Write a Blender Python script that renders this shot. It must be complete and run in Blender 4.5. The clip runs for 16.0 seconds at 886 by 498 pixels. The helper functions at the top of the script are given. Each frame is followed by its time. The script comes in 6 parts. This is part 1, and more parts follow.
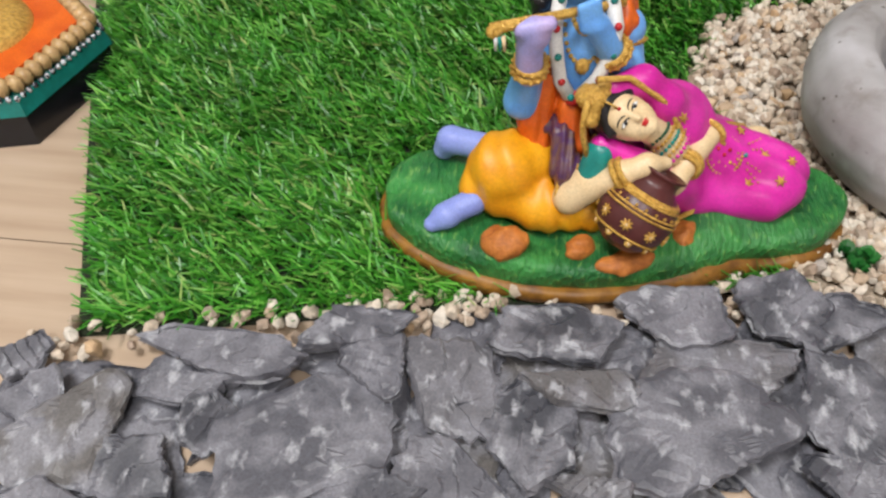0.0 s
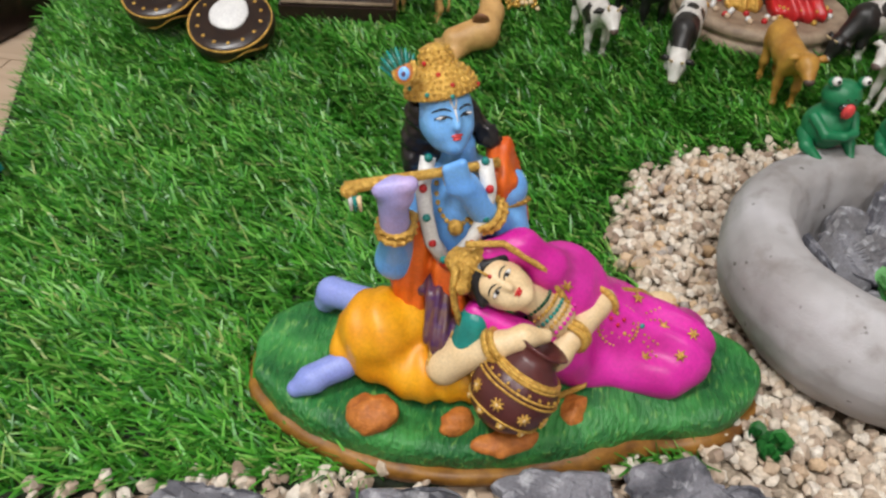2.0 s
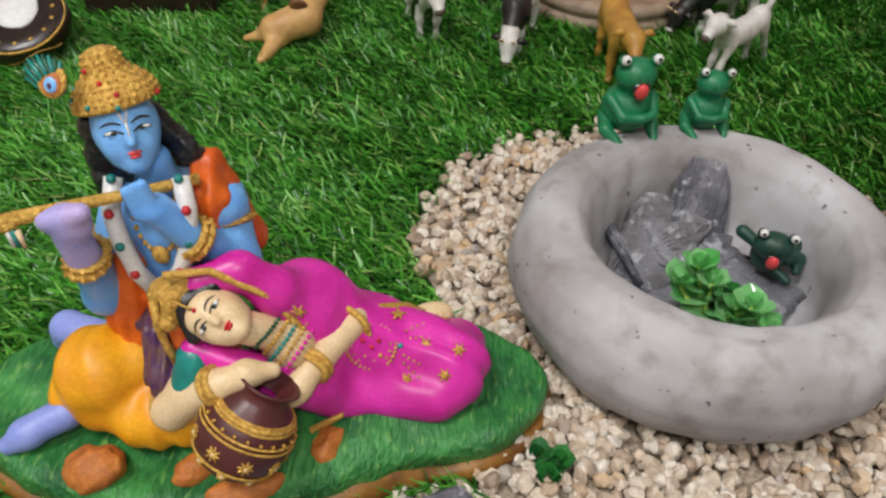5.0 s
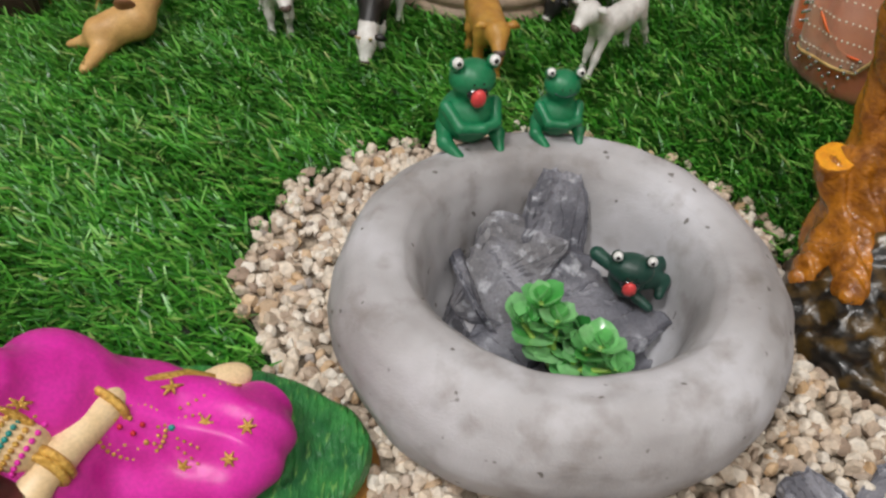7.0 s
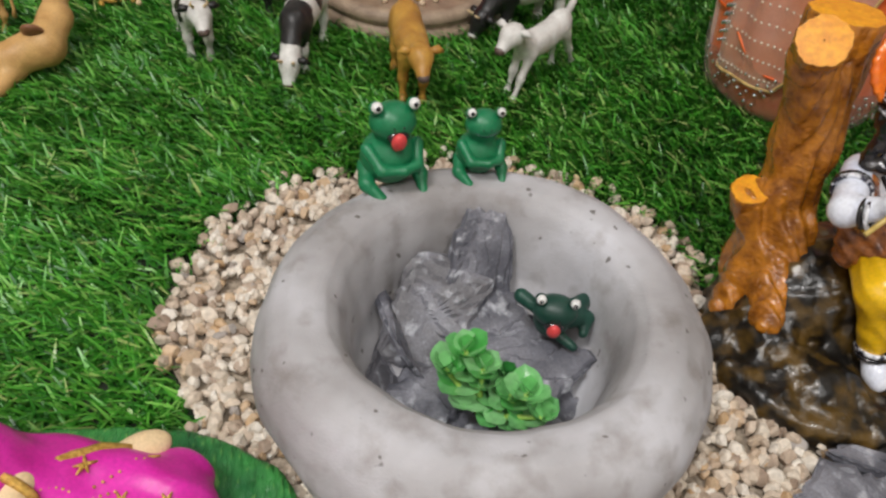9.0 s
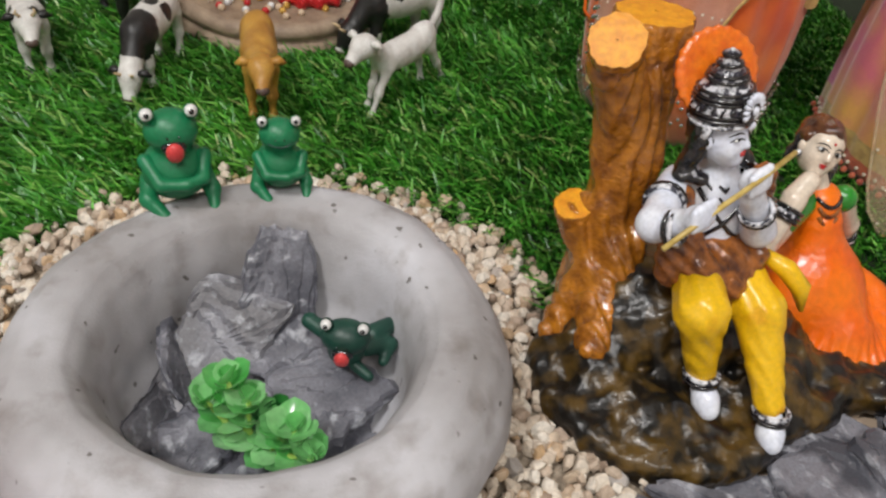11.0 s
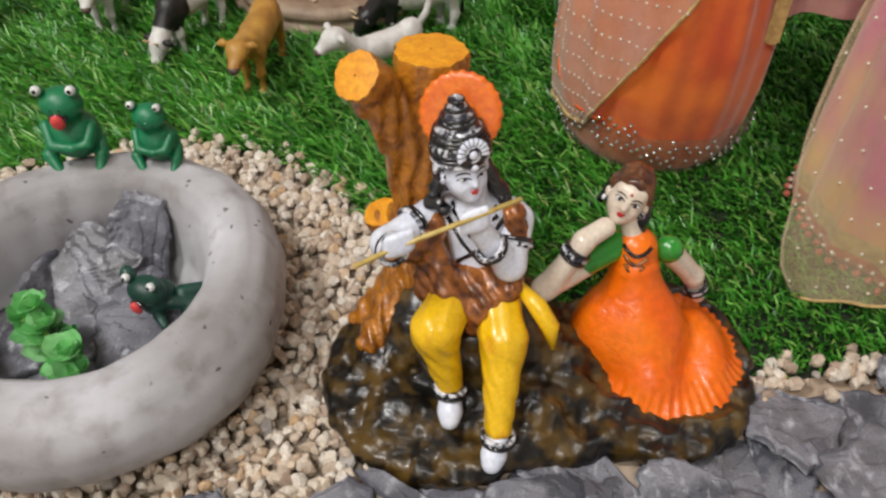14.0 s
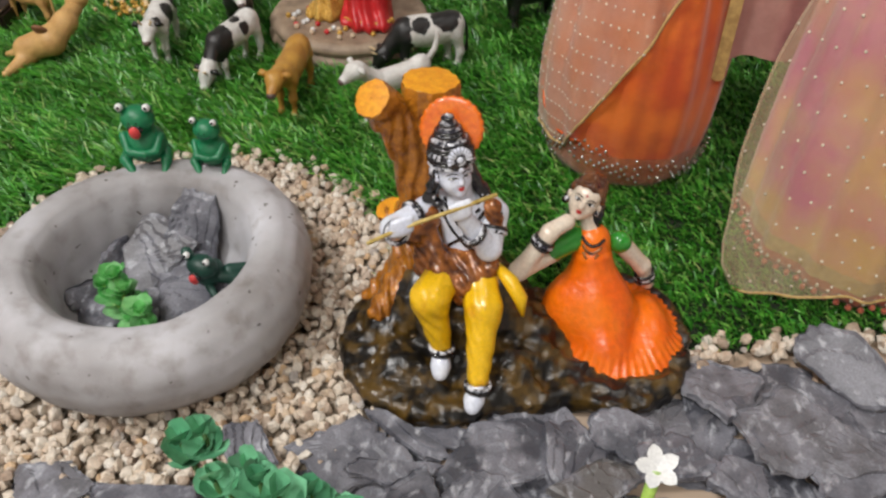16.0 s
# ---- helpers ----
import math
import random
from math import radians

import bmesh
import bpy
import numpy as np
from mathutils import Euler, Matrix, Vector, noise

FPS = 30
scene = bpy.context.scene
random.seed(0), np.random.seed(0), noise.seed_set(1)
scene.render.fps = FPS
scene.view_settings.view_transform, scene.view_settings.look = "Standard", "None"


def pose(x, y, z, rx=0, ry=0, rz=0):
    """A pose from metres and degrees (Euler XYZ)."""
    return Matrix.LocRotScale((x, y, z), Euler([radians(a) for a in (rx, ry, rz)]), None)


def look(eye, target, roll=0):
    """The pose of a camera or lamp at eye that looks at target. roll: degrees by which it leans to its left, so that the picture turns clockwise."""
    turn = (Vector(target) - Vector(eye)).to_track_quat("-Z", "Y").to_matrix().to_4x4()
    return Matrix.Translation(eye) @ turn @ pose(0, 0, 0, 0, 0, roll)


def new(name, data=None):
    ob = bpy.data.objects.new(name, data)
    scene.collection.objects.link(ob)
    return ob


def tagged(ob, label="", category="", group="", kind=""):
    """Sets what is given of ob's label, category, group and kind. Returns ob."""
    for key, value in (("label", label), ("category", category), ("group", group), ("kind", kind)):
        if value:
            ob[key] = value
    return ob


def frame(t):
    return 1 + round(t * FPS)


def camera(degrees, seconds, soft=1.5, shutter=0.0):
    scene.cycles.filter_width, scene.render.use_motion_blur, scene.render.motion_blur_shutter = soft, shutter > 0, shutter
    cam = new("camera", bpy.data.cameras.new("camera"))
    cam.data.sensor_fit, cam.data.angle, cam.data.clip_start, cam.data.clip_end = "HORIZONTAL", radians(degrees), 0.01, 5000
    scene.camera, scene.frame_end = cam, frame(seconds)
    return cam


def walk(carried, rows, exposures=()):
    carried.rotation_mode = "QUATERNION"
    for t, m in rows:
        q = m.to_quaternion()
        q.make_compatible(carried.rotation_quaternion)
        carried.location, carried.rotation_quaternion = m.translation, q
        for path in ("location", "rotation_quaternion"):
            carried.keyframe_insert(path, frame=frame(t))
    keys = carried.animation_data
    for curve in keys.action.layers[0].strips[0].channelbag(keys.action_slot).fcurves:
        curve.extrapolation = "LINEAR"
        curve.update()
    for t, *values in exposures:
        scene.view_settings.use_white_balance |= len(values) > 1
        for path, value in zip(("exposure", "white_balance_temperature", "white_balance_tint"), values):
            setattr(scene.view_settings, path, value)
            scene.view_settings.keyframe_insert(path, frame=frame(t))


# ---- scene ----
cam = camera(58.75, 16.0, 2.5)
PATH = [
    (0.0, (0.02263, -0.03451, 0.35312), (-0.00795, 0.3025, -0.01497), 1.08),
    (0.5, (0.0466, -0.00348, 0.33801), (0.01753, 0.35197, -0.01243), 2.42),
    (1.0, (0.06066, 0.00652, 0.3389), (0.03048, 0.37645, 0.00387), 3.24),
    (1.5, (0.06695, 0.01325, 0.34594), (0.0342, 0.39239, 0.02162), 3.41),
    (2.0, (0.08198, 0.0218, 0.34893), (0.04852, 0.40566, 0.03029), 3.49),
    (2.5, (0.08997, 0.02326, 0.34881), (0.05573, 0.40957, 0.03323), 3.19),
    (3.0, (0.10415, 0.02303, 0.34716), (0.07164, 0.40951, 0.0316), 3.07),
    (3.5, (0.11068, 0.03024, 0.34727), (0.08313, 0.41531, 0.02953), 3.0),
    (4.0, (0.13067, 0.04919, 0.34161), (0.11129, 0.43205, 0.02062), 3.04),
    (4.5, (0.15376, 0.06094, 0.33641), (0.14452, 0.44109, 0.01175), 3.13),
    (5.0, (0.17817, 0.07394, 0.33999), (0.17989, 0.45204, 0.01282), 3.28),
    (5.2, (0.18607, 0.07827, 0.34166), (0.19023, 0.45548, 0.01349), 3.2),
    (7.5, (0.24857, 0.14376, 0.31895), (0.29345, 0.51133, -0.01816), 4.4),
    (8.0, (0.24581, 0.13559, 0.34403), (0.29771, 0.49659, -0.00028), 4.97),
    (8.2, (0.24357, 0.14067, 0.34984), (0.29894, 0.50136, 0.00556), 5.11),
    (10.5, (0.3163, 0.16747, 0.32375), (0.41236, 0.53915, 0.0034), 7.49),
    (11.0, (0.34514, 0.16967, 0.32396), (0.43721, 0.54122, 0.00228), 7.27),
    (11.5, (0.3763, 0.16707, 0.34762), (0.45823, 0.53772, 0.02218), 7.02),
    (12.0, (0.41527, 0.15953, 0.36545), (0.48082, 0.52819, 0.0341), 6.92),
    (12.5, (0.46613, 0.16087, 0.37899), (0.50663, 0.52498, 0.03872), 6.41),
    (13.0, (0.49684, 0.16261, 0.3943), (0.50403, 0.5205, 0.04521), 5.14),
    (13.5, (0.54809, 0.1581, 0.40774), (0.5206, 0.51168, 0.05529), 3.24),
    (14.0, (0.57228, 0.15085, 0.38725), (0.52017, 0.50358, 0.03673), 1.88),
    (14.5, (0.56945, 0.13235, 0.38352), (0.50115, 0.48751, 0.03828), 0.89),
    (15.0, (0.59589, 0.11443, 0.37712), (0.52519, 0.47258, 0.03546), 1.0),
    (15.5, (0.60999, 0.08328, 0.41189), (0.54298, 0.44609, 0.07443), 1.61),
    (16.0, (0.60202, 0.05534, 0.44291), (0.53726, 0.42008, 0.1071), 1.93),
]
walk(cam, [(t, look(eye, target, roll)) for t, eye, target, roll in PATH], [(0.0, 0.0), (1.5, -0.05), (4.5, -0.22), (7.5, -0.12), (11.0, -0.12), (13.5, -0.05), (16.0, -0.08)])

# ---- room light: ceiling panels before and beside the display ----
world = bpy.data.worlds.new("room_world")
scene.world = world
world.use_nodes = True
world.node_tree.nodes["Background"].inputs[0].default_value = (0.9, 0.95, 1.0, 1)
world.node_tree.nodes["Background"].inputs[1].default_value = 0.03


def panel_light(x, y, z, sx, sy, watts, colour):
    data = bpy.data.lights.new("panel_light", "AREA")
    data.shape, data.size, data.size_y, data.energy, data.color = "RECTANGLE", sx, sy, watts, colour
    ob = new("panel_light", data)
    ob.matrix_world = pose(x, y, z)
    return ob


panel_light(-0.75, -0.35, 2.52, 0.6, 0.6, 60, (1.0, 0.985, 0.97))
panel_light(1.3, 1.1, 2.52, 0.6, 0.6, 8, (1.0, 0.985, 0.97))
# unseen fill, added on the viewer's side to brighten fronts and upright blades
panel_light(0.45, -1.3, 2.52, 0.6, 0.6, 41, (1.0, 0.985, 0.97))

# ---- materials ----


def nodes_of(name):
    m = bpy.data.materials.new(name)
    m.use_nodes = True
    nt = m.node_tree
    return m, nt, nt.nodes["Principled BSDF"]


def scaled_noise(nt, scale, detail=3.0, stretch=(1, 1, 1)):
    geo = nt.nodes.new("ShaderNodeNewGeometry")
    mul = nt.nodes.new("ShaderNodeVectorMath")
    mul.operation = "MULTIPLY"
    mul.inputs[1].default_value = stretch
    nt.links.new(geo.outputs["Position"], mul.inputs[0])
    n = nt.nodes.new("ShaderNodeTexNoise")
    n.inputs["Scale"].default_value = scale
    n.inputs["Detail"].default_value = detail
    nt.links.new(mul.outputs[0], n.inputs["Vector"])
    return n


def ramp(nt, source, stops):
    r = nt.nodes.new("ShaderNodeValToRGB")
    els = r.color_ramp.elements
    while len(els) < len(stops):
        els.new(0.5)
    for e, (p, c) in zip(els, stops):
        e.position, e.color = p, (*c, 1)
    nt.links.new(source, r.inputs[0])
    return r


def mixed(nt, fac, a, b, mode="MIX"):
    m = nt.nodes.new("ShaderNodeMix")
    m.data_type, m.blend_type = "RGBA", mode
    for sock, value in ((m.inputs[0], fac), (m.inputs[6], a), (m.inputs[7], b)):
        if isinstance(value, bpy.types.NodeSocket):
            nt.links.new(value, sock)
        elif isinstance(value, (int, float)):
            sock.default_value = value
        else:
            sock.default_value = (*value, 1)
    return m.outputs[2]


def bumped(nt, bsdf, source, strength, distance):
    b = nt.nodes.new("ShaderNodeBump")
    b.inputs["Strength"].default_value, b.inputs["Distance"].default_value = strength, distance
    nt.links.new(source, b.inputs["Height"])
    nt.links.new(b.outputs[0], bsdf.inputs["Normal"])


def paint(name, col, col2=None, rough=0.4, scale=90, fine=900, bump=0.3, depth=0.0004, metal=0.0, coat=0.0, edge=(0.35, 0.65)):
    """Painted or cast surface: two tones in patches, fine grain, slight relief."""
    m, nt, b = nodes_of(name)
    col2 = col2 or tuple(c * 0.72 for c in col)
    patch = scaled_noise(nt, scale, 4)
    grain = scaled_noise(nt, fine, 2)
    base = ramp(nt, patch.outputs["Fac"], [(edge[0], col2), (edge[1], col)]).outputs[0]
    g = ramp(nt, grain.outputs["Fac"], [(0.3, (0.82, 0.82, 0.82)), (0.7, (1, 1, 1))]).outputs[0]
    nt.links.new(mixed(nt, 1.0, base, g, "MULTIPLY"), b.inputs["Base Color"])
    b.inputs["Roughness"].default_value, b.inputs["Metallic"].default_value = rough, metal
    b.inputs["Coat Weight"].default_value, b.inputs["Coat Roughness"].default_value = coat, 0.06
    if bump:
        bumped(nt, b, grain.outputs["Fac"], bump, depth)
    return m


def random_tones(name, stops, rough, per_island, bump_scale=500, depth=0.0005, spec=0.5, blotch=0.3, trans=0.0):
    """Many alike pieces: the tone of each by chance, with blotches of its own."""
    m, nt, b = nodes_of(name)
    if per_island:
        rnd = nt.nodes.new("ShaderNodeNewGeometry").outputs["Random Per Island"]
    else:
        rnd = nt.nodes.new("ShaderNodeObjectInfo").outputs["Random"]
    base = ramp(nt, rnd, stops).outputs[0]
    n = scaled_noise(nt, bump_scale * 0.4, 4)
    g = ramp(nt, n.outputs["Fac"], [(0.3, (1 - blotch,) * 3), (0.7, (1, 1, 1))]).outputs[0]
    nt.links.new(mixed(nt, 1.0, base, g, "MULTIPLY"), b.inputs["Base Color"])
    b.inputs["Roughness"].default_value = rough
    b.inputs["Specular IOR Level"].default_value = spec
    if depth:
        f = scaled_noise(nt, bump_scale, 3)
        bumped(nt, b, f.outputs["Fac"], 0.5, depth)
    return m


BLADES = random_tones("turf_blades", [(0.0, (0.016, 0.13, 0.012)), (0.35, (0.05, 0.29, 0.022)), (0.7, (0.115, 0.46, 0.042)), (0.93, (0.25, 0.60, 0.10)), (1.0, (0.44, 0.52, 0.18))], 0.38, True, 60, 0, 0.6, 0.35)
MAT_BACK = paint("turf_backing", (0.02, 0.035, 0.012), (0.012, 0.016, 0.008), 0.9, 300)
PEBBLE_TONES = [(0.0, (0.38, 0.28, 0.21)), (0.2, (0.60, 0.48, 0.37)), (0.5, (0.73, 0.63, 0.51)), (0.8, (0.81, 0.75, 0.66)), (0.93, (0.60, 0.40, 0.22)), (1.0, (0.42, 0.38, 0.35))]
PEBBLE = random_tones("pebble_stone", PEBBLE_TONES, 0.6, False, 900, 0.0004)
PEBBLE_REST = random_tones("pebble_stone_mass", PEBBLE_TONES, 0.6, True, 900, 0.0004)
GRIT = paint("grit", (0.46, 0.38, 0.29), (0.24, 0.19, 0.14), 0.9, 400)


def slate_material():
    m, nt, b = nodes_of("slate")
    rnd = nt.nodes.new("ShaderNodeObjectInfo").outputs["Random"]
    tone = ramp(nt, rnd, [(0.0, (0.062, 0.064, 0.079)), (0.4, (0.103, 0.104, 0.125)), (0.75, (0.140, 0.140, 0.164)), (1.0, (0.130, 0.121, 0.116))]).outputs[0]
    big = scaled_noise(nt, 45, 6)
    streak = scaled_noise(nt, 130, 8, (1.0, 0.6, 1.6))
    fine = scaled_noise(nt, 700, 4)
    a = mixed(nt, ramp(nt, big.outputs["Fac"], [(0.44, (0, 0, 0)), (0.60, (0.8, 0.8, 0.8))]).outputs[0], tone, (0.25, 0.25, 0.285))
    c = mixed(nt, ramp(nt, streak.outputs["Fac"], [(0.57, (0, 0, 0)), (0.70, (0.85, 0.85, 0.85))]).outputs[0], a, (0.47, 0.48, 0.52))
    d = mixed(nt, 1.0, c, ramp(nt, fine.outputs["Fac"], [(0.3, (0.7, 0.7, 0.7)), (0.65, (1, 1, 1))]).outputs[0], "MULTIPLY")
    nt.links.new(d, b.inputs["Base Color"])
    b.inputs["Roughness"].default_value = 0.46
    bumped(nt, b, streak.outputs["Fac"], 0.6, 0.0016)
    return m


SLATE = slate_material()


def concrete_material():
    m, nt, b = nodes_of("cast_concrete")
    big, mid, fine = scaled_noise(nt, 14, 5), scaled_noise(nt, 60, 5), scaled_noise(nt, 800, 3)
    base = ramp(nt, big.outputs["Fac"], [(0.3, (0.26, 0.245, 0.243)), (0.5, (0.395, 0.385, 0.398)), (0.72, (0.58, 0.58, 0.62))]).outputs[0]
    dirt = ramp(nt, mid.outputs["Fac"], [(0.52, (1, 1, 1)), (0.72, (0.72, 0.69, 0.66))]).outputs[0]
    pits = ramp(nt, scaled_noise(nt, 160, 1).outputs["Fac"], [(0.22, (0.35, 0.33, 0.3)), (0.27, (1, 1, 1))]).outputs[0]
    c = mixed(nt, 1.0, mixed(nt, 1.0, base, dirt, "MULTIPLY"), pits, "MULTIPLY")
    nt.links.new(c, b.inputs["Base Color"])
    b.inputs["Roughness"].default_value = 0.72
    bumped(nt, b, fine.outputs["Fac"], 0.35, 0.0006)
    return m


CONCRETE = concrete_material()


def wood_floor_material():
    m, nt, b = nodes_of("pale_laminate")
    grain = scaled_noise(nt, 30, 6, (0.25, 3.0, 1.0))
    base = ramp(nt, grain.outputs["Fac"], [(0.3, (0.46, 0.345, 0.25)), (0.6, (0.54, 0.42, 0.315)), (0.8, (0.58, 0.46, 0.36))]).outputs[0]
    rnd = nt.nodes.new("ShaderNodeObjectInfo").outputs["Random"]
    nt.links.new(mixed(nt, 1.0, base, ramp(nt, rnd, [(0, (0.88, 0.86, 0.84)), (1, (1, 1, 1))]).outputs[0], "MULTIPLY"), b.inputs["Base Color"])
    b.inputs["Roughness"].default_value = 0.32
    bumped(nt, b, grain.outputs["Fac"], 0.1, 0.0005)
    return m


WOOD = wood_floor_material()
WALL = paint("wall_paint", (0.72, 0.71, 0.69), (0.68, 0.67, 0.65), 0.8, 3, 200)
CEIL = paint("ceiling_paint", (0.8, 0.8, 0.79), (0.77, 0.77, 0.76), 0.85, 3, 200)

BLUE = paint("blue_paint", (0.20, 0.50, 0.95), (0.14, 0.39, 0.90), 0.34, 60, 800, 0.1)
FOOTBLUE = paint("foot_blue", (0.30, 0.38, 0.80), (0.24, 0.30, 0.74), 0.45, 60, 800, 0.1)
LILAC = paint("lilac_paint", (0.50, 0.40, 0.72), (0.34, 0.36, 0.76), 0.45, 60, 800, 0.1)
BLACK = paint("black_paint", (0.012, 0.011, 0.014), None, 0.3, 80, 500, 0.5, 0.0008)
GOLD = paint("gold_paint", (0.88, 0.56, 0.13), (0.50, 0.26, 0.04), 0.30, 500, 1400, 0.9, 0.0011, 0.3)
YELLOW = paint("mustard_paint", (0.90, 0.43, 0.010), (0.76, 0.30, 0.008), 0.45, 50, 600, 0.15)
ORANGE = paint("orange_paint", (0.80, 0.15, 0.012), (0.62, 0.09, 0.008), 0.4, 50, 600, 0.15)
PINK = paint("magenta_paint", (0.74, 0.028, 0.42), (0.58, 0.014, 0.30), 0.36, 50, 600, 0.15)
CREAM = paint("cream_paint", (0.80, 0.62, 0.38), (0.74, 0.54, 0.30), 0.45, 60, 700, 0.1)
WHITE = paint("white_paint", (0.78, 0.78, 0.76), (0.68, 0.68, 0.68), 0.4, 200, 900, 0.15)
RED = paint("red_paint", (0.62, 0.02, 0.025), None, 0.35)
TEAL = paint("teal_paint", (0.01, 0.27, 0.24), None, 0.35)
DEEPTEAL = paint("deep_green_paint", (0.01, 0.10, 0.05), None, 0.35)
PURPLE = paint("purple_paint", (0.07, 0.02, 0.10), (0.15, 0.07, 0.05), 0.4, 200)
MAROON = paint("maroon_paint", (0.10, 0.022, 0.022), (0.07, 0.015, 0.016), 0.38, 70, 600, 0.2)
TERRA = paint("terracotta_paint", (0.58, 0.20, 0.035), (0.40, 0.12, 0.02), 0.6, 150, 600, 0.6, 0.001)
RIM = paint("ochre_rim", (0.33, 0.15, 0.022), (0.14, 0.055, 0.010), 0.5, 80, 500, 0.4)


def base_green():
    m, nt, b = nodes_of("painted_grass_green")
    stroke = scaled_noise(nt, 260, 4, (1.6, 0.45, 1.0))
    patch = scaled_noise(nt, 40, 3)
    base = ramp(nt, patch.outputs["Fac"], [(0.35, (0.012, 0.105, 0.030)), (0.65, (0.050, 0.27, 0.06))]).outputs[0]
    c = mixed(nt, ramp(nt, stroke.outputs["Fac"], [(0.58, (0, 0, 0)), (0.72, (0.75, 0.75, 0.75))]).outputs[0], base, (0.20, 0.42, 0.10))
    c = mixed(nt, ramp(nt, stroke.outputs["Fac"], [(0.28, (0.6, 0.6, 0.6)), (0.42, (0, 0, 0))]).outputs[0], c, (0.008, 0.07, 0.015))
    nt.links.new(c, b.inputs["Base Color"])
    b.inputs["Roughness"].default_value = 0.38
    bumped(nt, b, stroke.outputs["Fac"], 1.0, 0.0032)
    return m


BASE_GREEN = base_green()
BARK = paint("glossy_bark", (0.52, 0.19, 0.014), (0.22, 0.068, 0.007), 0.24, 130, 420, 0.7, 0.0020, 0.0, 0.5, (0.32, 0.64))
CUT = paint("cut_wood_paint", (0.84, 0.37, 0.012), (0.70, 0.26, 0.008), 0.5, 200, 500, 0.4, 0.0006, 0, 0.0)
ROCK = paint("glossy_rock", (0.10, 0.056, 0.010), (0.006, 0.005, 0.004), 0.36, 75, 260, 0.5, 0.0014, 0.0, 0.15, (0.44, 0.64))
PALE = paint("pale_blue_white", (0.84, 0.87, 0.95), (0.72, 0.76, 0.90), 0.25, 60, 500, 0.12, 0.0003, 0, 0.35)
IVORY = paint("ivory_gloss", (0.80, 0.70, 0.58), (0.74, 0.62, 0.50), 0.22, 60, 500, 0.1, 0.0004, 0, 0.6)
# brownish second tone paints crease shading into the yellow, in noise patches
LEGYELLOW = paint("glossy_yellow", (0.84, 0.50, 0.008), (0.66, 0.26, 0.008), 0.3, 45, 500, 0.15, 0.0005, 0, 0.25, (0.24, 0.42))
SKIRT = paint("glossy_orange", (0.94, 0.19, 0.003), (0.84, 0.12, 0.002), 0.32, 40, 240, 0.5, 0.0014, 0, 0.25)
COPPER = paint("copper_cloth", (0.42, 0.14, 0.028), (0.09, 0.026, 0.010), 0.24, 140, 500, 0.5, 0.001, 0.15, 0.5)
GREENG = paint("glossy_green", (0.03, 0.30, 0.03), None, 0.22, 60, 500, 0.2, 0.0004, 0, 0.6)
JET = paint("glossy_black", (0.01, 0.009, 0.012), None, 0.15, 60, 500, 0.4, 0.0008, 0, 0.7)
SILVER = paint("black_washed_white", (0.74, 0.75, 0.80), (0.02, 0.02, 0.035), 0.22, 260, 700, 0.8, 0.0012, 0, 0.5, (0.46, 0.56))
HAIRBROWN = paint("brown_hair_gloss", (0.16, 0.06, 0.02), (0.06, 0.02, 0.01), 0.25, 150, 500, 0.4, 0.001, 0, 0.5)
HALO = paint("halo_orange", (0.88, 0.20, 0.01), (0.75, 0.13, 0.008), 0.25, 200, 500, 0.4, 0.001, 0, 0.5)
STRAW = paint("straw_flute", (0.66, 0.50, 0.16), (0.46, 0.32, 0.08), 0.35, 200)

FROG = paint("frog_green_clay", (0.010, 0.20, 0.080), (0.008, 0.155, 0.058), 0.42, 60, 700, 0.2)
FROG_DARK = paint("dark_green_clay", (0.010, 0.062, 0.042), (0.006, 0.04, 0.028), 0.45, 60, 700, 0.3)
TONGUE = paint("coral_red_clay", (0.80, 0.075, 0.075), None, 0.4)
EYEWHITE = paint("eye_white", (0.80, 0.80, 0.78), None, 0.3)
COWHIDE = paint("cow_white", (0.74, 0.73, 0.70), (0.60, 0.58, 0.55), 0.5, 120, 800, 0.4)
COWBLACK = paint("cow_black", (0.016, 0.015, 0.015), None, 0.42, 100, 700, 0.4)
CALF = paint("calf_brown", (0.55, 0.30, 0.055), (0.40, 0.19, 0.035), 0.45, 60, 700, 0.4)
DOGTAN = paint("tan_hide", (0.66, 0.40, 0.15), (0.52, 0.29, 0.10), 0.5, 60, 700, 0.4)
DOGBROWN = paint("brown_patch", (0.24, 0.10, 0.045), None, 0.5, 100)
NOSE = paint("grey_nose", (0.12, 0.08, 0.07), None, 0.4)
TURNED = paint("weathered_wood_stand", (0.40, 0.30, 0.21), (0.24, 0.17, 0.12), 0.6, 60, 500, 0.5, 0.001)
LACQUER = paint("dark_brown_lacquer", (0.03, 0.016, 0.012), (0.016, 0.009, 0.008), 0.3, 90, 500, 0.3)
WAX = paint("white_wax", (0.80, 0.80, 0.80), (0.74, 0.74, 0.76), 0.5, 150, 600, 0.3)

# ---- mesh tools ----


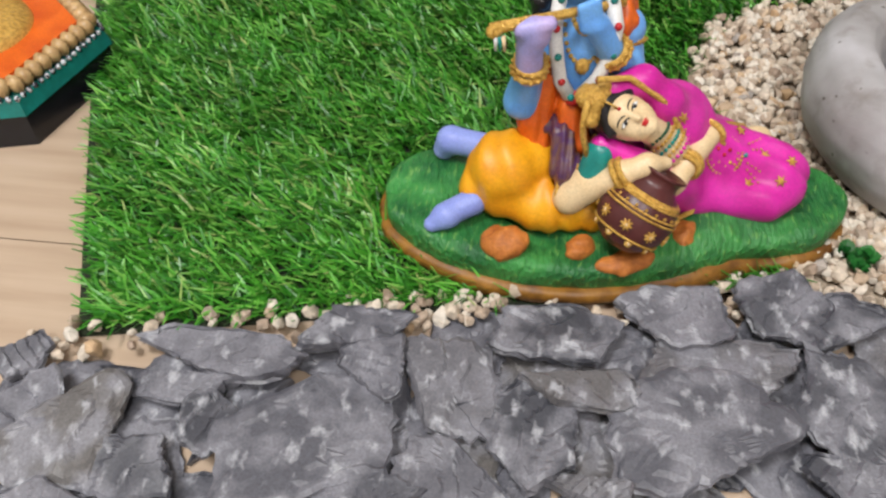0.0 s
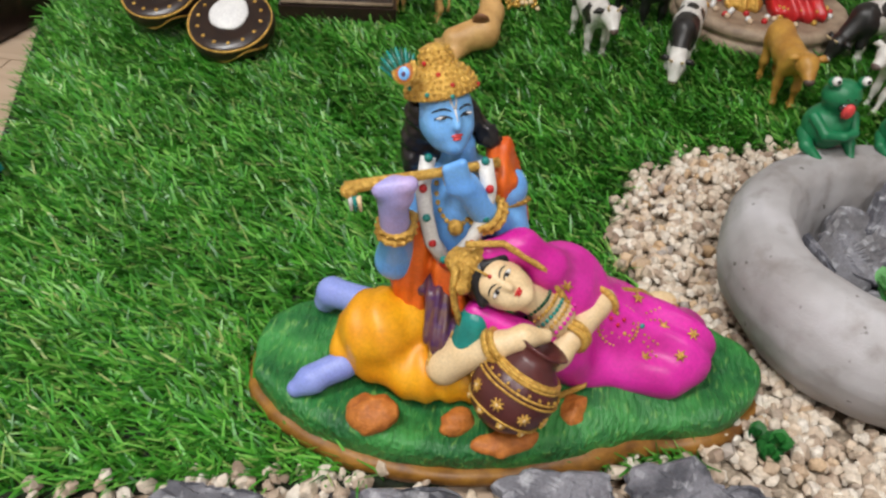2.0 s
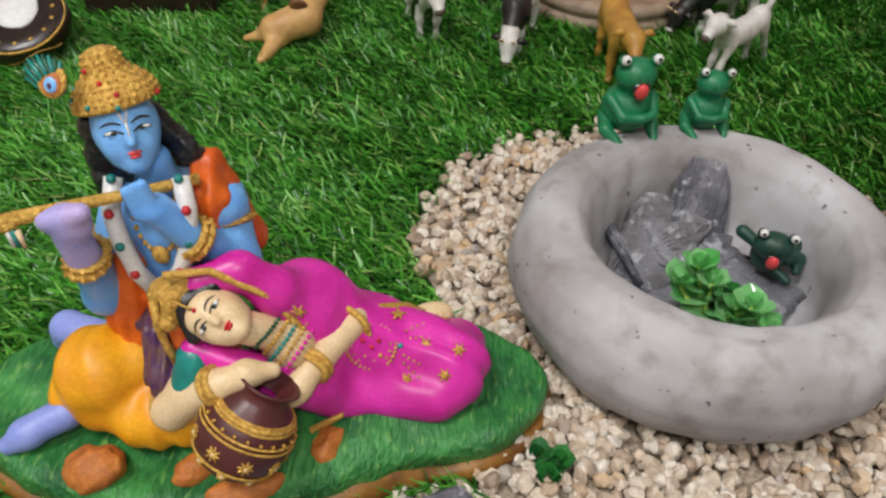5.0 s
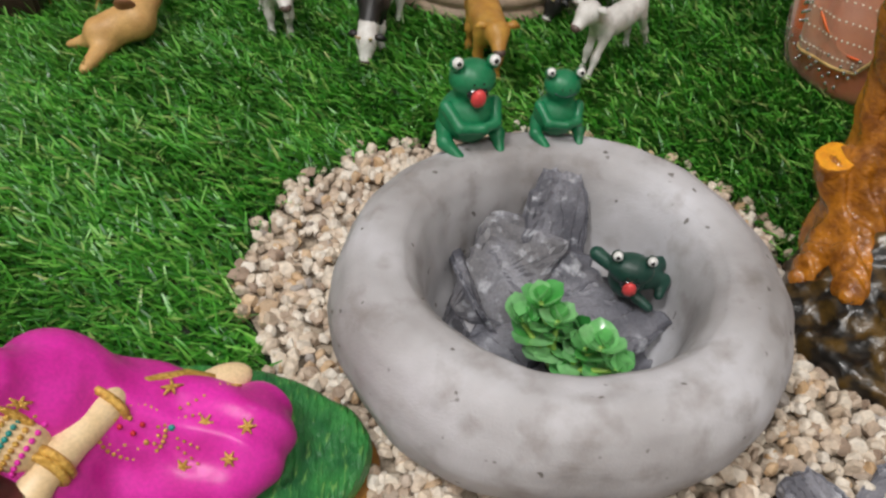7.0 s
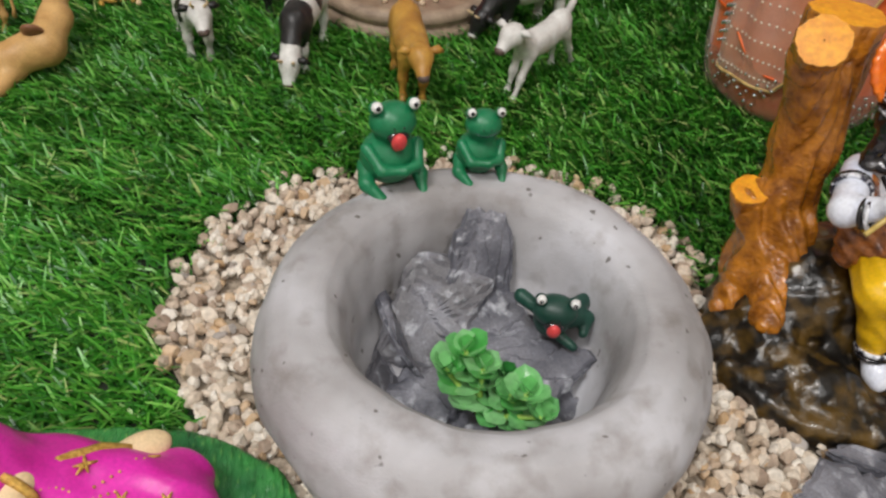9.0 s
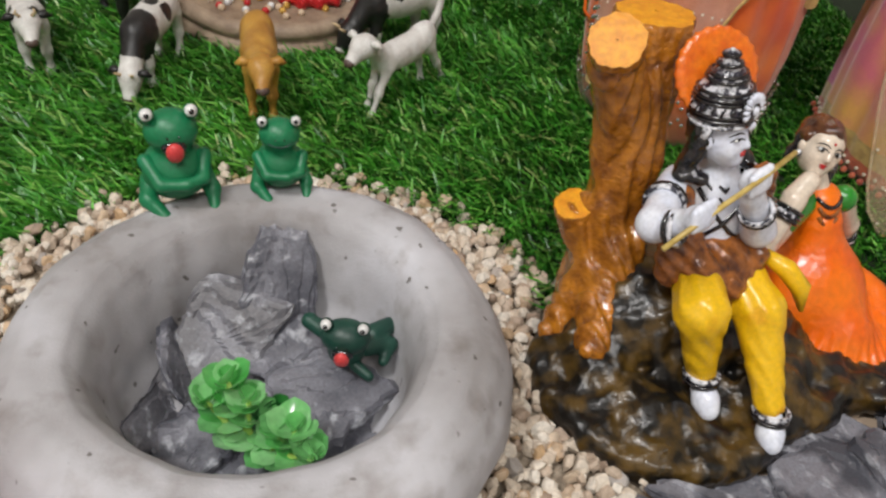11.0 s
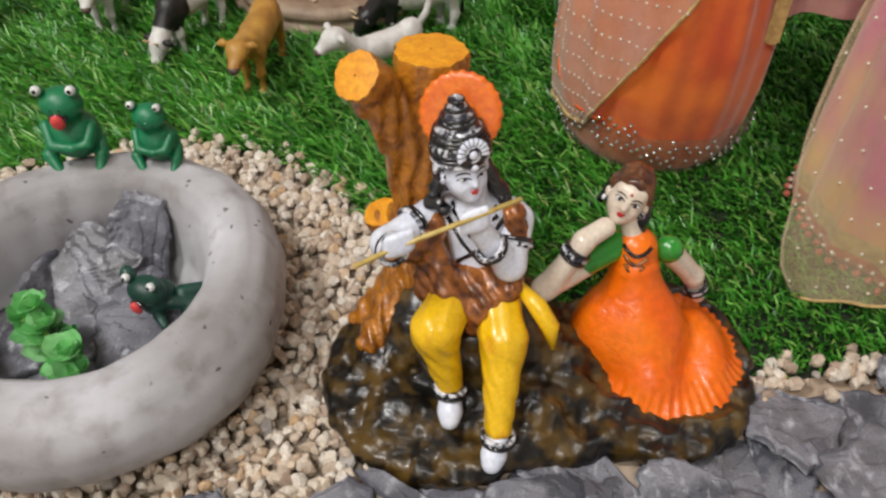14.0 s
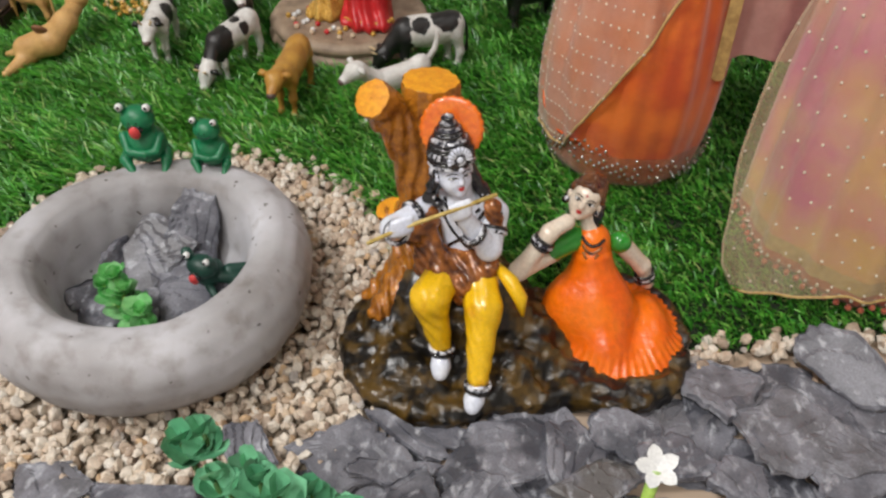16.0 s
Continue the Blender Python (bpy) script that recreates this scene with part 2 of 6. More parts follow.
class Form:
    """Gathers geometry in several materials and links it as one mesh object."""

    def __init__(self):
        self.v, self.f, self.m, self.mats, self.count = [], [], [], [], 0

    def add(self, verts, faces, mat):
        if mat not in self.mats:
            self.mats.append(mat)
        k = self.mats.index(mat)
        self.v.append(np.asarray(verts, float))
        self.f += [[i + self.count for i in f] for f in faces]
        self.m += [k] * len(faces)
        self.count += len(verts)
        return self

    def ball(self, c, r, mat, n=10, turn=None):
        r = np.array(r if np.ndim(r) else (r, r, r), float)
        rings = max(4, n // 2 + 1)
        verts = [(0, 0, -1)]
        for i in range(1, rings):
            a = -math.pi / 2 + math.pi * i / rings
            verts += [(math.cos(a) * math.cos(2 * math.pi * j / n), math.cos(a) * math.sin(2 * math.pi * j / n), math.sin(a)) for j in range(n)]
        verts.append((0, 0, 1))
        faces = [[0, 1 + (j + 1) % n, 1 + j] for j in range(n)]
        for i in range(rings - 2):
            p, q = 1 + i * n, 1 + (i + 1) * n
            faces += [[p + j, p + (j + 1) % n, q + (j + 1) % n, q + j] for j in range(n)]
        last = 1 + (rings - 2) * n
        faces += [[last + j, last + (j + 1) % n, len(verts) - 1] for j in range(n)]
        v = np.array(verts) * r
        if turn is not None:
            v = v @ np.array(turn.to_matrix()).T
        return self.add(v + np.array(c), faces, mat)

    def tube(self, pts, r, mat, n=8, closed=False):
        """A round bar along points; r is one radius or one for each point."""
        p = np.array(pts, float)
        k = len(p)
        r = np.broadcast_to(np.array(r, float), (k,))
        t = np.roll(p, -1, 0) - np.roll(p, 1, 0) if closed else np.gradient(p, axis=0)
        t /= np.linalg.norm(t, axis=1)[:, None] + 1e-12
        up = np.array((0.0, 0, 1)) if abs(t[0][2]) < 0.8 else np.array((1.0, 0, 0))
        verts = []
        side = np.cross(up, t[0])
        for i in range(k):
            side = side - t[i] * (side @ t[i])
            side /= np.linalg.norm(side) + 1e-12
            top = np.cross(t[i], side)
            verts += [p[i] + r[i] * (math.cos(a) * side + math.sin(a) * top) for a in np.arange(n) * 2 * math.pi / n]
        faces = []
        for i in range(k if closed else k - 1):
            a, b = i * n, ((i + 1) % k) * n
            faces += [[a + j, a + (j + 1) % n, b + (j + 1) % n, b + j] for j in range(n)]
        if not closed:
            faces += [list(range(n))[::-1], [(k - 1) * n + j for j in range(n)]]
        return self.add(verts, faces, mat)

    def ring(self, c, normal, radius, r, mat, n=20, m=6, squash=1.0):
        z = Vector(normal).normalized()
        x = z.orthogonal().normalized()
        y = z.cross(x)
        pts = [Vector(c) + radius * (math.cos(a) * x + squash * math.sin(a) * y) for a in (2 * math.pi * i / n for i in range(n))]
        return self.tube(pts, r, mat, m, True)

    def lathe(self, c, profile, mat, n=32, normal=(0, 0, 1), shape=None, top=False):
        """profile: (radius, height) pairs; shape(angle, height): factor on the radius."""
        z = Vector(normal).normalized()
        x = Vector((1, 0, 0)) if abs(z.x) < 0.9 else Vector((0, 1, 0))
        x = (x - z * x.dot(z)).normalized()
        y = z.cross(x)
        verts = []
        for r, h in [(float(r), float(h)) for r, h in profile]:
            for a in (2 * math.pi * i / n for i in range(n)):
                q = r * float(shape(a, h) if shape else 1.0)
                verts.append(Vector(c) + q * (math.cos(a) * x + math.sin(a) * y) + h * z)
        faces = []
        for i in range(len(profile) - 1):
            a, b = i * n, (i + 1) * n
            faces += [[a + j, a + (j + 1) % n, b + (j + 1) % n, b + j] for j in range(n)]
        if top:
            faces.append([(len(profile) - 1) * n + j for j in range(n)])
        return self.add([tuple(v) for v in verts], faces, mat)

    def sculpt(self, prims, mat, voxel=0.0013, blend=0.004, warp=None):
        v, f = blob(prims, voxel, blend, warp)
        return self.add(v, f.tolist(), mat)

    def mesh(self, name, smooth=True):
        me = bpy.data.meshes.new(name)
        me.from_pydata(np.concatenate(self.v).tolist(), [], self.f)
        for m in self.mats:
            me.materials.append(m)
        me.polygons.foreach_set("material_index", self.m)
        me.polygons.foreach_set("use_smooth", [smooth] * len(self.f))
        me.update()
        return me

    def thing(self, name, label, category, group="", kind="", smooth=True):
        return tagged(new(name, self.mesh(name, smooth)), label, category, group, kind)

    def part(self, name, parent, label="", smooth=True):
        ob = new(name, self.mesh(name, smooth))
        ob.parent = parent
        return tagged(ob, label)


def wobble(p, scale, seed, octaves=3):
    """Smooth noise at points, about -1 to 1, from crossed waves."""
    rng = np.random.RandomState(seed)
    out, amp = np.zeros(p.shape[:-1]), 1.0
    for o in range(octaves):
        w = rng.normal(size=(4, 3))
        w /= np.linalg.norm(w, axis=1)[:, None]
        ph = rng.uniform(0, 6.28, 4)
        s = sum(np.sin(p @ w[i] * scale * 2**o * (1 + 0.3 * i) + ph[i]) for i in range(4)) / 2.4
        out += amp * s
        amp *= 0.5
    return out / 1.6


def reach(prim, p):
    """Signed distance of points to one primitive."""
    kind = prim[0]
    if kind == "cap":
        _, a, b, ra, rb = prim
        a, b = np.array(a, float), np.array(b, float)
        ba = b - a
        h = np.clip((p - a) @ ba / (ba @ ba), 0, 1)
        return np.linalg.norm(p - a - h[..., None] * ba, axis=-1) - (ra + (rb - ra) * h)
    if kind == "ell":
        _, c, r, turn = prim
        q = (p - np.array(c, float)) @ np.array(Euler([radians(t) for t in turn]).to_matrix())
        r = np.array(r, float)
        k0 = np.linalg.norm(q / r, axis=-1)
        k1 = np.linalg.norm(q / r**2, axis=-1) + 1e-9
        return k0 * (k0 - 1) / k1
    _, c, r, low, high, soft = prim  # "slab": an upright oval plate with soft edges
    q = p[..., :2] - np.array(c, float)
    r = np.array(r, float)
    k0 = np.linalg.norm(q / r, axis=-1)
    k1 = np.linalg.norm(q / r**2, axis=-1) + 1e-9
    side = k0 * (k0 - 1) / k1 + soft
    tall = np.abs(p[..., 2] - (low + high) / 2) - (high - low) / 2 + soft
    out = np.linalg.norm(np.stack([np.maximum(side, 0), np.maximum(tall, 0)], -1), axis=-1)
    return out + np.minimum(np.maximum(side, tall), 0) - soft


def extent(prim):
    if prim[0] == "cap":
        a, b, r = np.array(prim[1]), np.array(prim[2]), max(prim[3], prim[4])
        return np.minimum(a, b) - r, np.maximum(a, b) + r
    if prim[0] == "ell":
        c, r = np.array(prim[1]), (max(prim[2]) if any(prim[3]) else np.array(prim[2]))
        return c - r, c + r
    c, r = np.array(prim[1]), np.array(prim[2])
    return np.append(c - r, prim[3]), np.append(c + r, prim[4])


def joined(prims, p, blend):
    d = None
    for prim in prims:
        e = reach(prim, p)
        if d is None:
            d = e
        else:
            h = np.clip(0.5 + 0.5 * (d - e) / blend, 0, 1)
            d = d * (1 - h) + e * h - blend * h * (1 - h)
    return d


def blob(prims, voxel, blend, warp=None):
    """One skin round softly joined primitives."""
    lows, highs = zip(*[extent(p) for p in prims])
    low, high = np.min(lows, 0) - 3 * voxel - 0.003, np.max(highs, 0) + 3 * voxel + 0.003
    n = np.ceil((high - low) / voxel).astype(int) + 1
    axes = [low[i] + voxel * np.arange(n[i]) for i in range(3)]
    d = np.full(n, 0.05)
    pad = blend * 1.2 + 2 * voxel + 0.003
    for prim, a, b in zip(prims, lows, highs):
        i0 = np.clip(np.floor((a - pad - low) / voxel).astype(int), 0, n)
        i1 = np.clip(np.ceil((b + pad - low) / voxel).astype(int) + 1, 0, n)
        s = tuple(slice(i0[k], i1[k]) for k in range(3))
        p = np.stack(np.meshgrid(*[axes[k][s[k]] for k in range(3)], indexing="ij"), -1)
        e, o = reach(prim, p), d[s]
        h = np.clip(0.5 + 0.5 * (o - e) / blend, 0, 1)
        d[s] = o * (1 - h) + e * h - blend * h * (1 - h)
    if warp is not None:
        near = np.abs(d) < 0.012
        idx = np.argwhere(near)
        d[near] += warp(low + idx * voxel)
    inside = d < 0
    corner = [d[i : n[0] - 1 + i, j : n[1] - 1 + j, k : n[2] - 1 + k] for i in (0, 1) for j in (0, 1) for k in (0, 1)]
    signs = [c < 0 for c in corner]
    some = np.any(signs, 0) & ~np.all(signs, 0)
    cells = np.argwhere(some)
    vals = np.stack([c[some] for c in corner], 1)
    offs = np.array([(i, j, k) for i in (0, 1) for j in (0, 1) for k in (0, 1)], float)
    total, hits = np.zeros((len(cells), 3)), np.zeros(len(cells))
    for a in range(8):
        for b in range(a + 1, 8):
            if np.abs(offs[a] - offs[b]).sum() == 1:
                va, vb = vals[:, a], vals[:, b]
                cross = (va < 0) != (vb < 0)
                t = np.where(cross, va / np.where(cross, va - vb, 1), 0)
                total += cross[:, None] * (offs[a] + t[:, None] * (offs[b] - offs[a]))
                hits += cross
    verts = low + voxel * (cells + total / hits[:, None])
    index = np.full(some.shape, -1)
    index[some] = np.arange(len(cells))
    faces = []
    for ax in range(3):
        u, w = (ax + 1) % 3, (ax + 2) % 3
        a = [slice(None)] * 3
        b = [slice(None)] * 3
        a[ax], b[ax] = slice(0, n[ax] - 1), slice(1, n[ax])
        change = inside[tuple(a)] != inside[tuple(b)]
        e = np.argwhere(change)
        e = e[(e[:, u] > 0) & (e[:, w] > 0) & (e[:, u] < n[u] - 1) & (e[:, w] < n[w] - 1)]
        quad = []
        for du, dw in ((-1, -1), (0, -1), (0, 0), (-1, 0)):
            c = e.copy()
            c[:, u] += du
            c[:, w] += dw
            quad.append(index[tuple(c.T)])
        quad = np.stack(quad, 1)
        flip = ~inside[tuple(e.T)]
        quad[flip] = quad[flip][:, ::-1]
        faces.append(quad[(quad >= 0).all(1)])
    return verts, np.concatenate(faces)


def snap(prims, blend, start, aim):
    """Where the way from start towards aim meets the skin, and the way."""
    p, w = np.array(start, float), np.array(aim, float) - np.array(start, float)
    w /= np.linalg.norm(w)
    for _ in range(40):
        p = p + w * float(joined(prims, p[None], blend)[0])
    # a way that misses the skin ends at the aim
    return p if np.linalg.norm(p - np.array(start, float)) < 1.15 * np.linalg.norm(np.array(aim, float) - np.array(start, float)) else np.array(aim, float)


def snaps(prims, blend, starts, aims):
    p, w = np.array(starts, float), np.array(aims, float) - np.array(starts, float)
    w /= np.linalg.norm(w, axis=1)[:, None]
    for _ in range(40):
        p = p + w * joined(prims, p, blend)[:, None]
    return p


def in_outline(x, y, poly):
    inside = np.zeros(len(x), bool)
    for (ax, ay), (bx, by) in zip(poly, poly[1:] + poly[:1]):
        inside ^= ((ay > y) != (by > y)) & (x < (bx - ax) * (y - ay) / (by - ay + 1e-12) + ax)
    return inside


def in_oval(x, y, cx, cy, rx, ry):
    return ((x - cx) / rx) ** 2 + ((y - cy) / ry) ** 2 < 1


def empty_thing(name, x, y, z, label, category, group="", kind=""):
    ob = new(name)
    ob.empty_display_size = 0.02
    return tagged(ob, label, category, group, kind)


# ---- room shell ----


def wall_box(name, lo, hi, mat, label):
    f = Form()
    (a, b, c), (d, e, g) = lo, hi
    v = [(x, y, z) for x in (a, d) for y in (b, e) for z in (c, g)]
    f.add(v, [[0, 1, 3, 2], [4, 6, 7, 5], [0, 4, 5, 1], [2, 3, 7, 6], [0, 2, 6, 4], [1, 5, 7, 3]], mat)
    return f.thing(name, label, name.split("_")[0], kind="structure", smooth=False)


FLOOR_Z = -0.004
wall_box("wall_north", (-2.6, 3.0, -0.1), (3.0, 3.1, 2.6), WALL, "plain off-white painted wall of the room")
wall_box("wall_south", (-2.6, -2.6, -0.1), (3.0, -2.5, 2.6), WALL, "plain off-white painted wall of the room")
wall_box("wall_west", (-2.7, -2.6, -0.1), (-2.6, 3.1, 2.6), WALL, "plain off-white painted wall of the room")
wall_box("wall_east", (3.0, -2.6, -0.1), (3.1, 3.1, 2.6), WALL, "plain off-white painted wall of the room")
wall_box("ceiling", (-2.7, -2.6, 2.6), (3.1, 3.1, 2.7), CEIL, "plain white ceiling over the display")
floor = wall_box("floor", (-2.7, -2.6, -0.1), (3.1, 3.1, FLOOR_Z - 0.003), LACQUER, "pale beige laminate plank floor under the display")

# ---- artificial turf ----
FRONT_X = [-0.6, -0.2, -0.03, 0.10, 0.21, 0.32, 0.49, 0.56, 0.65, 0.717, 0.82, 1.0, 1.4]
FRONT_Y = [0.11, 0.203, 0.238, 0.262, 0.285, 0.305, 0.375, 0.372, 0.40, 0.462, 0.50, 0.555, 0.66]
GRAVEL = [(0.163, 0.50), (0.162, 0.455), (0.183, 0.415), (0.20, 0.37), (0.205, 0.265), (0.32, 0.25), (0.52, 0.33), (0.52, 0.38), (0.475, 0.44), (0.492, 0.50), (0.481, 0.545), (0.428, 0.585), (0.373, 0.613), (0.317, 0.617), (0.242, 0.598), (0.185, 0.55)]


def left_edge(y):
    return -0.2 - (y - 0.203) * 0.385


def turf_mask(x, y, inset=0.0):
    ok = (y > np.interp(x, FRONT_X, FRONT_Y) + inset) & (x > left_edge(y) + inset) & (x < 1.35) & (y < 1.25)
    return ok & (x > left_edge(y) + inset * 6) & ~in_outline(x, y, GRAVEL)


def build_turf():
    f = Form()
    xs = np.linspace(-0.75, 1.35, 127)
    top, low = [], []
    for x in xs:
        top.append((x, 1.25, -0.0005))
        y = float(np.interp(x, FRONT_X, FRONT_Y))
        if x < -0.2:
            y = 0.203 + (-0.2 - x) / 0.385
        low.append((x, min(y, 1.249), -0.0005))
    v = top + low
    k = len(xs)
    under = [(x, y, FLOOR_Z) for x, y, _ in v]
    faces = [[i, k + i, k + i + 1, i + 1] for i in range(k - 1)]
    faces += [[k + i, 3 * k + i, 3 * k + i + 1, k + i + 1] for i in range(k - 1)]
    f.add(v + under, faces, MAT_BACK)
    return f.thing("turf_mat", "dark backing sheet of the green artificial turf", "turf", kind="structure")


turf_mat = build_turf()
FOOTPRINTS = [(0.06, 0.315, 0.105, 0.062), (0.15, 0.337, 0.086, 0.05), (0.537, 0.42, 0.074, 0.076), (0.655, 0.457, 0.068, 0.074), (0.595, 0.43, 0.055, 0.065), (0.335, 0.885, 0.09, 0.085)]


def build_blades(count, seed, low, high, name_label):
    rng = np.random.RandomState(seed)
    x = rng.uniform(low[0], high[0], count)
    y = rng.uniform(low[1], high[1], count)
    ok = turf_mask(x, y, 0.002)
    for c in FOOTPRINTS:
        ok &= ~in_oval(x, y, *c)
    x, y = x[ok], y[ok]
    n = len(x)
    p2 = np.stack([x, y, 0 * x], -1)
    flow = 3.75 + 0.75 * wobble(p2, 30, 5) + 0.6 * wobble(p2, 140, 6, 2) + rng.normal(0, 0.8, n)
    # the pile is thinner and shorter towards the far right
    size = rng.uniform(0.011, 0.023, n) * np.interp(x, [0.5, 0.72], [1.0, 0.62])
    lean = np.clip(rng.normal(0.95, 0.22, n), 0.25, 1.4)
    w = rng.uniform(0.0011, 0.0023, n) * 0.5
    way = np.stack([np.cos(flow), np.sin(flow), 0 * x], -1)
    side = np.stack([-np.sin(flow), np.cos(flow), 0 * x], -1)
    tw = rng.uniform(-0.7, 0.7, n)[:, None]
    side = side * np.cos(tw) + np.array((0, 0, 1.0)) * np.sin(tw)
    base = np.stack([x, y, 0 * x], -1)
    mid = base + way * (size * 0.5 * np.sin(lean * 0.6))[:, None]
    mid[:, 2] += size * 0.5 * np.cos(lean * 0.6)
    tip = mid + way * (size * 0.55 * np.sin(lean * 1.15))[:, None]
    tip[:, 2] += size * 0.55 * np.cos(np.minimum(lean * 1.15, 1.7))
    ww = w[:, None]
    v = np.stack([base - side * ww, base + side * ww, mid - side * ww, mid + side * ww, tip - side * ww * 0.35, tip + side * ww * 0.35], 1).reshape(-1, 3)
    k = np.arange(n) * 6
    quads = np.stack([np.stack([k, k + 1, k + 3, k + 2], -1), np.stack([k + 2, k + 3, k + 5, k + 4], -1)], 1).reshape(-1)
    me = bpy.data.meshes.new("turf_blades")
    me.vertices.add(len(v))
    me.vertices.foreach_set("co", v.ravel())
    me.loops.add(len(quads))
    me.loops.foreach_set("vertex_index", quads)
    me.polygons.add(len(quads) // 4)
    me.polygons.foreach_set("loop_start", np.arange(0, len(quads), 4))
    me.materials.append(BLADES)
    me.polygons.foreach_set("use_smooth", np.ones(len(quads) // 4, bool))
    me.update(calc_edges=True)
    me.validate()
    return tagged(new("turf_blades", me), name_label, "artificial grass", kind="stuff")


build_blades(215000, 11, (-0.45, 0.18), (0.95, 1.0), "dense shiny green artificial grass blades on the mat")
build_blades(26000, 12, (-0.75, 1.0), (1.35, 1.25), "green artificial grass blades at the far side")

# ---- stones ----


def slate_mesh(rx, ry, th, seed, jag=1.0):
    """A split slate flake: uneven outline, stepped cleavage on top, layered edge."""
    rng = np.random.RandomState(seed)
    n, rings = 44, 11
    a = np.arange(n) * 2 * math.pi / n
    k = rng.randint(6, 9)
    corner = np.sort(rng.uniform(0, 2 * math.pi, k) * 0.35 + np.arange(k) * 2 * math.pi / k)
    cr = rng.uniform(0.84, 1.12, k)
    px, py = cr * np.cos(corner), cr * np.sin(corner)
    rad = np.zeros(n)
    for i, t in enumerate(a):
        best = 9.0
        for j in range(k):
            x1, y1, x2, y2 = px[j], py[j], px[(j + 1) % k], py[(j + 1) % k]
            den = math.cos(t) * (y2 - y1) - math.sin(t) * (x2 - x1)
            if abs(den) > 1e-9:
                u = (x1 * (y2 - y1) - y1 * (x2 - x1)) / den
                s = (x1 * math.sin(t) - y1 * math.cos(t)) / den
                if u > 0 and -0.001 <= s <= 1.001:
                    best = min(best, u)
        rad[i] = best if best < 3 else 1.0
    rad *= 1 + 0.035 * jag * rng.normal(size=n)
    verts, faces = [], []
    tilt = rng.uniform(-0.25, 0.25, 2)

    def top_z(x, y):
        p = np.stack([np.asarray(x), np.asarray(y), 0 * np.asarray(x)], -1)
        s = 0.9 * wobble(p, 42, seed + 1, 3) + 8 * (tilt[0] * p[..., 0] + tilt[1] * p[..., 1]) / max(rx, 0.02)
        step = np.floor(s * 1.7) / 1.7
        return th * (0.72 + 0.2 * step) + 0.0007 * wobble(p, 120, seed + 2, 2)

    fr = np.linspace(0, 1, rings + 1)[1:]
    verts.append((0, 0, float(top_z(0.0, 0.0))))
    for q in fr:
        x, y = q * rad * rx * np.cos(a), q * rad * ry * np.sin(a)
        z = top_z(x, y) - (0.12 * th if q > 0.97 else 0)
        verts += list(zip(x, y, z))
    layers = [(1.03, 0.55), (0.985, 0.38), (1.02, 0.22), (0.93, 0.0)]
    for q, h in layers:
        j = 1 + 0.025 * rng.normal(size=n)
        x, y = q * j * rad * rx * np.cos(a), q * j * rad * ry * np.sin(a)
        verts += list(zip(x, y, np.full(n, h * th * 0.9)))
    verts.append((0, 0, 0))
    faces += [[0, 1 + j, 1 + (j + 1) % n] for j in range(n)]
    for i in range(rings - 1 + len(layers)):
        p, q = 1 + i * n, 1 + (i + 1) * n
        faces += [[p + j, q + j, q + (j + 1) % n, p + (j + 1) % n] for j in range(n)]
    p = 1 + (rings - 1 + len(layers)) * n
    faces += [[p + (j + 1) % n, p + j, len(verts) - 1] for j in range(n)]
    f = Form()
    f.add(verts, faces, SLATE)
    me = f.mesh("slate_piece", False)
    return me


slate_count = 0


def slate(x, y, rx, ry, turn, z=0.0, th=None, pitch=0.0, roll=0.0, group="slate border", label=""):
    global slate_count
    slate_count += 1
    rng = random.Random(slate_count * 7)
    th = th or rng.uniform(0.008, 0.013)
    ob = new("slate_piece", slate_mesh(rx * 1.1, ry * 1.12, th, slate_count * 13))
    ob.matrix_world = pose(x, y, z, pitch, roll, turn)
    size = "large" if rx * ry > 0.001 else "small"
    return tagged(ob, label or f"{size} grey-violet split slate piece with rough layered edge", "slate", group)


# lower layer that the larger flakes lie on
rng = random.Random(4)
for i in range(120):
    x = -0.27 + 1.25 * ((i * 0.618034) % 1.0)
    y = float(np.interp(x, FRONT_X, FRONT_Y)) - 0.022 - 0.15 * ((i * 0.754878) % 1.0)
    if 0.23 < x < 0.5:
        y -= 0.02
    slate(x, y, rng.uniform(0.028, 0.042), rng.uniform(0.020, 0.030), rng.uniform(0, 180), FLOOR_Z, rng.uniform(0.006, 0.009), rng.uniform(-5, 5), rng.uniform(-5, 5))

# flakes in front of the turf and the reclining pair
LEFT = [
    (-0.139, 0.166, 0.036, 0.013, 1), (-0.108, 0.184, 0.041, 0.015, -4), (-0.046, 0.205, 0.029, 0.018, 25),
    (-0.217, 0.172, 0.013, 0.013, 6), (-0.197, 0.145, 0.018, 0.018, 6), (-0.029, 0.183, 0.021, 0.02, 6),
    (-0.168, 0.134, 0.04, 0.027, 6), (-0.104, 0.143, 0.019, 0.02, 6), (-0.057, 0.139, 0.052, 0.032, 41),
    (0.008, 0.188, 0.022, 0.038, 30), (0.057, 0.222, 0.037, 0.021, 10), (0.074, 0.19, 0.025, 0.015, -5),
    (0.049, 0.166, 0.03, 0.031, 6), (0.13, 0.244, 0.035, 0.02, 7), (0.184, 0.254, 0.025, 0.019, 18),
    (0.145, 0.213, 0.043, 0.02, 0), (0.218, 0.244, 0.032, 0.021, 18), (0.206, 0.193, 0.024, 0.033, 6),
]
